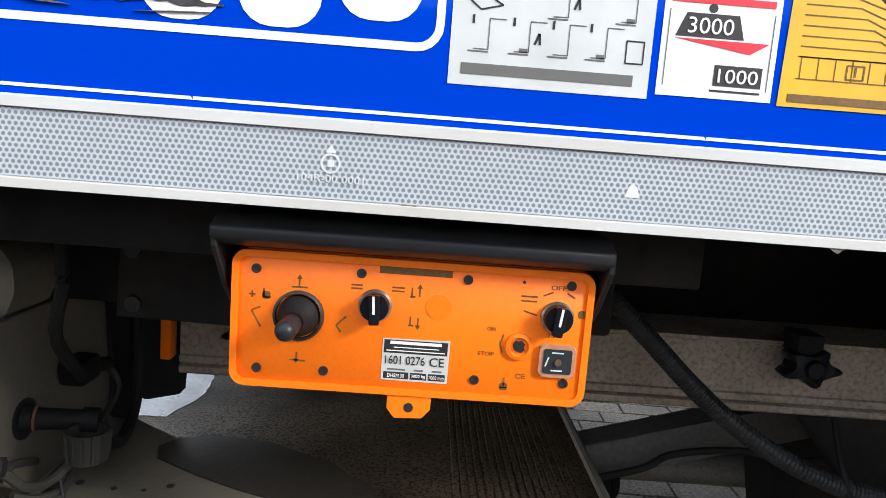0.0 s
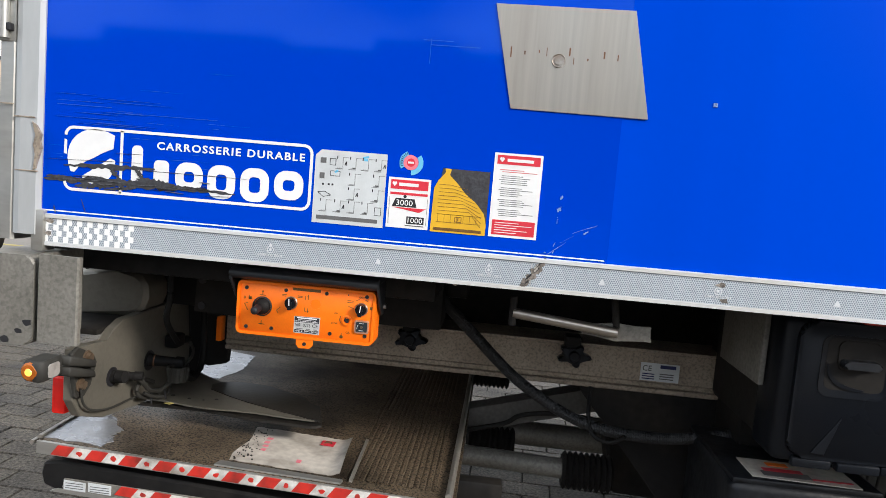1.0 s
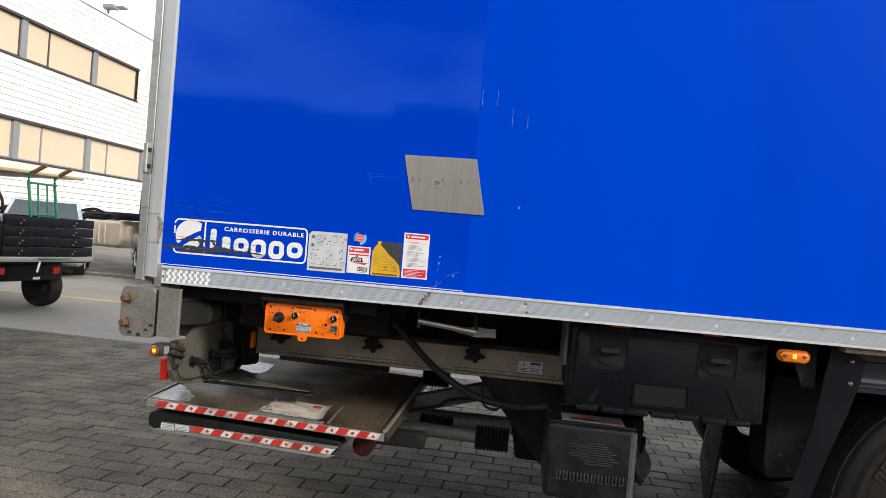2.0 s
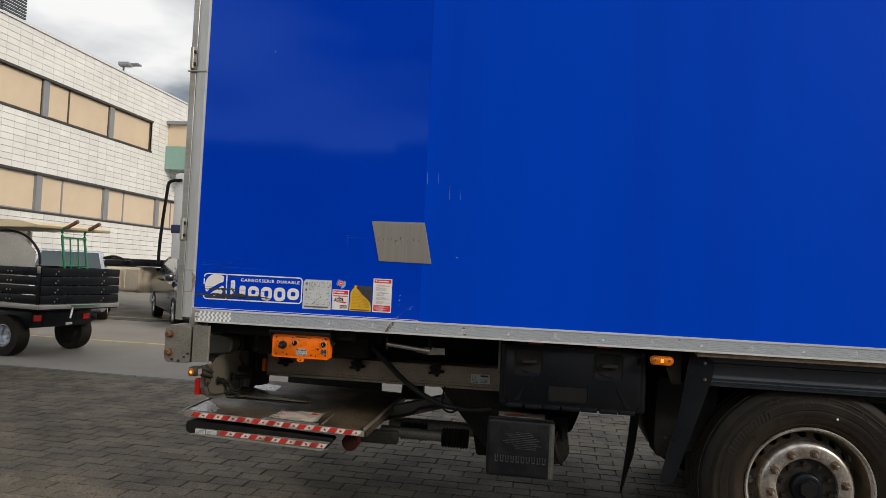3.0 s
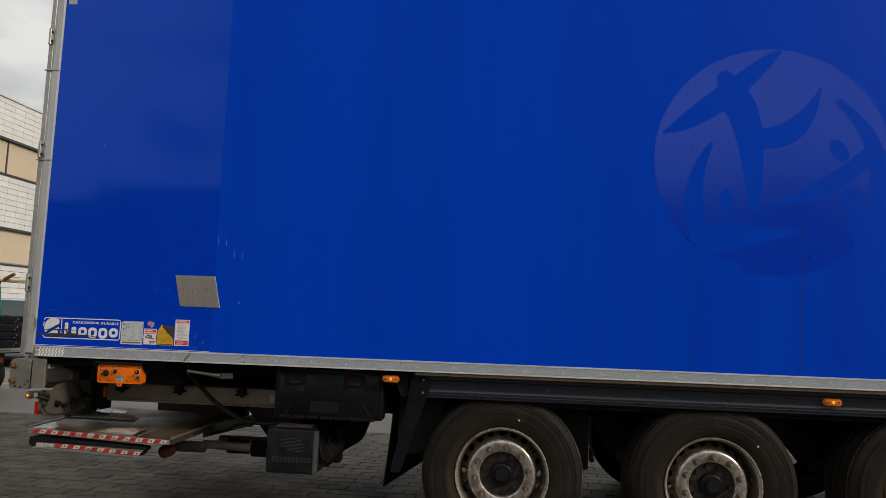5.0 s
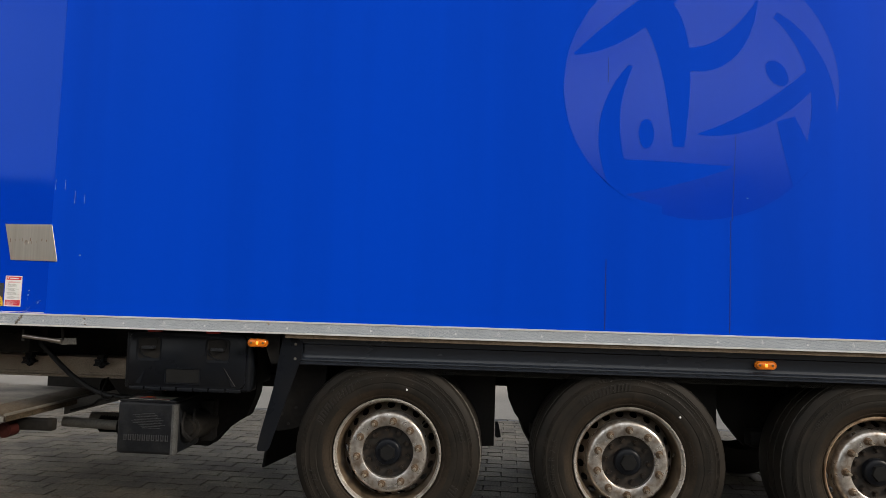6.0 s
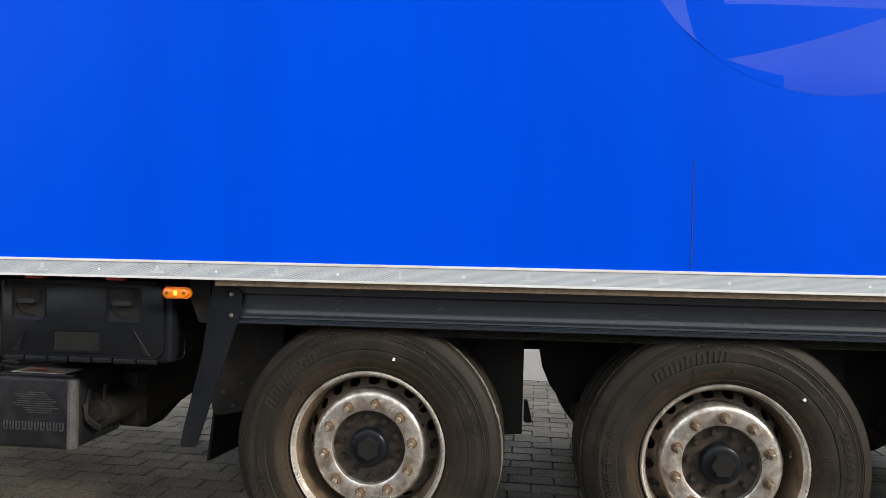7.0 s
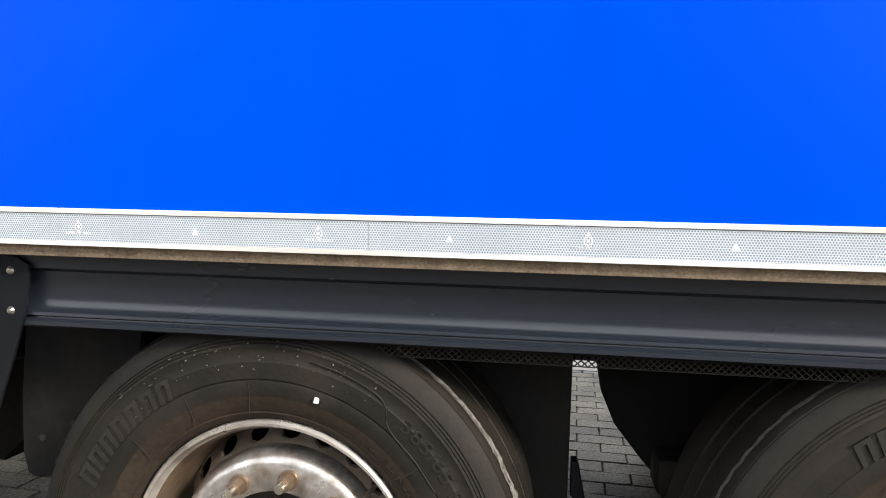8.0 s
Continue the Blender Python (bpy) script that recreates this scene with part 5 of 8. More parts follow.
def marker_lamp(x, z, y):
    bm = B()
    prism(bm, rounded(x - 0.056, x + 0.056, z - 0.0225, z + 0.0225, 0.022), y + 0.018, y + 0.004)
    base = part("marker_lamp", bm, M_AMBER, trailer, "amber oval side marker lamp", smooth=None)
    bm = B()
    prism(bm, rounded(x - 0.05, x + 0.05, z - 0.017, z + 0.017, 0.0165), y + 0.004, y - 0.006, bevel=0.004)
    part("lens", bm, M_AMBER, base, "amber lens", smooth=50)
    bm = B()
    box(bm, x - 0.007, x + 0.007, y - 0.0075, y - 0.005, z - 0.009, z + 0.009, 0.002)
    part("bulb", bm, M_AMBERLIT, base, "lit amber bulb")
    for dx in (-0.033, 0.033):
        bm = B()
        rod(bm, (x + dx, y - 0.004, z), (x + dx, y - 0.008, z), 0.006, seg=12)
        part("lens_screw", bm, M_INKGOLD, base)
marker_lamp(2.44, 1.083, 0.535)
marker_lamp(5.165, 1.052, 0.56)
bm = B()
prism(bm, [(2.46, 1.13), (2.545, 1.13), (2.545, 0.97), (2.52, 0.965), (2.50, 0.97), (2.47, 1.05)], 0.60, 0.606)
part("lamp_bracket", bm, M_CHASSIS, trailer, smooth=None)
bm = B()
rod(bm, (2.585, 0.60, 0.985), (2.585, 0.68, 0.985), 0.024, seg=20)
part("coupling_end", bm, M_BLACK, trailer)

# ---- rear buffers, bracket plate and lamps of the lift ----
bm = B()
prism(bm, rounded(-0.075, 0.066, 0.925, 1.118, 0.02), 0.46, 0.60, bevel=0.004)
buf = part("rear_buffer", bm, M_GREYPL, trailer, "chipped grey rear buffer with rusty bolts")
for z in (1.072, 0.978):
    bm = B()
    rod(bm, (-0.045, 0.462, z), (-0.055, 0.435, z), 0.014, seg=6)
    rod(bm, (-0.042, 0.462, z), (-0.045, 0.456, z), 0.021, seg=16)
    part("bolt", bm, M_RUSTB, buf)
for x, z in ((-0.03, 0.94), (0.035, 0.955), (0.055, 0.975), (0.005, 0.935)):
    bm = B()
    prism(bm, [(x + 0.014 * random.uniform(0.5, 1) * math.cos(t), z + 0.009 * random.uniform(0.5, 1) * math.sin(t)) for t in (k * 0.9 for k in range(7))], 0.4605, 0.4593)
    part("chip", bm, M_INK, buf, smooth=None)
bm = B()
prism(bm, [(0.078, 0.60), (0.078, 0.458), (0.081, 0.455), (0.164, 0.455), (0.168, 0.458), (0.168, 0.468), (0.163, 0.468), (0.163, 0.462), (0.086, 0.462), (0.086, 0.60)], 0.936, 1.124, "z")
part("buffer_block", bm, M_GREYPL, trailer, "stained grey steel channel", smooth=None)
bm = B()
prism(bm, [(-0.08, 1.03), (0.06, 1.047), (0.115, 1.048), (0.138, 1.03), (0.148, 1.0), (0.143, 0.965), (0.128, 0.945), (0.10, 0.935), (-0.08, 0.915)], 0.78, 0.90, bevel=0.012)
part("beam_end", bm, M_OLIVE, trailer, "rounded grey beam end")
box_part("cross_beam", trailer, M_CHASSIS, -0.1, 0.9, 0.9, 1.05, 0.95, 1.10, 0.008)
bm = B()
prism(bm, [(0.255, 0.955), (0.5, 0.95), (0.5, 1.06), (0.26, 1.06)], 0.82, 0.84)
bkt = part("hanger_plate", bm, M_CHASSIS, trailer, "dark hanger plate with bolt holes", smooth=None)
for x, z in ((0.275, 1.04), (0.276, 0.972), (0.43, 0.965)):
    bm = B()
    rod(bm, (x, 0.822, z), (x, 0.815, z), 0.01, seg=14)
    part("bolt", bm, M_INK, bkt)
box_part("orange_tab", trailer, M_ORANGE, 0.205, 0.222, 1.09, 1.12, 0.81, 0.885, 0.002, "orange painted tab")

box_part("rear_sill", trailer, M_CHASSIS, -0.04, 0.9, 0.62, 0.9, 1.075, 1.128, 0.004)
bm = B()
tube(bm, [(0.20, 0.79, 1.08), (0.207, 0.785, 1.0), (0.197, 0.79, 0.93), (0.20, 0.85, 0.86)], 0.008, 8)
part("air_line", bm, M_RUBBER, trailer, "black air line")
lift = thing("tail_lift", "folded grimy tail lift under the trailer", "tail lift", (0.5, 1.2, 0.5))
# plate along the lift's side, with plugs
bm = B()
prism(bm, [(0.50, 0.80), (0.53, 0.755), (0.62, 0.722), (0.80, 0.70), (1.14, 0.70), (1.14, 0.95), (0.70, 0.945), (0.655, 0.93), (0.625, 0.905), (0.575, 0.912), (0.50, 0.915)], 0.112, 0.135, "x", bevel=0.002)
plate = part("side_plate", bm, M_OLIVE, lift, "dirty grey steel side plate", smooth=None)
box_part("plate_shelf", lift, M_CHASSIS, -0.05, 0.112, 0.62, 1.12, 0.918, 0.932, 0.002, "dark shelf")
box_part("plate_web", lift, M_CHASSIS, -0.05, 0.11, 0.95, 0.97, 0.70, 0.918, 0.002)
def plug(p, d, r, length, name="plug"):
    p, d = Vector(p), Vector(d).normalized()
    bm = B()
    rod(bm, p, p + d * 0.012, r * 1.2, r * 1.12, 20)
    rod(bm, p + d * 0.01, p + d * length, r, r * 0.9, 18)
    rod(bm, p + d * length, p + d * (length + 0.02), r * 1.15, r * 1.1, 18)
    ob = part(name, bm, M_RUBBER, plate, "black rubber plug")
    bm = B()
    rod(bm, p + d * 0.014, p + d * 0.017, r * 1.13, seg=20)
    part("plug_ring", bm, M_RUSTB if length > 0.05 else M_CABLE, lift, "worn sealing ring")
plug((0.135, 0.825, 0.81), (1, 0.25, -0.06), 0.0145, 0.07)
plug((0.135, 0.655, 0.812), (1, -0.1, 0.1), 0.0135, 0.014)
plug((0.135, 0.695, 0.803), (1, 0.3, 0.0), 0.010, 0.03)
for y, z, r in ((0.828, 0.808, 0.027), (0.652, 0.812, 0.024)):
    bm = B()
    rod(bm, (0.1345, y, z), (0.1365, y, z), r, seg=20)
    part("plug_hole", bm, M_INK, plate)
bm = B()
box(bm, 0.137, 0.175, 0.90, 0.955, 0.825, 0.862, 0.008)
rod(bm, (0.16, 0.955, 0.84), (0.17, 0.985, 0.835), 0.012, 0.010, 10)
part("connector", bm, M_RUBBER, plate, "black cable connector")
bm = B()
lathe(bm, [(0.0, 0.0), (0.024, 0.0), (0.027, 0.04), (0.023, 0.04), (0.021, 0.012), (0.0, 0.012)], (0, 0), 24)
for v in bm.verts:
    v.co = (0.222 + v.co.x, 0.815 + v.co.z, 0.765 + v.co.y)
cap_ = part("dust_cap", bm, M_CABLE, lift, "open ribbed black dust cap", smooth=30)
for k in range(14):
    t = 2 * math.pi * k / 14
    bm = B()
    rod(bm, (0.222 + 0.0245 * math.cos(t), 0.815 + 0.0245 * math.sin(t), 0.767), (0.222 + 0.0275 * math.cos(t), 0.815 + 0.0275 * math.sin(t), 0.803), 0.002, seg=5)
    part("cap_rib", bm, M_CABLE, cap_, smooth=None)
bm = B()
prism(bm, [(1.03, 0.94), (1.075, 0.94), (1.10, 0.84), (1.11, 0.76), (1.085, 0.715), (1.05, 0.72), (1.06, 0.80)], 0.14, 0.175, "x", bevel=0.004)
part("rubber_strap", bm, M_RUBBER, lift, "black rubber strap", smooth=None)
for pts, r, m in ((((0.152, 0.502, 0.828), (0.15, 0.517, 0.79), (0.15, 0.552, 0.764), (0.15, 0.627, 0.745), (0.15, 0.75, 0.736), (0.17, 0.80, 0.725)), 0.0028, M_CABLE),
               (((0.15, 0.826, 0.752), (0.155, 0.765, 0.775), (0.155, 0.732, 0.757), (0.158, 0.757, 0.731), (0.165, 0.81, 0.724), (0.175, 0.855, 0.74)), 0.0055, M_CABLE),
               (((0.14, 0.70, 0.80), (0.165, 0.73, 0.785), (0.175, 0.76, 0.752), (0.185, 0.80, 0.742), (0.20, 0.83, 0.76)), 0.0065, M_CABLE),
               (((0.165, 0.75, 0.745), (0.18, 0.78, 0.728), (0.19, 0.82, 0.722), (0.185, 0.85, 0.735)), 0.005, M_CABLE),
               (((0.17, 0.98, 0.835), (0.185, 0.985, 0.80), (0.19, 0.93, 0.775), (0.20, 0.86, 0.77)), 0.0045, M_CABLE),
               (((0.225, 0.84, 0.78), (0.215, 0.92, 0.742), (0.20, 1.0, 0.75), (0.19, 1.04, 0.80), (0.18, 1.055, 0.93)), 0.009, M_RUBBER)):
    bm = B()
    tube(bm, pts, r, 8)
    part("cable", bm, m, lift, "dusty black cable")
for a, b in (((0.17, 0.775, 0.742), (0.175, 0.772, 0.712)), ((0.19, 0.81, 0.742), (0.2, 0.80, 0.718))):
    bm = B()
    rod(bm, a, b, 0.002, seg=6)
    part("cable_tie", bm, M_INK, lift)
bm = B()
prism(bm, [(0.200, 0.79), (0.216, 0.785), (0.224, 0.797), (0.21, 0.80)], 0.7095, 0.711, "z")
part("dry_leaf", bm, M_YLINE, lift, "dry yellow leaf", smooth=None)
bm = B()
prism(bm, [(0.10, 0.94), (0.40, 0.96), (0.40, 0.86), (0.215, 0.85), (0.212, 0.72), (0.15, 0.705), (0.10, 0.72)], 1.17, 1.2, bevel=0.003)
part("inner_plate", bm, M_CHASSIS, lift, "black inner plate", smooth=None)
# foot plate with a ragged edge, and the oily flap behind it
random.seed(21)
low = [(0.112 + 0.00625 * k, 0.809 + 0.012 * math.sin(0.145 * k + 0.1) * math.exp(-0.02 * k) - 0.00024 * k + random.uniform(-0.0008, 0.0008)) for k in range(67)]
bm = B()
prism(bm, low + [(0.603, 0.7905), (0.558, 0.807), (0.499, 0.828), (0.4, 0.866), (0.332, 0.90), (0.262, 0.943), (0.249, 0.981), (0.269, 1.013), (0.20, 1.06), (0.112, 1.13)], 0.704, 0.708, "z", bevel=0.0)
foot = part("foot_plate", bm, M_OLIVE, lift, "tapered grey steel foot plate", smooth=None)
bm = B()
prism(bm, [(0.118, 0.806), (0.30, 0.812), (0.44, 0.786), (0.60, 0.776), (0.622, 0.79), (0.612, 0.83), (0.58, 0.93), (0.45, 1.02), (0.30, 1.06), (0.252, 1.03), (0.228, 1.0), (0.25, 0.96), (0.30, 0.91), (0.16, 0.85)], 0.690, 0.6975, "z", bevel=0.001)
part("oily_flap", bm, M_OILSHADE, lift, "black oily steel flap", smooth=None)
# near-black sheet laid where the open slot lies in shade
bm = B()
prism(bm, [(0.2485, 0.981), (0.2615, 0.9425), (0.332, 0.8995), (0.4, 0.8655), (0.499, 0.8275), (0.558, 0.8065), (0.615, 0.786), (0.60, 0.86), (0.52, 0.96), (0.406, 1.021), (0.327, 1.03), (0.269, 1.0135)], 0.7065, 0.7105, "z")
part("slot", bm, M_OILSHADE, lift, "near-black sheet for the shaded slot", smooth=None)
for x, y, r in ((0.19, 0.86, 0.006), (0.24, 0.85, 0.004), (0.31, 0.865, 0.005), (0.28, 0.85, 0.003)):
    bm = B()
    rod(bm, (x, y, 0.707), (x, y, 0.7092), r, seg=10)
    part("bolt_hole", bm, M_INK, foot)
# warning lamp on its rubber arm, red lens, bracket
bm = B()
prism(bm, [(0.478, 0.912), (0.50, 0.922), (0.56, 0.892), (0.572, 0.872), (0.55, 0.822), (0.525, 0.802), (0.495, 0.808), (0.488, 0.85)], 0.136, 0.146, "x", bevel=0.003)
br = part("lamp_bracket", bm, M_CABLE, lift, "dusty black lamp bracket", smooth=None)
for y, z in ((0.53, 0.893), (0.508, 0.836)):
    bm = B()
    rod(bm, (0.145, y, z), (0.158, y, z), 0.010, seg=6)
    rod(bm, (0.145, y, z), (0.149, y, z), 0.015, seg=16)
    part("bolt", bm, M_NUT, br)
for dz in (0.0, -0.023):
    bm = B()
    prism(bm, [(0.44, 0.897 + dz), (0.443, 0.918 + dz), (0.535, 0.886 + dz), (0.54, 0.868 + dz)], 0.118, 0.166, "x", bevel=0.004)
    part("rubber_arm", bm, M_CABLE, br, "ribbed grey rubber lamp arm", smooth=50)
bm = B()
prism(bm, [(0.104, 0.378), (0.142, 0.372), (0.152, 0.384), (0.149, 0.445), (0.10, 0.45)], 0.876, 0.919, "z", bevel=0.006)
lam = part("outline_lamp", bm, M_CABLE, lift, "small grey outline lamp with lit amber end", smooth=40)
bm = B()
lathe(bm, [(0.0, 0.3715), (0.015, 0.3725), (0.0195, 0.377), (0.0195, 0.384)], (0.123, 0.897), 24)
part("lens", bm, M_AMBERD, lam, "amber lens")
bm = B()
lathe(bm, [(0.0, 0.3705), (0.007, 0.371), (0.009, 0.3735)], (0.123, 0.897), 16)
part("bulb", bm, M_AMBERLIT, lam, "lit amber bulb")
bm = B()
prism(bm, rounded(0.391, 0.426, 0.882, 0.911, 0.006), 0.150, 0.1535, "x", bevel=0.001)
part("side_lens", bm, M_LENSG, lam, "clear side lens", smooth=None)
bm = B()
box(bm, 0.062, 0.095, 0.535, 0.57, 0.752, 0.838, 0.006)
part("red_lamp", bm, M_REDLENS, lift, "red rear reflector lamp")
# platform: sloping slab with ribs, raised edges and warning stripes
def pz(x):
    return 0.648 - 0.034 * x
bm = B()
vs = []
for (x, y) in ((-0.03, 0.625), (0.985, 0.62), (0.99, 1.78), (-0.09, 1.7)):
    vs.append((x, y))
lo = [bm.verts.new((x, y, pz(x) - 0.03)) for x, y in vs]
hi = [bm.verts.new((x, y, pz(x))) for x, y in vs]
bm.faces.new(lo[::-1]); bm.faces.new(hi)
for i in range(4):
    bm.faces.new((lo[i], lo[(i + 1) % 4], hi[(i + 1) % 4], hi[i]))
platform = part("platform", bm, M_PLATFORM, lift, "oil-stained metal lift platform", smooth=None)
for k in range(16):
    x = 0.715 + 0.0145 * k
    bm = B()
    vs = [bm.verts.new((x + a, y, pz(x) + b)) for y in (0.66, 1.76) for a, b in ((-0.0055, 0.0004), (-0.0042, 0.0026), (0.0042, 0.0026), (0.0055, 0.0004))]
    for q in ((0, 1, 2, 3), (4, 7, 6, 5), (0, 4, 5, 1), (1, 5, 6, 2), (2, 6, 7, 3)):
        bm.faces.new([vs[i] for i in q])
    part("tread_rib", bm, M_PLATFORM, platform, smooth=None)
bm = B()
tube(bm, [(0.97, 0.63, pz(0.97) + 0.006), (0.978, 1.77, pz(0.97) + 0.006)], 0.009, 8, straight=True)
part("edge_strip", bm, M_PLATE, platform, "bright worn edge strip")
for d in (0.0, 0.02):
    bm = B()
    tube(bm, [(-0.028 - d, 0.63, pz(0) + 0.004 - d * 0.8), (-0.088 - d, 1.69, pz(0) + 0.004 - d * 0.8)], 0.006, 8, straight=True)
    part("edge_strip", bm, M_PLATE, platform, "worn edge strip")
def stripe_row(x0, x1, zf, h, y, n, name, parent, lean=1):
    """Slanted red and white reflector blocks."""
    for k in range(n):
        a, b = x0 + (x1 - x0) * k / n, x0 + (x1 - x0) * (k + 1) / n
        s = h * 0.75
        bm = B()
        lo_, hi_ = (0, s) if lean > 0 else (s, 0)
        prism(bm, [(a + lo_, zf(a)), (b + lo_, zf(b)), (b + hi_, zf(b) + h), (a + hi_, zf(a) + h)], y, y - 0.0025)
        st = part(name, bm, M_REDSIDE if k % 2 == 0 else M_DIRTYW, parent, "red reflector block" if k % 2 == 0 else "white reflector block", smooth=None)
        if k % 2:
            bm = B()
            m_ = (a + b + s) / 2
            prism(bm, [(m_ + 0.0085 * random.uniform(0.55, 1.1) * math.cos(q * 0.698), zf(m_) + h / 2 + 0.0075 * random.uniform(0.55, 1.1) * math.sin(q * 0.698)) for q in range(9)], y - 0.0025, y - 0.003)
            part("stripe_mark", bm, M_REDSIDE, st, smooth=None)
bm = B()
box(bm, -0.025, 0.97, 0.615, 0.6245, 0.0, 0.03)
for v in bm.verts:
    v.co.z += pz(v.co.x) - 0.031
part("front_lip", bm, M_ALU, lift, "worn aluminium front lip", smooth=None)
stripe_row(0.012, 0.941, lambda x: pz(x) - 0.028, 0.024, 0.615, 22, "stripe_block", lift)
# lower folded leaf
bm = B()
pts = [(0.755, 0.49), (0.80, 0.545), (0.79, 0.556), (0.02, 0.595), (-0.02, 0.588), (-0.028, 0.56), (-0.02, 0.53), (0.02, 0.517)]
prism(bm, pts, 0.635, 0.72, bevel=0.006)
leaf2 = part("lower_leaf", bm, M_CHASSIS, lift, "dark folded lower leaf", smooth=30)
bm = B()
prism(bm, [(0.0, 0.518), (0.74, 0.487), (0.775, 0.50), (0.70, 0.497), (0.02, 0.527)], 0.632, 0.642)
part("lower_edge", bm, M_ALU, leaf2, "bare metal lower edge", smooth=None)
bm = B()
prism(bm, [(0.035, 0.5545), (0.03, 0.530), (0.045, 0.518), (0.745, 0.488), (0.788, 0.538), (0.76, 0.5385)], 0.6365, 0.634, bevel=0.001)
part("leaf_face", bm, M_GREYPL, leaf2, "dirty bare metal face", smooth=None)
stripe_row(0.165, 0.755, lambda x: 0.529 - 0.045 * (x - 0.17), 0.022, 0.633, 14, "stripe_block", leaf2)
for x0, x1 in ((0.035, 0.09), (0.097, 0.155)):
    bm = B()
    prism(bm, [(x0, 0.527), (x1, 0.5245), (x1, 0.5475), (x0, 0.550)], 0.634, 0.6325)
    lb = part("type_label", bm, M_GREYSTK, leaf2, "worn silver type label", smooth=None)
for k in range(3):
    bar(leaf2, 0.04, 0.085, 0.5305 + 0.006 * k, 0.5325 + 0.006 * k, M_INKGREY, y=0.6325)
    bar(leaf2, 0.102, 0.15, 0.528 + 0.006 * k, 0.530 + 0.006 * k, M_INKGREY, y=0.6325)
bm = B()
rod(bm, (0.85, 0.80, 0.50), (0.85, 0.88, 0.50), 0.045, seg=24)
rod(bm, (0.85, 0.795, 0.50), (0.85, 0.80, 0.50), 0.03, seg=24)
part("roller", bm, M_ROLLER, lift, "dark red rubber roller")
box_part("roller_arm", lift, M_CHASSIS, 0.80, 1.1, 0.87, 0.92, 0.49, 0.56, 0.008)
# clean wet corner, pale patch painted for skylight, and the strip at the platform's front
def on_platform(name, pts, m, lift_by, label, z_lo=0.0):
    bm = B()
    lo_ = [bm.verts.new((x, y, pz(x) + z_lo)) for x, y in pts]
    hi_ = [bm.verts.new((x, y, pz(x) + lift_by)) for x, y in pts]
    bm.faces.new(hi_)
    for i in range(len(pts)):
        j = (i + 1) % len(pts)
        bm.faces.new((lo_[i], lo_[j], hi_[j], hi_[i]))
    bmesh.ops.recalc_face_normals(bm, faces=bm.faces)
    return part(name, bm, m, platform, label, smooth=None)
random.seed(31)
def ragged(pts, n=5, r=0.006):
    out = []
    for (xa, ya), (xb, yb) in zip(pts, pts[1:] + pts[:1]):
        for k in range(n):
            t = k / n
            out.append((xa + (xb - xa) * t + random.uniform(-r, r), ya + (yb - ya) * t + random.uniform(-r, r)))
    return out
on_platform("wet_patch", ragged([(-0.018, 0.64), (0.125, 0.635), (0.132, 0.68), (0.112, 0.70), (0.118, 0.745), (0.06, 0.80), (0.015, 0.86), (-0.035, 0.90)]), M_WETLIT, 0.0012, "clean wet metal corner")
on_platform("wet_patch", ragged([(-0.055, 1.2), (0.165, 1.25), (0.19, 1.4), (0.172, 1.56), (-0.07, 1.6)]), M_WETLIT, 0.0012, "pale patch for skylight on the platform")
on_platform("front_strip", [(0.41, 0.626), (0.715, 0.626), (0.717, 0.645), (0.415, 0.652)], M_ALU, 0.004, "bare metal strip")
# dirty sheet with a curled edge, held by a dark clip
bm = B()
NX, NY = 22, 6
def sheet_at(i, j, up):
    u, v = i / NX, j / NY
    x = 0.432 - 0.006 * v + (0.285 - 0.012 * v) * u
    y = 0.664 + 0.225 * v - 0.004 * u
    if i == 0:
        x += 0.006 * math.sin(5 * j)
    if j in (0, NY):
        y += 0.0022 * math.sin(1.3 * i * i + j)
    curl = max(0.0, (u - 0.86) / 0.14)
    return (x - 0.012 * curl * curl, y, pz(x) + 0.0015 + up + 0.016 * curl * (0.6 + 0.4 * math.sin(3 * v)) + 0.0025 * math.sin(7 * u) * math.sin(3 * v) ** 2)
grid = [[[bm.verts.new(sheet_at(i, j, up)) for j in range(NY + 1)] for i in range(NX + 1)] for up in (0.0, 0.0012)]
for i in range(NX):
    for j in range(NY):
        for g, layer in enumerate(grid):
            q = [layer[i][j], layer[i + 1][j], layer[i + 1][j + 1], layer[i][j + 1]]
            bm.faces.new(q if g else q[::-1])
paper = part("torn_sheet", bm, M_PAPER, lift, "dirty torn white sheet stuck on the platform", smooth=60)
on_platform("sheet_clip", [(0.731, 0.645), (0.739, 0.645), (0.728, 0.907), (0.720, 0.907)], M_PLATE, 0.006, "bare metal clip strip")
for x, y, w, h, m in ((0.613, 0.826, 0.036, 0.03, M_RED), (0.475, 0.81, 0.014, 0.012, M_PINK), (0.477, 0.785, 0.012, 0.012, M_PINK), (0.48, 0.762, 0.013, 0.011, M_PINK), (0.483, 0.738, 0.012, 0.012, M_PINK), (0.585, 0.70, 0.012, 0.014, M_PINK)):
    bm = B()
    lo_ = [(x + random.uniform(-0.002, 0.002), y), (x + w, y + random.uniform(-0.003, 0.001)), (x + w, y + h), (x, y + h)]
    vs = [bm.verts.new((a, b, pz(a) + q)) for q in (0.004, 0.0056) for a, b in lo_]
    for f in ((4, 5, 6, 7), (0, 1, 5, 4), (1, 2, 6, 5), (2, 3, 7, 6), (3, 0, 4, 7)):
        bm.faces.new([vs[i] for i in f])
    part("print_patch", bm, m, paper, "faded red print", smooth=None)
bm = B()
pts = [(0.618, 0.832), (0.63, 0.84), (0.643, 0.838), (0.638, 0.85), (0.625, 0.851)]
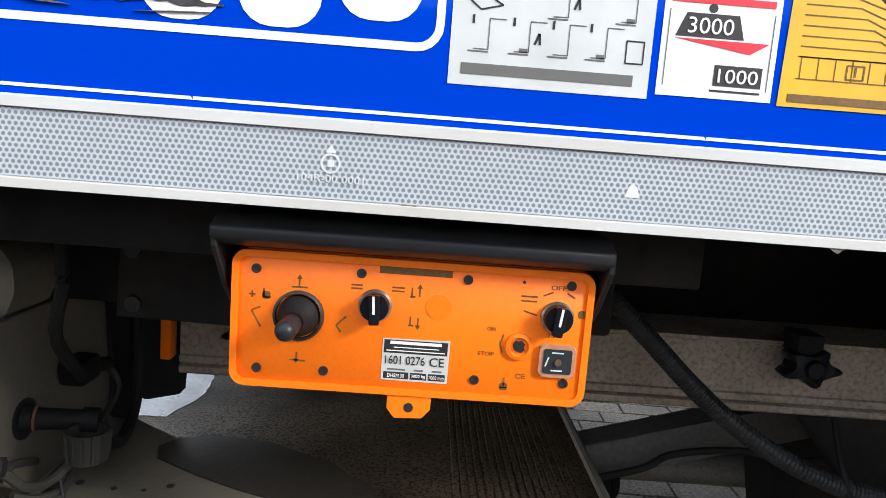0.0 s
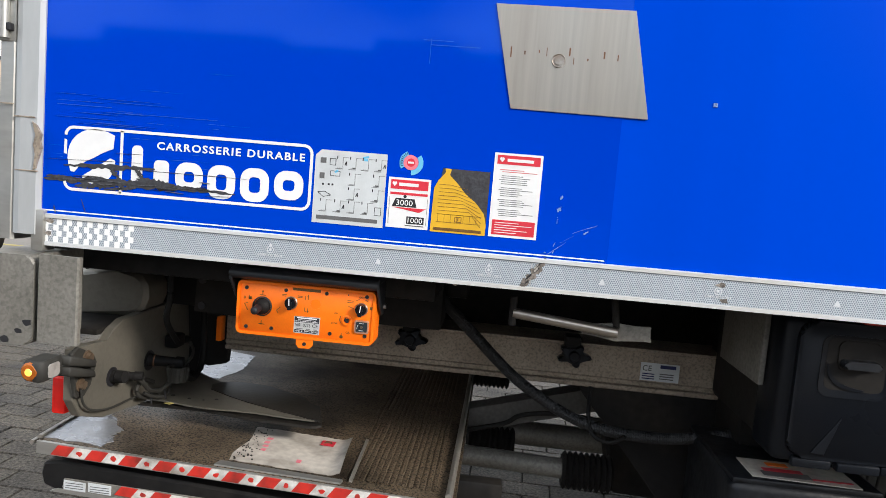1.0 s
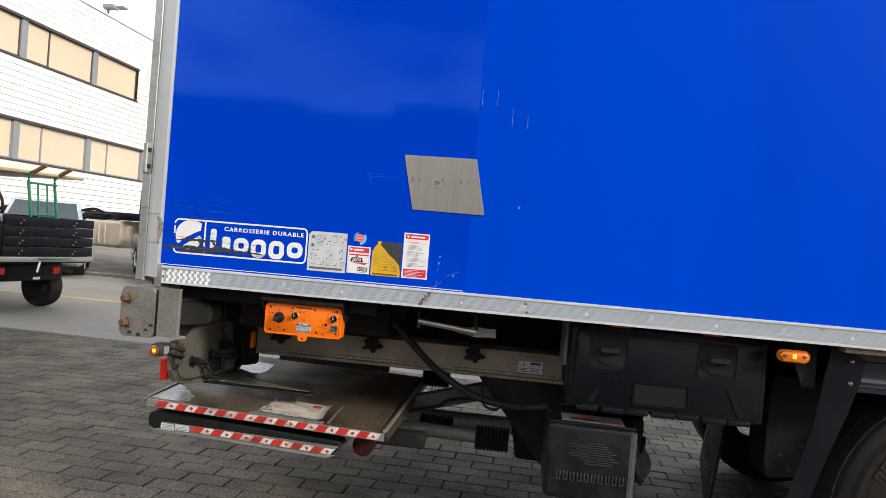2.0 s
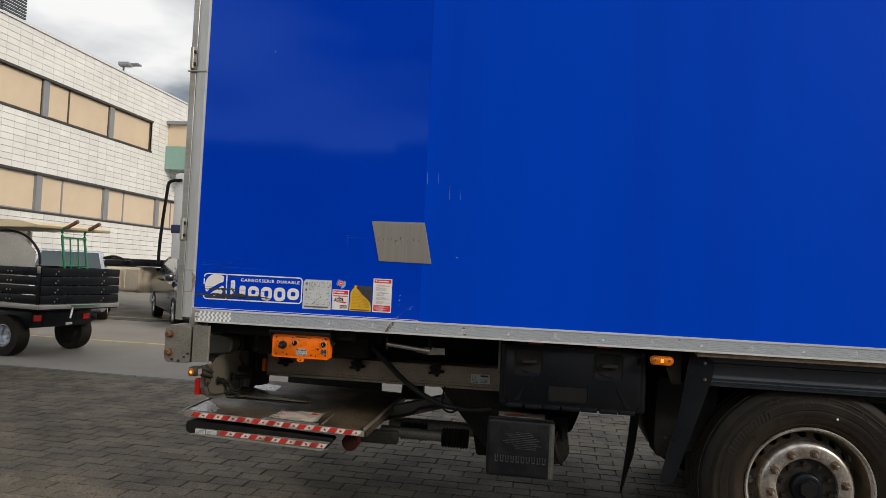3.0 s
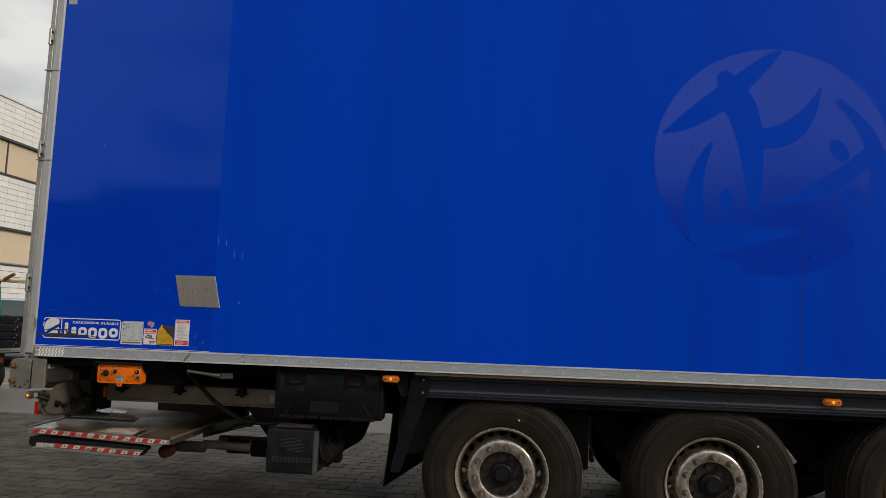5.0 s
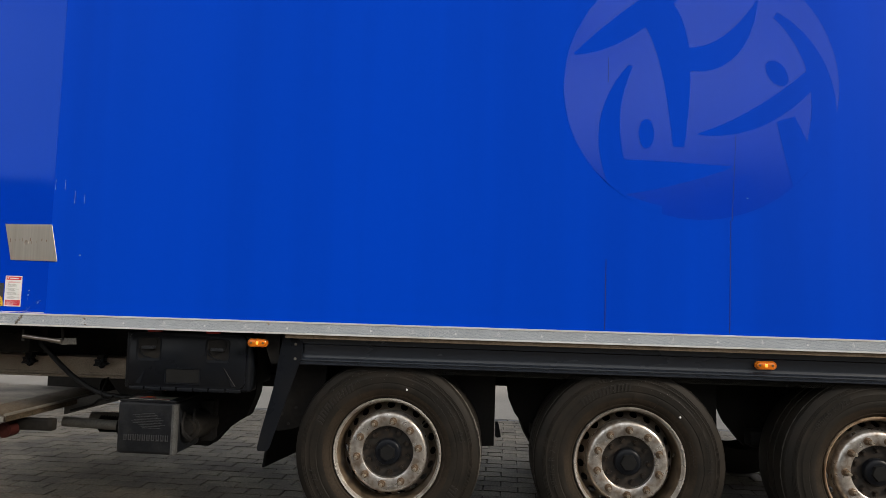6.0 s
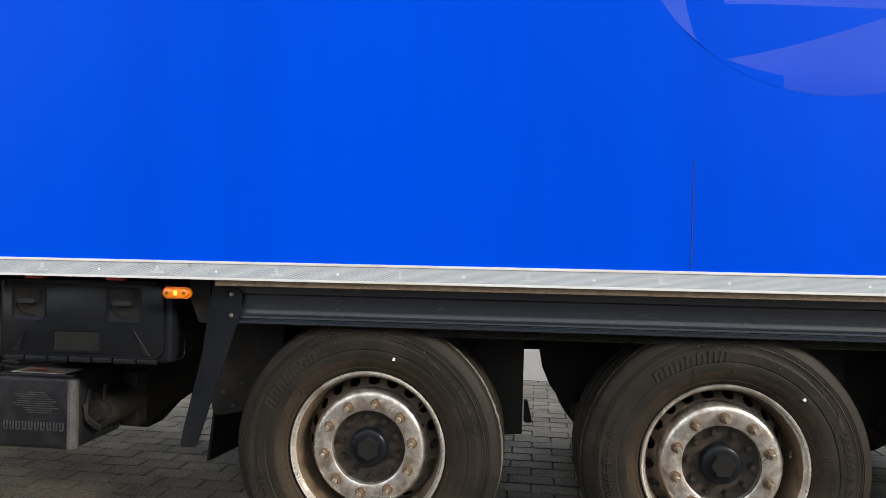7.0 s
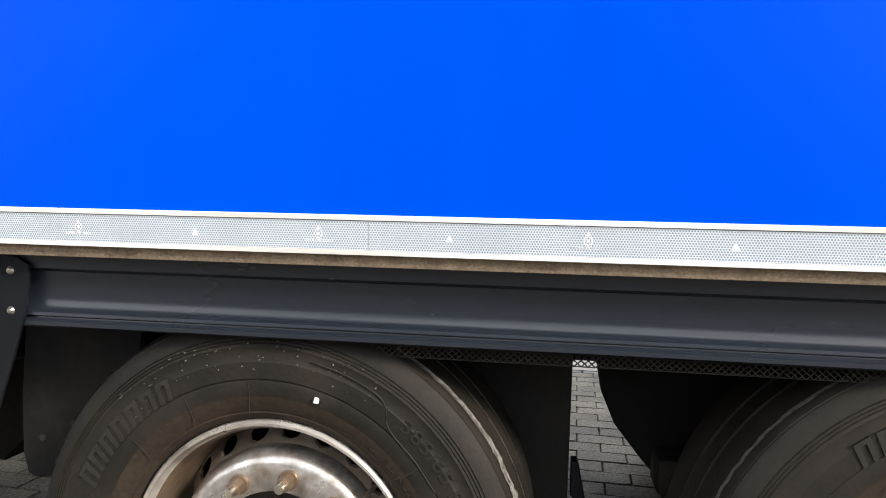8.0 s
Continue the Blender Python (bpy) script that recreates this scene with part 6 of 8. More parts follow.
prism(bm, pts, pz(0.63) + 0.0058, pz(0.63) + 0.0068, "z")
part("print_patch", bm, M_RUSTB, paper, smooth=None)
for k in range(60):
    x, y = 0.433 + abs(random.gauss(0, 0.022)), random.uniform(0.67, 0.885)
    r = random.uniform(0.0008, 0.003)
    bm = B()
    prism(bm, [(x + r * random.uniform(0.6, 1.2) * math.cos(t), y + r * random.uniform(0.6, 1.2) * math.sin(t)) for t in (q * 1.05 for q in range(6))], pz(x) + 0.002, pz(x) + 0.0052, "z")
    part("dirt_speck", bm, M_OILSHADE, paper, smooth=None)
# lift beam with groove, label and clamps
bm = B()
prism(bm, [(1.10, 0.786), (1.095, 0.79), (1.095, 0.80), (1.105, 0.803), (1.095, 0.807), (1.095, 0.818), (1.10, 0.82), (1.10, 0.906), (1.09, 0.91), (1.09, 0.916), (1.24, 0.916), (1.24, 0.786)], 0.235, 1.76, "x")
beam = part("lift_beam", bm, M_BEAM, lift, "dusty aluminium lift beam", smooth=None)
bm = B()
box(bm, 1.475, 1.585, 1.0985, 1.10, 0.823, 0.876)
part("type_label", bm, M_GREYSTK, beam, "silver type label", smooth=None)
words("CE", lift, M_INK, 1.48, 0.852, 1.0983, 0.016, 0.026)
bar(lift, 1.53, 1.575, 0.862, 0.872, M_NAVY, "brand_bar", y=1.0985)
for z in (0.828, 0.835, 0.842):
    bar(lift, 1.48, 1.515, z, z + 0.003, M_NAVY, y=1.0985)
    bar(lift, 1.53, 1.57, z + 0.002, z + 0.005, M_INKGREY, y=1.0985)
def star_knob(x):
    """A lobed hand knob on its threaded stem, under the beam's upper lip."""
    bm = B()
    box(bm, x - 0.022, x + 0.022, 1.045, 1.10, 0.905, 0.94, 0.005)
    rod(bm, (x, 1.062, 0.93), (x + 0.004, 1.058, 0.89), 0.012, seg=12)
    k = part("clamp", bm, M_RUBBER, lift, "black clamp with a lobed hand knob")
    bm = B()
    pts = []
    for q in range(40):
        t = 2 * math.pi * q / 40
        r = 0.034 + 0.012 * math.cos(5 * t + 0.6)
        pts.append((x + 0.004 + 1.12 * r * math.cos(t), 0.886 + 0.75 * r * math.sin(t)))
    prism(bm, pts, 1.035, 1.075, bevel=0.004)
    part("hand_knob", bm, M_BLACK, k, smooth=50)
    bm = B()
    rod(bm, (x + 0.004, 1.036, 0.886), (x + 0.004, 1.028, 0.886), 0.017, 0.013, 16)
    part("knob_boss", bm, M_BLACK, k)
for x in (0.80, 1.27, 0.36):
    star_knob(x)
# lifting arms, rams, bellows
for x0, y, z0, x1, z1, r in ((0.92, 1.28, 0.47, 1.42, 0.455, 0.032), (0.9, 1.65, 0.43, 1.6, 0.43, 0.045)):
    bm = B()
    rod(bm, (x0, y, z0), (x1, y, z1), r, seg=20)
    part("ram", bm, M_GREYPL, lift, "grey hydraulic ram")
def bellows(x0, x1, y, z, r):
    bm = B()
    n = 18
    tube(bm, [(x0 + (x1 - x0) * k / n, y, z) for k in range(n + 1)], r * 0.8, 18, ribs=0.25, straight=True)
    part("bellows", bm, M_RUBBER, lift, "black rubber bellows", smooth=None)
bellows(1.30, 1.46, 1.28, 0.456, 0.062)
bellows(0.98, 1.12, 1.62, 0.66, 0.06)
bellows(0.98, 1.16, 1.62, 0.40, 0.06)
bm = B()
prism(bm, [(0.90, 0.51), (0.90, 0.592), (1.30, 0.704), (1.62, 0.79), (1.62, 0.712), (1.30, 0.625)], 1.30, 1.38, bevel=0.004)
part("lift_arm", bm, M_ARM, lift, "worn grey lifting arm", smooth=None)
bm = B()
prism(bm, [(1.30, 0.785), (1.9, 0.80), (1.9, 0.50), (1.62, 0.40)], 1.10, 1.13, bevel=0.003)
part("gusset", bm, M_CHASSIS, lift, "dark triangular gusset plate", smooth=None)
# corrugated hose and thin line
bm = B()
line = bend([(0.86, 1.0, 1.10), (0.899, 1.0, 1.014), (0.933, 1.0, 0.978), (0.998, 1.0, 0.918), (1.063, 1.0, 0.858), (1.128, 1.0, 0.806), (1.23, 1.0, 0.744), (1.329, 1.0, 0.705), (1.424, 0.995, 0.692), (1.516, 0.99, 0.692), (1.60, 0.98, 0.705), (1.70, 0.96, 0.735)], 28)
tube(bm, line, 0.0152, 14, ribs=0.07, straight=True)
part("corrugated_hose", bm, M_HOSE, lift, "black corrugated hose", smooth=None)
bm = B()
tube(bm, [(0.96, 1.28, 0.545), (1.10, 1.28, 0.585), (1.16, 1.275, 0.622), (1.28, 1.26, 0.645), (1.40, 1.22, 0.65), (1.46, 1.18, 0.69)], 0.008, 8)
part("cable", bm, M_RUBBER, lift, "thin black line")
bm = B()
tube(bm, [(1.33, 1.05, 0.80), (1.325, 1.0, 0.73), (1.34, 0.98, 0.685), (1.385, 0.97, 0.672), (1.42, 0.95, 0.70)], 0.006, 8)
part("cable", bm, M_RUBBER, lift, "thin black loop")

# crank handle hung under the body
crank = thing("crank_handle", "steel landing gear crank hung under the trailer floor", "crank", (1.2, 0.585, 1.03))
bm = B()
rod(bm, (1.075, 0.585, 1.075), (1.30, 0.585, 1.052), 0.0115, seg=16)
part("crank_rod", bm, M_STEEL, crank, "bright worn steel rod")
bm = B()
rod(bm, (1.075, 0.585, 1.048), (1.075, 0.585, 1.11), 0.008, seg=12)
part("crank_end", bm, M_CHASSIS, crank)
bm = B()
prism(bm, [(1.225, 1.062), (1.26, 1.066), (1.30, 1.072), (1.335, 1.066), (1.375, 1.07), (1.372, 1.055), (1.378, 1.035), (1.34, 1.037), (1.30, 1.03), (1.26, 1.04), (1.222, 1.04), (1.235, 1.05)], 0.598, 0.606, bevel=0.002)
part("crank_bracket", bm, M_GREYPL, crank, "grey steel bracket", smooth=None)
bm = B()
rod(bm, (1.30, 0.60, 1.06), (1.29, 0.60, 1.135), 0.008, seg=10)
part("hanger", bm, M_CHASSIS, crank)

# ---- control box ----
cbox = thing("control_box", "orange tail lift control box under a dark hood", "control box", (0.627, 0.58, 0.97))
YP = 0.548
bm = B()
prism(bm, rounded(0.473, 0.781, 0.977, 1.097, 0.013, 6), 0.60, YP + 0.004, bevel=0.003)
part("housing", bm, M_ORANGE, cbox, "orange painted housing", smooth=50)
bm = B()
prism(bm, rounded(0.477, 0.777, 0.981, 1.093, 0.012, 6), YP + 0.006, YP, bevel=0.002)
panel = part("front_panel", bm, M_ORANGE, cbox, "orange control panel with worn black print", smooth=50)
bm = B()
o, i = frame_pts(0.474, 0.780, 0.978, 1.096, 0.013, 0.006)
for k in range(len(o)):
    j = (k + 1) % len(o)
    prism(bm, [o[k], o[j], i[j], i[k]], YP + 0.004, YP - 0.002)
part("raised_rim", bm, M_ORANGE, cbox, smooth=None)
bm = B()
prism(bm, [(0.610, 0.981), (0.648, 0.981), (0.648, 0.966), (0.641, 0.9575), (0.617, 0.9565), (0.610, 0.965)], YP + 0.003, YP, bevel=0.0008)
tab = part("lock_tab", bm, M_ORANGE, cbox, "orange tab with a hole", smooth=None)
bm = B()
rod(bm, (0.629, YP + 0.001, 0.967), (0.629, YP - 0.0006, 0.967), 0.0042, seg=16)
part("tab_hole", bm, M_INK, tab)
for x, z in ((0.494, 1.080), (0.582, 1.082), (0.672, 1.083), (0.760, 1.084), (0.497, 0.994), (0.554, 0.995), (0.684, 0.996), (0.761, 0.998)):
    bm = B()
    lathe(bm, [(0.0, YP - 0.0003), (0.0026, YP - 0.0004), (0.0027, YP - 0.0014), (0.004, YP - 0.0014), (0.0042, YP)], (x, z), 16)
    part("screw", bm, M_INK, panel)
bm = B()
rod(bm, (0.7195, YP, 1.0845), (0.7195, YP - 0.0006, 1.0845), 0.0014, seg=10)
part("screw", bm, M_INK, panel)
# hood
bm = B()
prism(bm, [(0.52, 1.118), (0.52, 1.108), (0.535, 1.100), (0.61, 1.104), (0.61, 1.128), (0.54, 1.126)], 0.462, 0.788, "x", bevel=0.002)
part("hood_top", bm, M_HOOD, cbox, "dark grey hood", smooth=40)
for x0, x1 in ((0.462, 0.467), (0.784, 0.789)):
    bm = B()
    prism(bm, [(0.525, 1.118), (0.525, 1.10), (0.56, 1.06), (0.585, 1.04), (0.61, 1.04), (0.61, 1.12)], x0, x1, "x", bevel=0.001)
    part("hood_cheek", bm, M_HOOD, cbox, "dark grey side cheek", smooth=None)
bm = B()
rod(bm, (0.789, 0.60, 1.058), (0.795, 0.60, 1.058), 0.006, seg=14)
part("hood_screw", bm, M_STEEL, cbox)
# joystick
jx, jz = 0.531, 1.042
bm = B()
lathe(bm, [(0.0216, YP), (0.0216, YP - 0.003), (0.0195, YP - 0.004), (0.0185, YP + 0.001), (0.0, YP + 0.001)], (jx, jz), 36)
joy = part("joystick", bm, M_INK, cbox, "black rubber joystick")
bm = B()
prof = [(0.018, 0.0), (0.0165, 0.003), (0.0172, 0.005), (0.0150, 0.008), (0.0157, 0.010), (0.0130, 0.013), (0.0136, 0.015), (0.0100, 0.019), (0.0085, 0.026)]
lathe(bm, [(r, YP - d) for r, d in prof], (jx, jz), 32)
part("boot", bm, M_RUBBER, joy, "ribbed rubber boot")
bm = B()
rod(bm, (jx, YP - 0.020, jz), (jx - 0.003, YP - 0.038, jz - 0.0035), 0.0082, 0.0085, 20)
bmesh.ops.create_uvsphere(bm, u_segments=18, v_segments=10, radius=0.0088, matrix=Matrix.Translation((jx - 0.003, YP - 0.038, jz - 0.0035)))
part("grip", bm, M_HOOD, joy, "rounded black grip")
def knob(x, z, tilt):
    bm = B()
    lathe(bm, [(0.0142, YP), (0.0142, YP - 0.003), (0.0128, YP - 0.0045), (0.0122, YP - 0.0045)], (x, z), 36)
    kn = part("selector_knob", bm, M_STEEL, cbox, "black rotary selector in a chrome ring")
    bm = B()
    lathe(bm, [(0.0125, YP - 0.002), (0.0118, YP - 0.011), (0.0, YP - 0.0115)], (x, z), 32)
    part("knob_body", bm, M_BLACK, kn, "black plastic knob")
    c, s = math.cos(tilt), math.sin(tilt)
    def rot(a, b):
        return (x + a * c - b * s, z + a * s + b * c)
    bm = B()
    prism(bm, [rot(*p) for p in ((-0.0042, -0.0135), (0.0042, -0.0135), (0.0052, 0.0115), (-0.0052, 0.0115))], YP - 0.0105, YP - 0.0175, bevel=0.001)
    part("knob_handle", bm, M_BLACK, kn, smooth=None)
    bm = B()
    prism(bm, [rot(*p) for p in ((-0.001, -0.004), (0.001, -0.004), (0.001, 0.011), (-0.001, 0.011))], YP - 0.0173, YP - 0.0180)
    part("knob_pointer", bm, M_WHITE, kn, "white pointer line", smooth=None)
knob(0.595, 1.0555, 0.06)
knob(0.750, 1.0560, -0.12)
# key switch and indicator window
bm = B()
lathe(bm, [(0.0118, YP), (0.0116, YP - 0.003), (0.0085, YP - 0.004), (0.0075, YP - 0.0015), (0.0, YP - 0.001)], (0.7195, 1.0285), 28)
key = part("key_switch", bm, M_ORANGE, cbox, "orange key switch with broken core")
bm = B()
prism(bm, [(0.7195 + 0.0062 * random.uniform(0.6, 1.05) * math.cos(t), 1.0285 + 0.0062 * random.uniform(0.6, 1.05) * math.sin(t)) for t in (k * 0.524 for k in range(12))], YP - 0.0012, YP - 0.003)
part("key_hole", bm, M_INK, key, smooth=None)
bm = B()
prism(bm, rounded(0.7375, 0.769, 1.004, 1.0325, 0.004), YP, YP - 0.004, bevel=0.001)
win = part("meter_window", bm, M_METER, cbox, "clear-fronted counter window", smooth=None)
bm = B()
prism(bm, rounded(0.741, 0.7655, 1.0075, 1.029, 0.002), YP - 0.0041, YP - 0.0048)
part("meter_face", bm, M_METERF, win, smooth=None)
bm = B()
rod(bm, (0.7535, YP - 0.0048, 1.018), (0.7535, YP - 0.007, 1.018), 0.003, seg=14)
part("meter_hub", bm, M_NUT, win)
for a, b in (((0.748, 1.026), (0.758, 1.026)), ((0.748, 1.0105), (0.758, 1.0105)), ((0.743, 1.014), (0.7455, 1.022))):
    stroke(win, [a, b], 0.0006, M_GREYSTK, y=YP - 0.0048)
# type label
bm = B()
prism(bm, [(0.6035, 0.991), (0.6605, 0.9905), (0.661, 1.0285), (0.6035, 1.0275)], YP, YP - 0.0006)
part("type_label", bm, M_LABELW, panel, "white and black type label with serial number", smooth=None)
YL = YP - 0.0006
def lbar(x0, x1, z0, z1, m, y=YL):
    bm = B()
    box(bm, x0, x1, y - 0.0002, y, z0, z1)
    part("label_print", bm, m, panel, smooth=None)
lbar(0.6048, 0.6592, 1.0152, 1.0268, M_INK)
lbar(0.610, 0.654, 1.0232, 1.0258, M_WHITE, YL - 0.0002)
lbar(0.613, 0.652, 1.0200, 1.0208, M_WHITE, YL - 0.0002)
lbar(0.607, 0.657, 1.0170, 1.0178, M_WHITE, YL - 0.0002)
words("1601 0276", panel, M_INK, 0.6065, 1.0055, YL, 0.0075, 0.034)
words("CE", panel, M_INK, 0.6445, 1.0053, YL, 0.0078, 0.0125)
for x0, x1 in ((0.6055, 0.627), (0.6285, 0.6425), (0.644, 0.6585)):
    lbar(x0, x1, 0.9925, 0.9985, M_INK)
    lbar(x0 + 0.003, x1 - 0.003, 1.000, 1.0015, M_INKGREY)
words("DHSM.30", panel, M_WHITE, 0.609, 0.9938, YL - 0.0002, 0.0033, 0.0145)
words("3000 kg", panel, M_WHITE, 0.6295, 0.9938, YL - 0.0002, 0.0034, 0.012)
words("1000 mm", panel, M_WHITE, 0.645, 0.9938, YL - 0.0002, 0.0034, 0.0125)
# printed signs
def ink(pts, w=0.0007):
    stroke(panel, pts, w, M_INKGOLD, "panel_print", y=YP)
lbar(0.597, 0.6585, 1.0835, 1.0895, M_INKGOLD, YP)
for pts in (((0.5305, 1.0665), (0.5305, 1.0745)), ((0.524, 1.0665), (0.5375, 1.0665)),
            ((0.5305, 1.010), (0.5305, 1.003)), ((0.5245, 1.003), (0.538, 1.0025)),
            ((0.4885, 1.058), (0.494, 1.058)), ((0.49125, 1.055), (0.49125, 1.061)),
            ((0.491, 1.044), (0.499, 1.030)), ((0.491, 1.044), (0.4985, 1.0475)), ((0.567, 1.030), (0.563, 1.036), (0.571, 1.044)),
            ((0.574, 1.069), (0.5835, 1.069)), ((0.574, 1.072), (0.5835, 1.072)), ((0.6085, 1.069), (0.619, 1.069)), ((0.6085, 1.072), (0.619, 1.072)),
            ((0.6255, 1.065), (0.6255, 1.073)), ((0.624, 1.065), (0.6285, 1.065)), ((0.632, 1.065), (0.632, 1.0735)),
            ((0.6255, 1.040), (0.6255, 1.048)), ((0.624, 1.040), (0.6285, 1.040)), ((0.632, 1.047), (0.632, 1.0395)),
            ((0.706, 1.022), (0.7035, 1.029), (0.706, 1.038)), ((0.737, 1.074), (0.745, 1.0775)), ((0.757, 1.0775), (0.764, 1.0735)),
            ((0.718, 1.0685), (0.732, 1.0685)), ((0.718, 1.0725), (0.732, 1.0725)), ((0.721, 1.060), (0.733, 1.0565)),
            ((0.501, 1.056), (0.501, 1.0635)), ((0.501, 1.056), (0.507, 1.056)), ((0.7095, 1.0), (0.7095, 0.9925)), ((0.7065, 0.991), (0.712, 0.991))):
    ink(pts)
for tip, d in (((0.5305, 1.0775), 1), ((0.5305, 1.0), -1), ((0.632, 1.0765), 1), ((0.632, 1.0365), -1)):
    decal("panel_print", panel, M_INKGOLD, [tip, (tip[0] - 0.0024, tip[1] - 0.004 * d), (tip[0] + 0.0024, tip[1] - 0.004 * d)], YP, 0.0004)
for cx, cz in ((0.503, 1.0585), (0.7715, 1.0605), (0.7095, 0.9925)):
    decal("panel_print", panel, M_INKGOLD, rounded(cx - 0.0035, cx + 0.0035, cz - 0.004, cz + 0.0025, 0.002), YP, 0.0004)
words("OFF", panel, M_INKGOLD, 0.743, 1.0795, YP, 0.004, 0.0125)
words("ON", panel, M_INKGOLD, 0.6915, 1.0405, YP, 0.0034, 0.0072)
words("STOP", panel, M_INKGOLD, 0.685, 1.0185, YP, 0.0034, 0.014)
words("15", panel, M_INKGOLD, 0.7445, 1.0378, YP, 0.0034, 0.0055)
words("CE", panel, M_INKGOLD, 0.719, 1.0, YP, 0.0042, 0.0085)
bm = B()
lathe(bm, [(0.0112, YP), (0.0110, YP - 0.0006), (0.0, YP - 0.0006)], (0.649, 1.0575), 28)
part("blank_cover", bm, M_ORANGE, panel)
# bracket that carries the box
box_part("box_bracket", cbox, M_CHASSIS, 0.49, 0.77, 0.60, 0.66, 1.0, 1.13, 0.004)

# ---- tool box ----
tbox = thing("tool_box", "black plastic tool box with two latches", "tool box", (2.03, 0.8, 0.8))
bm = B()
box(bm, 1.66, 2.385, 0.612, 0.74, 0.80, 1.125, 0.02, 3)
part("box_body", bm, M_BLACK, tbox, "black plastic body")
box_part("box_back", tbox, M_CHASSIS, 1.67, 2.36, 0.735, 1.08, 0.81, 1.12, 0.02)
bm = B()
prism(bm, rounded(1.685, 2.36, 0.818, 1.118, 0.035), 0.62, 0.598, bevel=0.008)
lid = part("lid", bm, M_BLACK, tbox, "black moulded lid", smooth=50)
for cx in (1.805, 2.20):
    o = rounded(cx - 0.074, cx + 0.068, 0.958, 1.092, 0.022)
    i = rounded(cx - 0.062, cx + 0.060, 0.974, 1.086, 0.016)
    bm = B()
    rows = [[bm.verts.new((p[0], y, p[1])) for p in line] for line, y in ((o, 0.598), (o, 0.5955), (i, 0.5978))]
    for a in range(2):
        for k in range(len(o)):
            q = (k + 1) % len(o)
            bm.faces.new((rows[a][k], rows[a][q], rows[a + 1][q], rows[a + 1][k]))
    bmesh.ops.recalc_face_normals(bm, faces=bm.faces)
    part("latch_frame", bm, M_BLACK, lid, "rounded pocket rim", smooth=40)
    bm = B()
    prism(bm, i, 0.5985, 0.5974)
    part("latch_pocket", bm, M_CHASSIS, lid, smooth=None)
    bm = B()
    prism(bm, rounded(cx - 0.040, cx + 0.044, 1.018, 1.082, 0.012), 0.598, 0.594, bevel=0.002)
    part("latch_base", bm, M_CHASSIS, lid, smooth=None)
    bm = B()
    prism(bm, rounded(cx - 0.036, cx + 0.040, 1.026, 1.043, 0.007), 0.596, 0.572, bevel=0.003)
    part("latch", bm, M_HOOD, lid, "dark grey turn latch", smooth=50)
    bm = B()
    prism(bm, blade((cx - 0.058, 1.03), (cx - 0.056, 0.978), (cx + 0.02, 0.977), 0.002, 0.007, 0.002), 0.5972, 0.5945)
    part("pocket_lip", bm, M_BLACK, lid, "worn pocket lip", smooth=None)
bm = B()
strip(bm, *frame_pts(1.903, 2.107, 0.836, 0.925, 0.004, 0.005), 0.599, 0.592)
part("label_frame", bm, M_BLACK, lid, smooth=None)
bm = B()
prism(bm, rounded(1.91, 2.10, 0.843, 0.917, 0.002), 0.5985, 0.5965)
part("label_field", bm, M_LABELF, lid, "dull grey blank label field", smooth=None)
for a, b, c in (((1.735, 0.832), (1.79, 0.915), (1.762, 0.830)), ((2.31, 0.830), (2.235, 0.935), (2.285, 0.828))):
    bm = B()
    prism(bm, [a, b, c], 0.599, 0.5945, bevel=0.001)
    part("moulded_ridge", bm, M_BLACK, lid, "raised moulded ridge", smooth=None)
for k in range(7):
    x = 1.70 + 0.092 * k
    bm = B()
    box(bm, x, x + (0.088 if k % 2 else 0.082), 0.591 if k % 2 else 0.597, 0.615, 0.797, 0.817, 0.004)
    part("hinge_lug", bm, M_BLACK, tbox)
for x in (1.80, 2.135):
    bm = B()
    box(bm, x, x + 0.075, 0.575, 0.60, 1.122, 1.133, 0.002)
    part("red_catch", bm, M_REDSIDE, tbox, "small red catch")
box_part("side_hanger", tbox, M_GREYPL, 1.645, 1.658, 0.69, 0.96, 0.945, 1.13, 0.002, "dusty metal hanger")

# ---- pump box ----
pbox = thing("pump_box", "dark grey lift pump box with raised lettering bar", "pump box", (1.78, 0.85, 0.42))
bm = B()
box(bm, 1.606, 1.95, 0.668, 1.02, 0.425, 0.722, 0.022, 4)
pb = part("box_body", bm, M_PUMP, pbox, "scuffed dark grey plastic box")
bm = B()
box(bm, 1.612, 1.944, 0.675, 1.03, 0.716, 0.730, 0.005)
part("lid", bm, M_PUMP, pbox, "dark grey lid")
bm = B()
prism(bm, [(1.66, 0.69), (1.90, 0.68), (1.90, 0.80), (1.66, 0.80)], 0.7302, 0.7322, "z")
pl = part("lid_label", bm, M_PAPER, pbox, "dirty white lid label", smooth=None)
for x0, x1, y0, y1, m_ in ((1.70, 1.79, 0.728, 0.748, M_RED), (1.80, 1.89, 0.70, 0.708, M_RED), (1.72, 1.77, 0.764, 0.784, M_ORANGE)):
    bm = B()
    box(bm, x0, x1, y0, y1, 0.7321, 0.7332)
    part("print_bar", bm, m_, pl, smooth=None)
bm = B()
prism(bm, [(1.69, 0.70), (1.80, 0.70), (1.80, 0.73), (1.69, 0.73)], 0.7322, 0.7328, "z")
part("brand_bar", bm, M_INKGREY, pl, smooth=None)
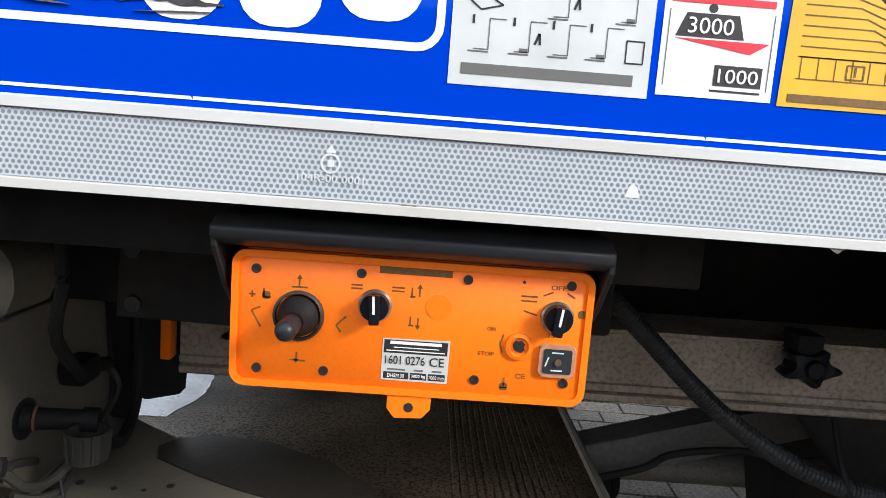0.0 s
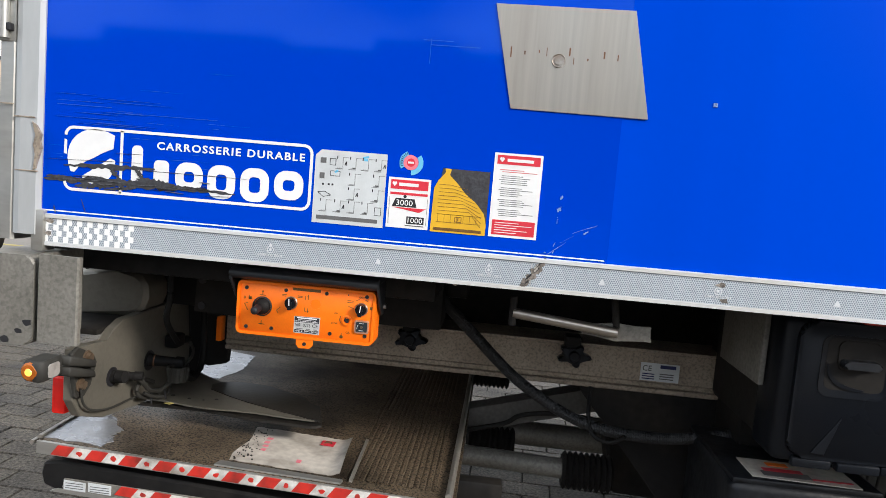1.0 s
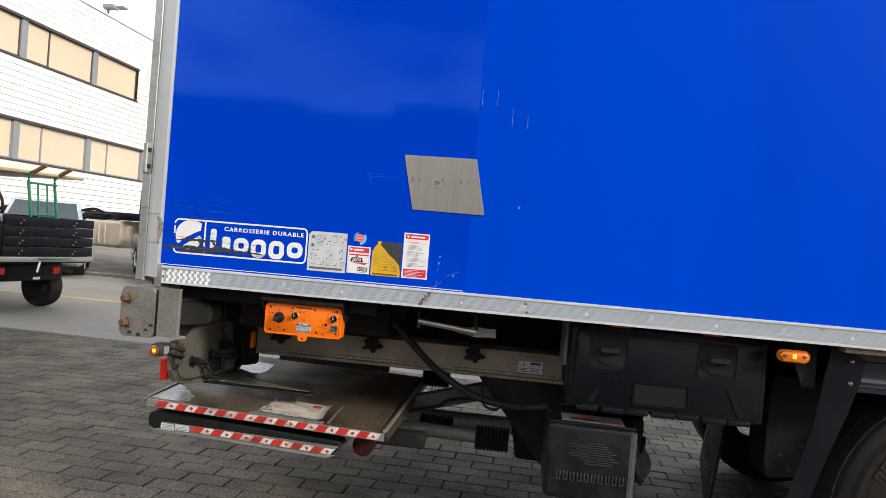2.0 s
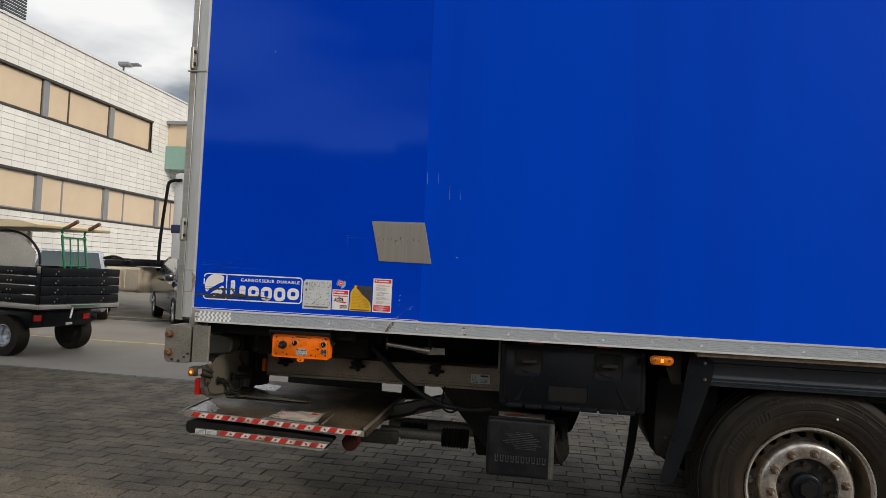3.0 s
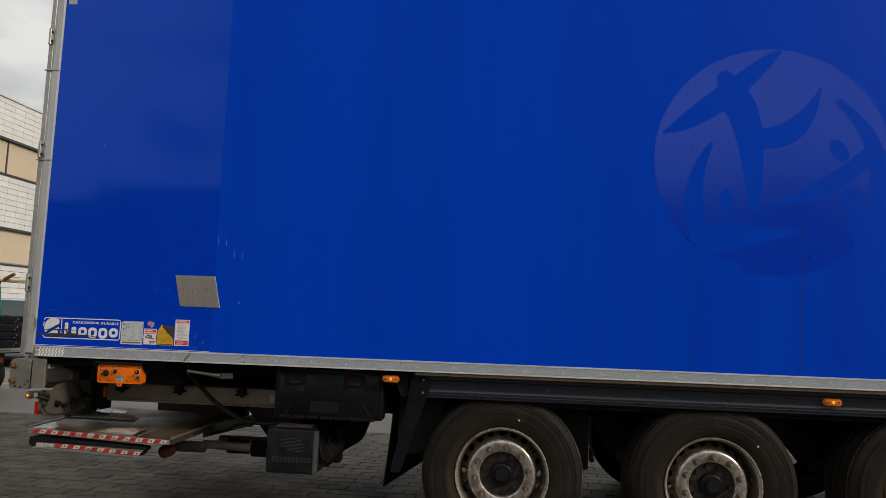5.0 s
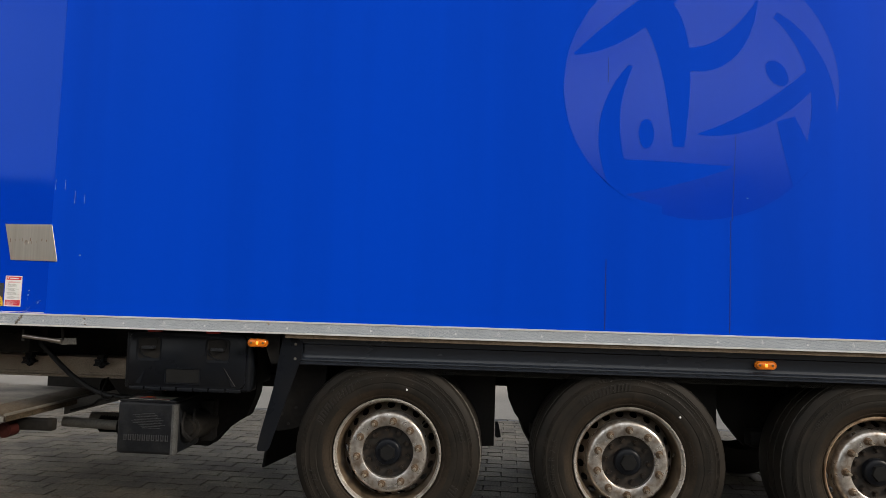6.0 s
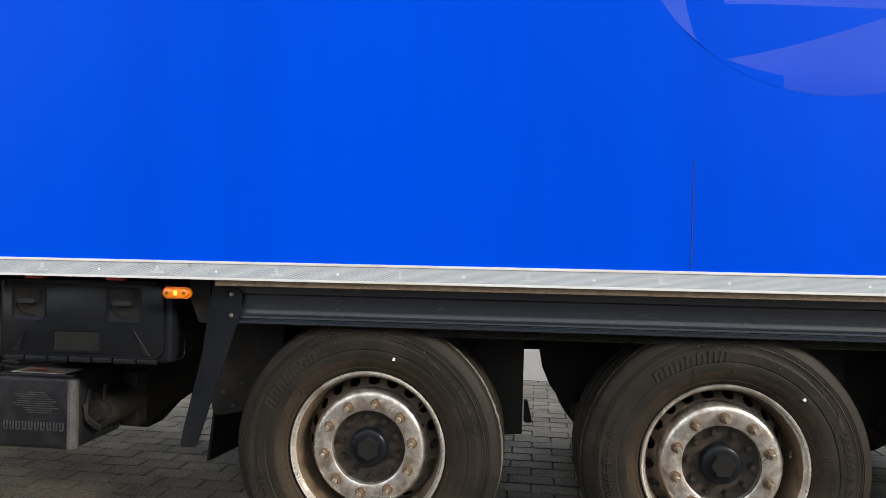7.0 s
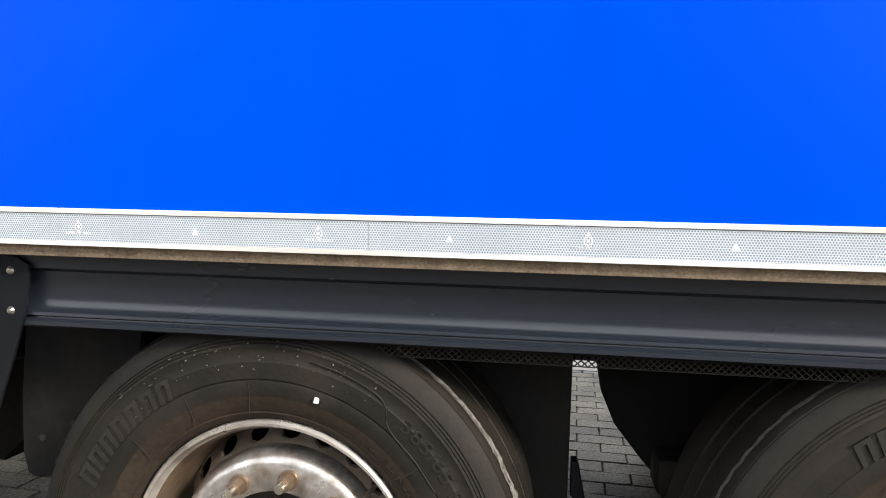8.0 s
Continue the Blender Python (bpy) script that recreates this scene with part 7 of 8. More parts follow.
for z, a, b in ((0.655, 1.755, 1.825), (0.646, 1.70, 1.84), (0.637, 1.71, 1.845), (0.628, 1.72, 1.86), (0.619, 1.705, 1.875), (0.610, 1.69, 1.86), (0.601, 1.70, 1.87), (0.592, 1.735, 1.885), (0.583, 1.745, 1.86), (0.574, 1.755, 1.86)):
    bm = B()
    box(bm, a, b, 0.6645, 0.669, z - 0.0016, z + 0.0016, 0.001)
    part("vent_rib", bm, M_PUMPEDGE, pb)
for k in range(10):
    x = 1.650 + 0.0268 * k
    for x0, x1, z0, z1 in ((x, x + 0.006, 0.502, 0.536), (x + 0.006, x + 0.0175, 0.502, 0.508), (x + 0.013, x + 0.0185, 0.508, 0.536)):
        bm = B()
        box(bm, x0, x1, 0.6635, 0.669, z0, z1, 0.0012)
        part("raised_bar", bm, M_PUMPEDGE, pb, "raised plain lettering bar")
bm = B()
prism(bm, [(1.924, 0.6672), (1.936, 0.6675), (1.946, 0.674), (1.9512, 0.684), (1.9518, 0.70), (1.949, 0.70), (1.946, 0.685), (1.934, 0.672)], 0.43, 0.71, "z")
part("scuffed_corner", bm, M_SCUFFPL, pbox, "pale scuffed corner strip", smooth=None)
bm = B()
rod(bm, (1.955, 0.80, 0.555), (1.955, 1.08, 0.555), 0.08, 0.088, 26)
rod(bm, (1.965, 0.775, 0.56), (1.965, 0.80, 0.56), 0.045, 0.05, 20)
part("pump_motor", bm, M_CHASSIS, pbox, "dark round pump motor", smooth=40)
bm = B()
box(bm, 1.95, 2.035, 1.0, 1.09, 0.44, 0.69, 0.015)
part("valve_block", bm, M_CHASSIS, pbox, "black valve block")
for a, b in (((1.965, 0.75, 0.66), (1.958, 0.74, 0.56)), ((1.955, 0.73, 0.60), (2.0, 0.77, 0.50)), ((1.96, 0.73, 0.58), (1.995, 0.78, 0.485)), ((2.0, 0.80, 0.67), (2.01, 0.84, 0.50))):
    bm = B()
    tube(bm, [a, ((a[0] + b[0]) / 2 - 0.008, a[1], (a[2] + b[2]) / 2), b], 0.008, 8)
    part("hose", bm, M_RUBBER, pbox, "dusty black hose")
bm = B()
prism(bm, [(1.40, 0.85), (2.16, 0.85), (2.14, 0.66), (2.085, 0.515), (1.93, 0.43), (1.84, 0.31), (1.50, 0.32)], 1.45, 1.60, bevel=0.01)
part("lift_gear", bm, M_CHASSIS, lift, "black lift gear block", smooth=None)
box_part("pump_hanger", pbox, M_CHASSIS, 1.70, 1.76, 0.9, 1.2, 0.7, 1.12, 0.004)

# ---- ground ----
bm = B()
box(bm, -400, 400, -300, 500, -0.4, -0.06)
structure("ground", bm, M_GROUND, "yard asphalt reaching to the horizon", "ground")
KY = 4.97
bm = B()
box(bm, -60, 60, KY + 0.11, 70, -0.058, -0.004)
road = structure("road", bm, M_ASPHALT, "pale worn asphalt yard", "road")
bm = B()
for k in range(60):
    box(bm, -30 + k, -30 + k + 0.985, KY + 0.03, KY + 0.10, -0.055, -0.006, 0.006, 1)
drain = structure("drain_channel", bm, M_SCREEN, "narrow dark drain channel along the paving", "drain")
bm = B()
box(bm, -45, 10, 8.1, 8.2, -0.004, 0.0)
structure("yellow_line", bm, M_YLINE, "faded yellow line on the asphalt", "line")
bm = B()
box(bm, -45, 12, 12.55, 12.65, 0.0, 0.0065)
structure("yellow_line", bm, M_YLINE, "faded yellow line on the asphalt", "line")

bm = B()
box(bm, -45, 3, 11.95, 17.2, -0.0045, 0.0025)
structure("parking_bay", bm, M_BAY, "dark damp asphalt of the parking bays", "road")

# ---- building beyond the yard ----
XB = -15.0
hall = thing("office_building", "two-storey white tiled building with beige window bands", "building", (XB - 6, 20, 0))
Y0, Y1, ZT = 2.0, 60.0, 8.92
bands = ((2.88, 4.15), (6.15, 7.42))
bm = B()
box(bm, XB - 12, XB - 0.25, Y0, Y1, 0, ZT - 0.05)
part("core", bm, M_JOINT, hall, smooth=None)
bm = B()
def wall_strip(z0, z1, y0, y1):
    """Rows of cladding tiles with open joints."""
    rows = max(1, round((z1 - z0) / 0.21))
    h = (z1 - z0) / rows
    for r in range(rows):
        n = int((y1 - y0) / 0.53)
        w = (y1 - y0) / n
        for c in range(n):
            ya, yb = y0 + w * c + 0.006, y0 + w * (c + 1) - 0.006
            za, zb = z0 + h * r + 0.006, z0 + h * (r + 1) - 0.010
            verts.extend(((XB, ya, za), (XB, yb, za), (XB, yb, zb), (XB, ya, zb), (XB - 0.03, ya, za), (XB - 0.03, yb, za), (XB - 0.03, yb, zb), (XB - 0.03, ya, zb)))
            b0 = len(verts) - 8
            faces.extend(((b0, b0 + 1, b0 + 2, b0 + 3), (b0, b0 + 4, b0 + 5, b0 + 1), (b0 + 3, b0 + 2, b0 + 6, b0 + 7), (b0, b0 + 3, b0 + 7, b0 + 4), (b0 + 1, b0 + 5, b0 + 6, b0 + 2)))
bm.free()
verts, faces = [], []
wall_strip(1.0, 2.82, Y0, 40.0)
wall_strip(4.21, 6.09, Y0, 40.0)
wall_strip(7.48, ZT, Y0, 40.0)
wall_strip(6.09, 7.48, 24.92, 40.0)
me = bpy.data.meshes.new("cladding")
me.from_pydata(verts, [], faces)
me.materials.append(M_TILE)
cl = new("cladding", me)
cl.parent = hall
cl.matrix_parent_inverse = hall.matrix_basis.inverted()
tagged(cl, "white glazed cladding tiles", kind="stuff")
def pane(z0, z1, y0, y1):
    bm = B()
    box(bm, XB - 0.14, XB - 0.10, y0 + 0.03, y1 - 0.03, z0 + 0.05, z1 - 0.05)
    w = part("window", bm, M_TAN, hall, "beige blinds behind glass", smooth=None)
    bm = B()
    for a, b, c, d in ((y0, y1, z0, z0 + 0.05), (y0, y1, z1 - 0.05, z1), (y0, y0 + 0.03, z0, z1), (y1 - 0.03, y1, z0, z1)):
        box(bm, XB - 0.12, XB - 0.07, a, b, c, d)
    part("window_frame", bm, M_DARKFR if z0 > 5 else M_GREYFR, w, smooth=None)
def pillar(z0, z1, y):
    bm = B()
    box(bm, XB - 0.13, XB - 0.02, y - 0.14, y + 0.14, z0, z1)
    part("window_pillar", bm, M_GREYFR, hall, smooth=None)
# (start of each bay, narrow pane first or not)
for (z0, z1), first_y, bays in ((bands[1], 3.57, 6), (bands[0], 3.52, 10)):
    for k in range(bays):
        ya = first_y + 3.70 * k
        yb = ya + 3.70
        cut = ya + 0.14 + 1.08
        last = z0 > 5 and k == bays - 1
        pillar(z0, z1, ya)
        if last or k == 0:
            pane(z0, z1, ya + 0.14, min(yb - 0.14, 24.85))
        else:
            pane(z0, z1, ya + 0.14, cut)
            pane(z0, z1, cut, yb - 0.14)
for z0, z1, y0, y1 in ((bands[1][1] - 0.02, bands[1][1] + 0.06, Y0, 24.92), (bands[0][1] - 0.02, bands[0][1] + 0.06, Y0, 40.0), (bands[1][0] - 0.06, bands[1][0], Y0, 24.92), (bands[0][0] - 0.06, bands[0][0], Y0, 40.0)):
    bm = B()
    box(bm, XB - 0.1, XB + 0.03, y0, y1, z0, z1)
    part("band_trim", bm, M_DARKFR, hall, smooth=None)
bm = B()
box(bm, XB - 0.4, XB + 0.05, Y0, 40.0, ZT, ZT + 0.07)
part("coping", bm, M_WHITEPAINT, hall, "white metal coping", smooth=None)
box_part("plinth", hall, M_GREYFR, XB - 0.3, XB + 0.02, Y0, 40.0, 0.0, 0.98, 0.0)
# roof screen and roof camera
scr = B()
for k in range(12):
    box(scr, XB - 1.2, XB - 1.15, 8.0, 18.55, ZT + 0.1 + 0.11 * k, ZT + 0.17 + 0.11 * k)
for k in range(11):
    box(scr, XB - 1.26, XB - 1.2, 8.0 + 0.95 * k, 8.06 + 0.95 * k, ZT, ZT + 1.4)
part("roof_screen", scr, M_SCREEN, hall, "dark slatted roof screen", smooth=None)
bm = B()
rod(bm, (XB - 0.1, 22.7, ZT), (XB - 0.1, 22.7, ZT + 0.35), 0.04, seg=10)
box(bm, XB - 0.25, XB + 0.25, 22.6, 22.8, ZT + 0.3, ZT + 0.38)
box(bm, XB - 0.1, XB + 0.35, 22.3, 22.55, ZT + 0.25, ZT + 0.4, 0.03)
box(bm, XB + 0.05, XB + 0.45, 22.8, 23.1, ZT + 0.42, ZT + 0.5, 0.02)
part("roof_lamp", bm, M_GREYFR, hall, "small grey roof floodlights", smooth=None)
# projecting bay at the far end with a glass guard
bm = B()
box(bm, XB, XB + 1.4, 26.2, 30.0, 5.9, 7.6)
part("bay", bm, M_TAN, hall, "beige projecting bay", smooth=None)
bm = B()
box(bm, XB - 0.05, XB + 1.7, 26.0, 30.2, 7.6, 7.75)
part("bay_roof", bm, M_GREYFR, hall, smooth=None)
bm = B()
box(bm, XB, XB + 1.6, 26.05, 30.1, 5.55, 6.6)
part("glass_guard", bm, M_GREENGL, hall, "green glass guard", smooth=None)

# ---- utility cart ----
def utility_cart():
    """Built about its own middle: x to its rear, y across."""
    c = thing("utility_cart", "dark utility cart with boarded flatbed and cream roof", "utility cart", (0, 0, 0))
    def bp(name, m, *v, bevel=0.006, label=""):
        bm = B()
        box(bm, *v, bevel)
        return part(name, bm, m, c, label)
    bp("bed_floor", M_BLACK, -0.9, 0.95, -0.72, 0.72, 0.70, 0.76)
    for s in (-1, 1):
        bp("bed_rail", M_ALU, -0.9, 0.96, s * 0.73 - 0.02, s * 0.73 + 0.02, 0.72, 0.79, label="bare aluminium bed rail")
    bp("bed_rail", M_ALU, 0.94, 0.97, -0.73, 0.73, 0.72, 0.785, label="bare aluminium bed rail")
    for k in range(4):
        z = 0.80 + 0.134 * k
        bp("bed_board", M_BLACK, 0.945, 0.968, -0.71, 0.71, z, z + 0.12)
        for s in (-1, 1):
            bp("bed_board", M_BLACK, -0.88, 0.92, s * 0.735 - 0.012, s * 0.735 + 0.012, z, z + 0.12)
        for y in (-0.48, -0.44, 0.36, 0.40):
            bm = B()
            rod(bm, (0.966, y, z + 0.03 + (0.04 if y in (-0.44, 0.40) else 0)), (0.976, y, z + 0.03 + (0.04 if y in (-0.44, 0.40) else 0)), 0.012, seg=8)
            part("bolt", bm, M_STEEL, c)
        for x in (0.35, 0.42, -0.45):
            bm = B()
            rod(bm, (x, -0.745, z + 0.05), (x, -0.757, z + 0.05), 0.012, seg=8)
            part("bolt", bm, M_STEEL, c)
    bp("bed_post", M_BLACK, 0.90, 0.945, -0.74, -0.70, 0.78, 1.33)
    bp("bed_latch", M_STEEL, 0.93, 0.97, -0.765, -0.735, 1.24, 1.34, label="bright latch")
    bp("rear_body", M_BLACK, -0.1, 0.62, -0.55, 0.55, 0.42, 0.69, bevel=0.04, label="black plastic rear body")
    bp("front_body", M_BLACK, -2.2, -0.95, -0.6, 0.6, 0.35, 0.85, bevel=0.06)
    bp("seat", M_BLACK, -1.35, -0.95, -0.55, 0.55, 0.75, 0.95, bevel=0.04)
    for y in (-0.45, 0.42):
        bp("tail_lamp", M_REDLENS, 0.61, 0.635, y - 0.06, y + 0.06, 0.52, 0.61, label="red tail lamp")
    bp("number_panel", M_GREYSTK, 0.61, 0.625, 0.05, 0.17, 0.44, 0.48)
    bm = B()
    rod(bm, (0.97, -0.15, 0.74), (0.98, -0.2, 0.58), 0.014, seg=8)
    part("bed_lever", bm, M_WHITE, c, "white bed lever")
    for x in (0.22, -1.75):
        for s in (-1, 1):
            bm = B()
            cx = [(0.0, 0.13), (0.16, 0.13), (0.2, 0.10), (0.29, 0.10), (0.30, 0.06), (0.30, -0.06), (0.29, -0.10), (0.14, -0.10)]
            rings = lathe(bm, [(r, s * 0.56 - d * s) for r, d in cx], (x, 0.3), 32)
            w = part("wheel", bm, M_TYRE, c, "small black tyre")
            bm = B()
            lathe(bm, [(0.0, s * 0.56 + s * 0.05), (0.05, s * 0.56 + s * 0.06), (0.06, s * 0.56 + s * 0.03), (0.12, s * 0.56 + s * 0.02), (0.15, s * 0.56 + s * 0.105), (0.165, s * 0.56 + s * 0.105)], (x, 0.3), 24)
            part("rim", bm, M_SILVER, w, "silver rim")
    bm = B()
    tube(bm, [(-0.95, -0.62, 0.85), (-0.95, -0.6, 1.90)], 0.025, 8, straight=True)
    part("roof_post", bm, M_BLACK, c)
    for y in (0.6,):
        bm = B()
        tube(bm, [(-0.95, y, 0.85), (-0.95, y, 1.90)], 0.025, 8, straight=True)
        part("roof_post", bm, M_BLACK, c)
    for y in (-0.6, 0.6):
        bm = B()
        tube(bm, [(-2.0, y, 0.85), (-1.75, y, 1.90)], 0.025, 8, straight=True)
        part("roof_post", bm, M_BLACK, c)
    bm = B()
    prism(bm, [(-2.15, 1.88), (0.4, 1.90), (0.74, 1.90), (0.76, 1.95), (0.4, 2.0), (-1.9, 2.05), (-2.15, 1.97)], -0.68, 0.68, bevel=0.01)
    part("roof", bm, M_CREAM, c, "cream plastic roof")
    bm = B()
    prism(bm, [(-0.62, 0.86), (0.62, 0.86), (0.62, 1.88), (-0.62, 1.88)], -0.90, -0.895, "x")
    part("rear_sheet", bm, M_PLASTW, c, "cloudy clear weather sheet", smooth=None)
    bm = B()
    prism(bm, [(-1.75, 0.86), (0.7, 1.3), (0.7, 1.55), (0.42, 1.75), (0.0, 1.82), (-0.5, 1.86), (-1.7, 1.86)], -0.615, -0.61)
    part("side_sheet", bm, M_PLASTW, c, "cloudy clear weather sheet", smooth=None)
    bm = B()
    tube(bm, [(0.78, -0.6, 1.3), (0.74, -0.6, 1.55), (0.45, -0.6, 1.78), (0.0, -0.6, 1.84), (-0.45, -0.6, 1.74), (-0.75, -0.6, 1.5), (-0.8, -0.6, 1.3)], 0.018, 8)
    part("hoop", bm, M_RUBBER, c, "black cover hoop")
    # sack truck standing in the bed
    return c
cart = utility_cart()
CART = pose(-5.58, 6.48, 0, 0, 0, -12) @ Matrix.Scale(0.955, 4)
cart.matrix_basis = CART
truck = thing("hand_truck", "green hand truck with red grips in the cart bed", "hand truck", (0, 0, 0))
for s in (-1, 1):
    bm = B()
    tube(bm, [(0.05, s * 0.2, 0.0), (0.0, s * 0.2, 0.5), (-0.06, s * 0.2, 0.92), (0.02, s * 0.2, 1.0)], 0.016, 8)
    part("side_tube", bm, M_GREEN, truck)
    bm = B()
    rod(bm, (0.0, s * 0.2, 0.985), (0.16, s * 0.2, 1.07), 0.024, seg=10)
    part("grip", bm, M_RUSTB, truck, "brown-red grip")
for y in (-0.07, 0.07):
    bm = B()
    tube(bm, [(0.03, y, 0.1), (-0.05, y, 0.86)], 0.010, 8, straight=True)
    part("bar", bm, M_GREEN, truck)
for z in (0.15, 0.5, 0.86):
    bm = B()
    rod(bm, (0.04 - 0.09 * z, -0.2, z), (0.04 - 0.09 * z, 0.2, z), 0.012, seg=8)
    part("crossbar", bm, M_GREEN, truck)
bm = B()
box(bm, 0.03, 0.22, -0.2, 0.2, -0.005, 0.005)
part("toe_plate", bm, M_GREEN, truck)
truck.matrix_basis = CART @ pose(0.78, 0.02, 0.765, 0, 0, 8) @ Matrix.Scale(1.18, 4)

# ---- parked cars ----
def car(name, label, paint, dims):
    """A parked car about its own middle: x forward, y across."""
    L, W, H = dims
    c = thing(name, label, "car", (0, 0, 0))
    hl, hw = L / 2, W / 2
    bm = B()
    prof = [(-hl, 0.35), (-hl + 0.02, 0.75), (-hl + 0.15, 0.92), (-hl + 0.6, 0.96), (hl - 1.3, 0.98), (hl - 0.35, 0.80), (hl - 0.05, 0.62), (hl, 0.45), (hl - 0.05, 0.22), (-hl + 0.05, 0.24)]
    prism(bm, prof, -hw, hw, bevel=0.07)
    part("body", bm, paint, c, smooth=40)
    bm = B()
    cab = [(-hl + 0.15, 0.94), (-hl + 0.55, H - 0.08), (-hl + 1.0, H), (hl - 2.0, H), (hl - 1.25, 0.96)]
    lo = [bm.verts.new((x, -hw + 0.08 + (0.16 if z > 1.1 else 0), z)) for x, z in cab]
    hi = [bm.verts.new((x, hw - 0.08 - (0.16 if z > 1.1 else 0), z)) for x, z in cab]
    bm.faces.new(lo); bm.faces.new(hi[::-1])
    for i in range(5):
        j = (i + 1) % 5
        bm.faces.new((lo[i], hi[i], hi[j], lo[j]))
    bmesh.ops.recalc_face_normals(bm, faces=bm.faces)
    bmesh.ops.bevel(bm, geom=list(bm.edges), offset=0.04, segments=2, affect="EDGES")
    part("cabin", bm, paint, c, smooth=40)
    bm = B()
    vs = [bm.verts.new(p) for p in ((hl - 1.30, -hw + 0.17, 1.0), (hl - 1.30, hw - 0.17, 1.0), (hl - 1.98, hw - 0.3, H - 0.08), (hl - 1.98, -hw + 0.3, H - 0.08))]
    vt = [bm.verts.new(v.co + Vector((0.05, 0, 0.03))) for v in vs]
    bm.faces.new(vt)
    for i in range(4):
        bm.faces.new((vs[i], vs[(i + 1) % 4], vt[(i + 1) % 4], vt[i]))
    part("windscreen", bm, M_CARGLASS, c, smooth=None)
    for s in (-1, 1):
        bm = B()
        ys = s * (hw - 0.07)
        vs = [bm.verts.new((x, s * (hw - 0.075 - (0.15 if z > 1.2 else 0.02)), z)) for x, z in ((-hl + 0.6, 1.0), (hl - 1.5, 1.0), (hl - 2.05, H - 0.1), (-hl + 0.8, H - 0.12))]
        vt = [bm.verts.new(v.co + Vector((0, s * 0.012, 0))) for v in vs]
        bm.faces.new(vt)
        for i in range(4):
            bm.faces.new((vs[i], vs[(i + 1) % 4], vt[(i + 1) % 4], vt[i]))
        part("side_window", bm, M_CARGLASS, c, smooth=None)
        bm = B()
        prism(bm, [(hl - 0.45, 0.72), (hl - 0.10, 0.66), (hl - 0.02, 0.56), (hl - 0.16, 0.54), (hl - 0.42, 0.62)], s * (hw - 0.42), s * (hw + 0.004), bevel=0.01)
        part("headlamp", bm, M_CLEAR, c, "clear headlamp")
        bm = B()
        box(bm, hl - 1.55, hl - 1.35, s * (hw + 0.02) - 0.09, s * (hw + 0.02) + 0.09, 0.98, 1.12, 0.04)
        part("mirror", bm, paint, c)
        bm = B()
        box(bm, hl - 0.04, hl + 0.012, s * 0.6 - 0.1, s * 0.6 + 0.1, 0.33, 0.40, 0.02)
        part("fog_lamp", bm, M_CLEAR, c)
        for x in (hl - 0.85, -hl + 0.85):
            bm = B()
            lathe(bm, [(0.0, s * (hw - 0.02)), (0.21, s * (hw - 0.02)), (0.22, s * (hw + 0.005)), (0.31, s * (hw + 0.005)), (0.325, s * (hw - 0.03)), (0.325, s * (hw - 0.2))], (x, 0.325), 28)
            w = part("wheel", bm, M_TYRE, c)
            bm = B()
            for k in range(7):
                t = 2 * math.pi * k / 7
                rod(bm, (x + 0.05 * math.cos(t), s * (hw - 0.005), 0.325 + 0.05 * math.sin(t)), (x + 0.205 * math.cos(t), s * (hw - 0.005), 0.325 + 0.205 * math.sin(t)), 0.022, seg=6)
            part("rim", bm, M_SILVER, w)
    bm = B()
    box(bm, hl - 0.03, hl + 0.01, -0.45, 0.45, 0.48, 0.60, 0.01)
    part("grille", bm, M_INK, c)
    bm = B()
    box(bm, hl - 0.02, hl + 0.014, -0.27, 0.27, 0.36, 0.46, 0.005)
    part("plate", bm, M_WHITE, c)
    bm = B()
    box(bm, hl - 0.08, hl + 0.02, -hw + 0.1, hw - 0.1, 0.20, 0.27, 0.02)
    part("bumper_lip", bm, M_BLACK, c)
    return c
car1 = car("hatchback_car", "silver hatchback parked behind the cart", M_SILVER, (4.2, 1.8, 1.58))
car1.matrix_basis = pose(-9.35, 12.4, 0, 0, 0, -58)
car2 = car("estate_car", "dark estate car parked beyond the trailer", M_DARKCAR, (4.6, 1.85, 1.52))
car2.matrix_basis = pose(-6.05, 12.75, 0, 0, 0, -52)

# ---- parked lorry: white cab, bare chassis with beige tanks ----
tr = thing("lorry", "white lorry with bare chassis and beige tanks", "lorry", (0, 0, 0))
for y in (-0.45, 0.45):
    bm = B()
    box(bm, -4.5, 3.4, y - 0.05, y + 0.05, 0.95, 1.2, 0.01)
    part("frame_rail", bm, M_CHASSIS, tr)
for k, x in enumerate((-2.9, -1.5, -0.1)):
    bm = B()
    prism(bm, [(-1.22 + a, b) for a, b in rounded(0, 0.68, 0.52, 1.2, 0.09)], x, x + 1.3, "x", bevel=0.03)
    tk = part("tank", bm, M_TANK, tr, "beige metal tank", smooth=40)
    for q in range(3):
        bm = B()
        box(bm, x + 0.35 + 0.2 * q, x + 0.43 + 0.2 * q, -1.235, -1.215, 0.62, 1.1, 0.008)
        part("tank_rib", bm, M_TANK, tk)
    bm = B()
    box(bm, x - 0.06, x - 0.01, -1.23, -0.5, 0.5, 1.22, 0.01)
    part("tank_strap", bm, M_RUSTB, tk)
for k in range(6):
    bm = B()
    box(bm, -4.2 + 1.0 * k, -3.5 + 1.0 * k, -1.15, 1.1, 1.22 + 0.03 * (k % 2), 1.33 + 0.05 * (k % 3), 0.03)
    part("deck_piece", bm, M_BLACK, tr, "black chassis cover")
for k in range(3):
    bm = B()
    tube(bm, [(-3.4 + 1.3 * k, -0.8, 1.35), (-3.0 + 1.3 * k, -0.6, 1.47), (-2.4 + 1.3 * k, -0.7, 1.36)], 0.035, 8)
    part("chassis_hose", bm, M_RUBBER, tr)
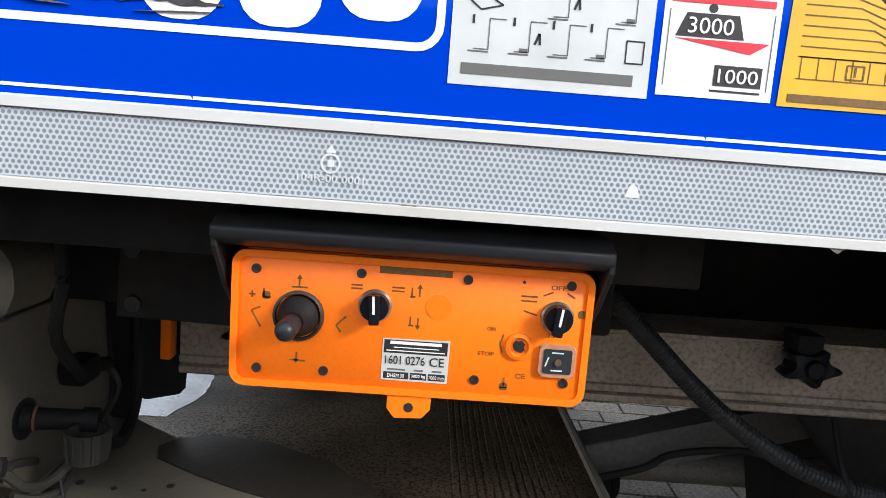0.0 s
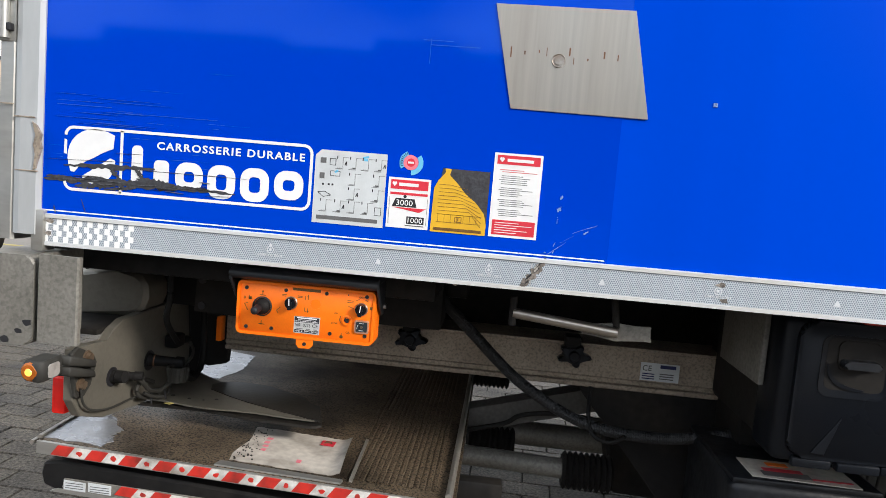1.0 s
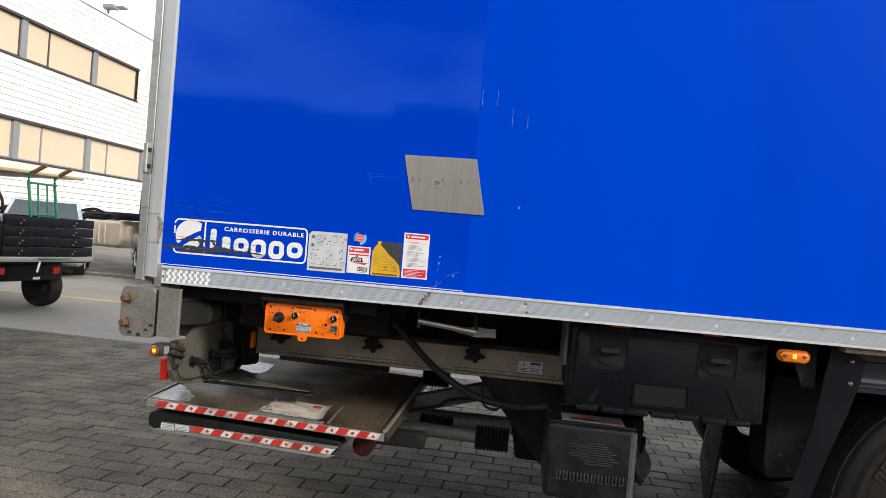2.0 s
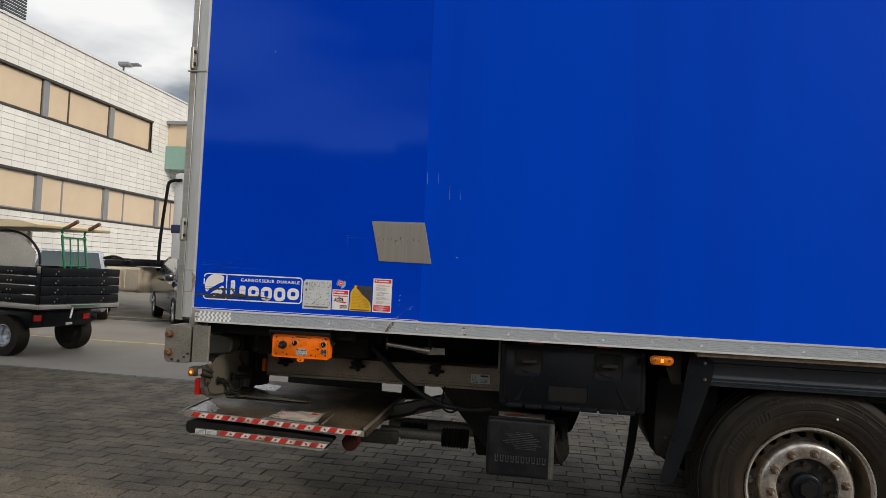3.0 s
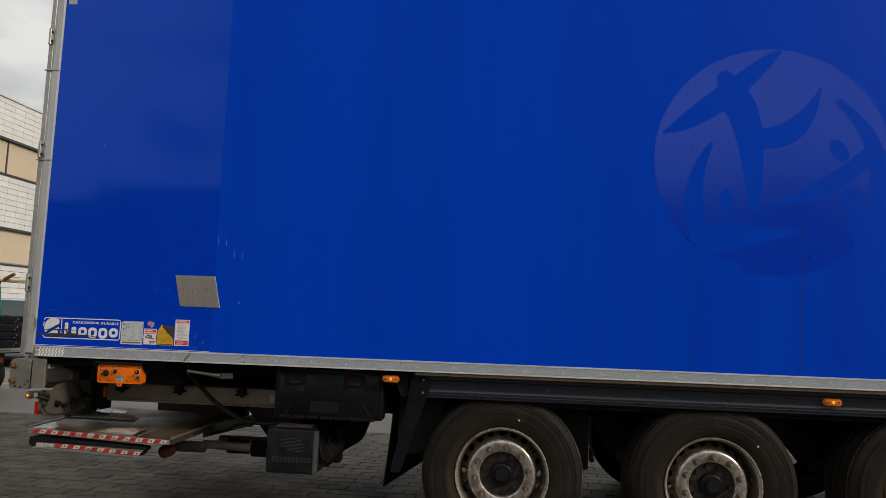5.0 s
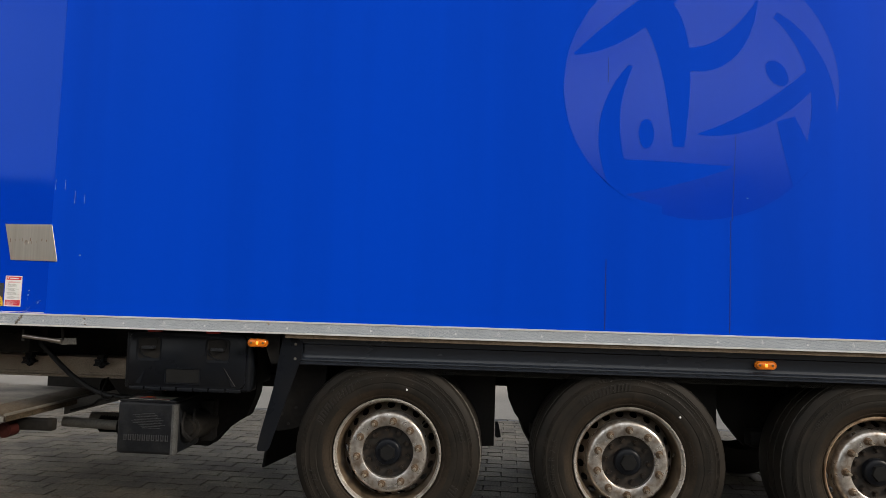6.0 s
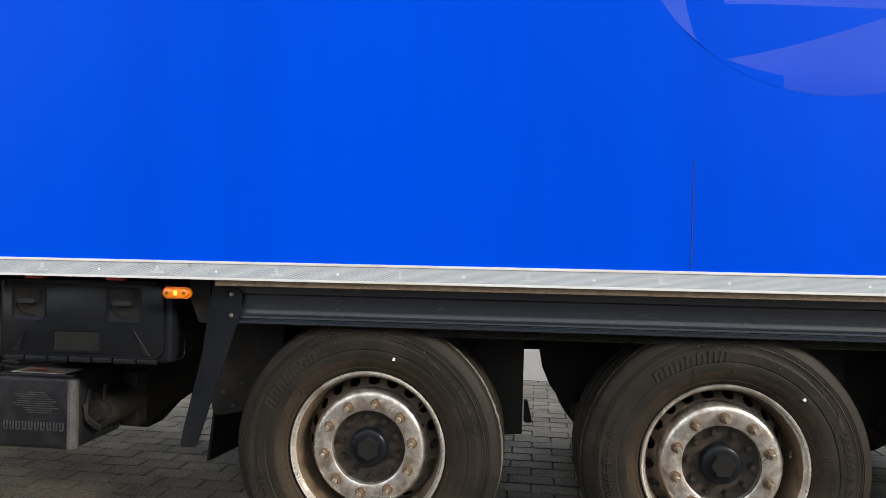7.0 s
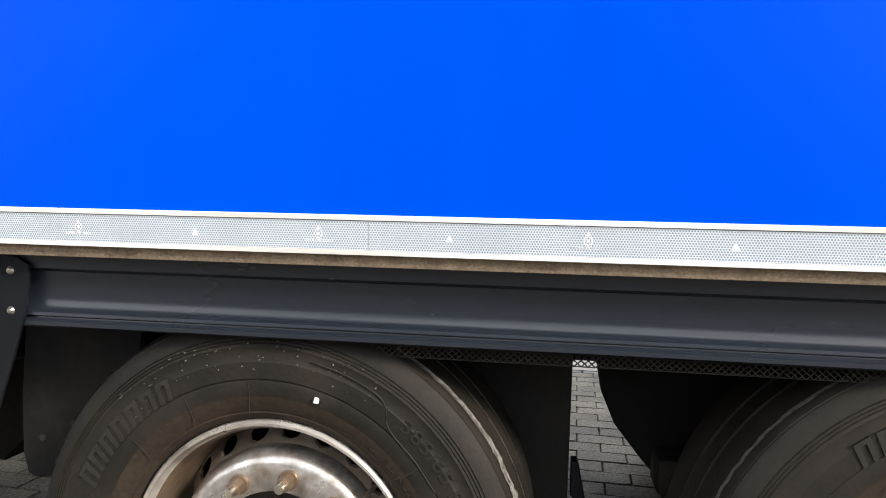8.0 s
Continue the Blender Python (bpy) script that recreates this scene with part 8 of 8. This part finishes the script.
for x in (-3.9, 3.0):
    for y in (-1.0, 0.95):
        bm = B()
        rod(bm, (x, y - 0.14, 0.5), (x, y + 0.14, 0.5), 0.5, seg=28)
        part("wheel", bm, M_TYRE, tr)
bm = B()
box(bm, 2.2, 4.2, -1.2, 1.2, 0.9, 3.75, 0.08)
part("cab_body", bm, M_WHITEPAINT, tr, "white cab body")
bm = B()
box(bm, 2.19, 4.21, -1.21, 1.21, 2.15, 2.38, 0.02)
part("cab_stripe", bm, M_NAVY, tr, "navy stripe")
bm = B()
box(bm, 2.185, 4.22, -1.215, 1.215, 1.3, 1.33, 0.004)
part("cab_groove", bm, M_GREYFR, tr)
bm = B()
tube(bm, [(1.93, -1.3, 1.3), (1.97, -1.32, 2.0), (2.10, -1.32, 3.2), (2.17, -1.30, 3.5), (2.5, -1.25, 3.55)], 0.042, 10)
part("guard_arm", bm, M_BLACK, tr, "black guard arm")
tr.matrix_basis = pose(-9.55, 15.7, 0, 0, 0, -14)

# ---- plain halls out of view: south follows the mirrored skyline, east and north added to close the yard ----
bm = B()
for x0, x1, h in ((-70, -31, 10.4), (-31, -17, 11.6), (-17, -9.5, 11.0), (-9.5, -3.0, 11.9), (-3.0, 9.0, 11.3), (9.0, 34.0, 12.3), (34.0, 90.0, 11.4)):
    box(bm, x0, x1, -62 - 0.01 * h, -50 - 0.1 * (h - 10), -0.06, h)
structure("wall_south", bm, M_BRICKW, "plain long hall across the yard", "hall")
bm = B()
box(bm, 60, 72, -50, 120, -0.06, 8.0)
structure("wall_east", bm, M_BRICKW, "plain hall added out of view at the yard's end", "hall")
bm = B()
box(bm, -60, 60, 70, 82, -0.06, 6.0)
structure("wall_north", bm, M_TILE, "pale hall added out of view at the yard's far side", "hall")

# ---- paving stones, last ----
PL, PW = 0.247, 0.137
bm = B()
box(bm, -13, 15, -7.0, KY + 0.02, -0.058, -0.012)
pavement = structure("pavement", bm, M_SAND, "worn grey concrete paving stones in running bond", "paving")
def stone_mesh(k):
    rnd = random.Random(40 + k)
    l, w, e = PL / 2 - 0.003, PW / 2 - 0.003, 0.0035
    z = 0.0
    t = [[rnd.uniform(-0.0015, 0.0015) for _ in range(4)] for _ in range(2)]
    top = [(-l + e, -w + e), (l - e, -w + e), (l - e, w - e), (-l + e, w - e)]
    mid = [(-l, -w), (l, -w), (l, w), (-l, w)]
    vs = [(x, y, z + t[0][i]) for i, (x, y) in enumerate(top)] + [(x + t[1][i] * 0.8, y + t[0][i] * 0.8, z - 0.005) for i, (x, y) in enumerate(mid)] + [(x, y, z - 0.03) for x, y in mid]
    fs = [(0, 1, 2, 3)]
    for a in (0, 4):
        for i in range(4):
            j = (i + 1) % 4
            fs.append((a + i, a + 4 + i, a + 4 + j, a + j))
    return vs, fs
shapes = [stone_mesh(k) for k in range(6)]
stone_data = []
for vs, fs in shapes:
    me = bpy.data.meshes.new("paving_stone")
    me.from_pydata(vs, [], fs)
    me.materials.append(M_PAVER)
    stone_data.append(me)
rest_v, rest_f, near = [], [], 0
rnd = random.Random(7)
rows = int((KY + 7.0) / PW)
for r in range(rows):
    y = KY - PW * (r + 0.5)
    for c in range(int(28 / PL)):
        x = -13 + PL * (c + 0.5) + (PL / 2 if r % 2 else 0) + 0.03
        k, flip = rnd.randrange(6), rnd.random() < 0.5
        dz, tilt = rnd.uniform(-0.0025, 0.0015), rnd.uniform(-0.004, 0.004)
        if -1.9 < x < 1.35 and 1.05 < y < 4.2 and near < 300:
            near += 1
            st = new("paving_stone", stone_data[k])
            st.matrix_basis = pose(x, y, dz, tilt * 40, tilt * 30, 180 if flip else 0)
            st.parent = pavement
        else:
            b0 = len(rest_v)
            s = -1 if flip else 1
            rest_v.extend((x + s * a, y + s * b, dz + h + tilt * a) for a, b, h in shapes[k][0])
            rest_f.extend(tuple(b0 + i for i in f) for f in shapes[k][1])
me = bpy.data.meshes.new("paving_field")
me.from_pydata(rest_v, [], rest_f)
me.materials.append(M_PAVER)
field = new("paving_field", me)
field.parent = pavement
tagged(field, "worn grey paving stones", kind="stuff")
# paving, drain and road lie a little askew to the trailer
askew = Matrix.Translation((-3, KY + 0.05, 0)) @ Matrix.Rotation(radians(-2.3), 4, "Z") @ Matrix.Translation((3, -KY - 0.05, 0))
for ob in (pavement, road, drain):
    ob.matrix_basis = askew @ ob.matrix_basis
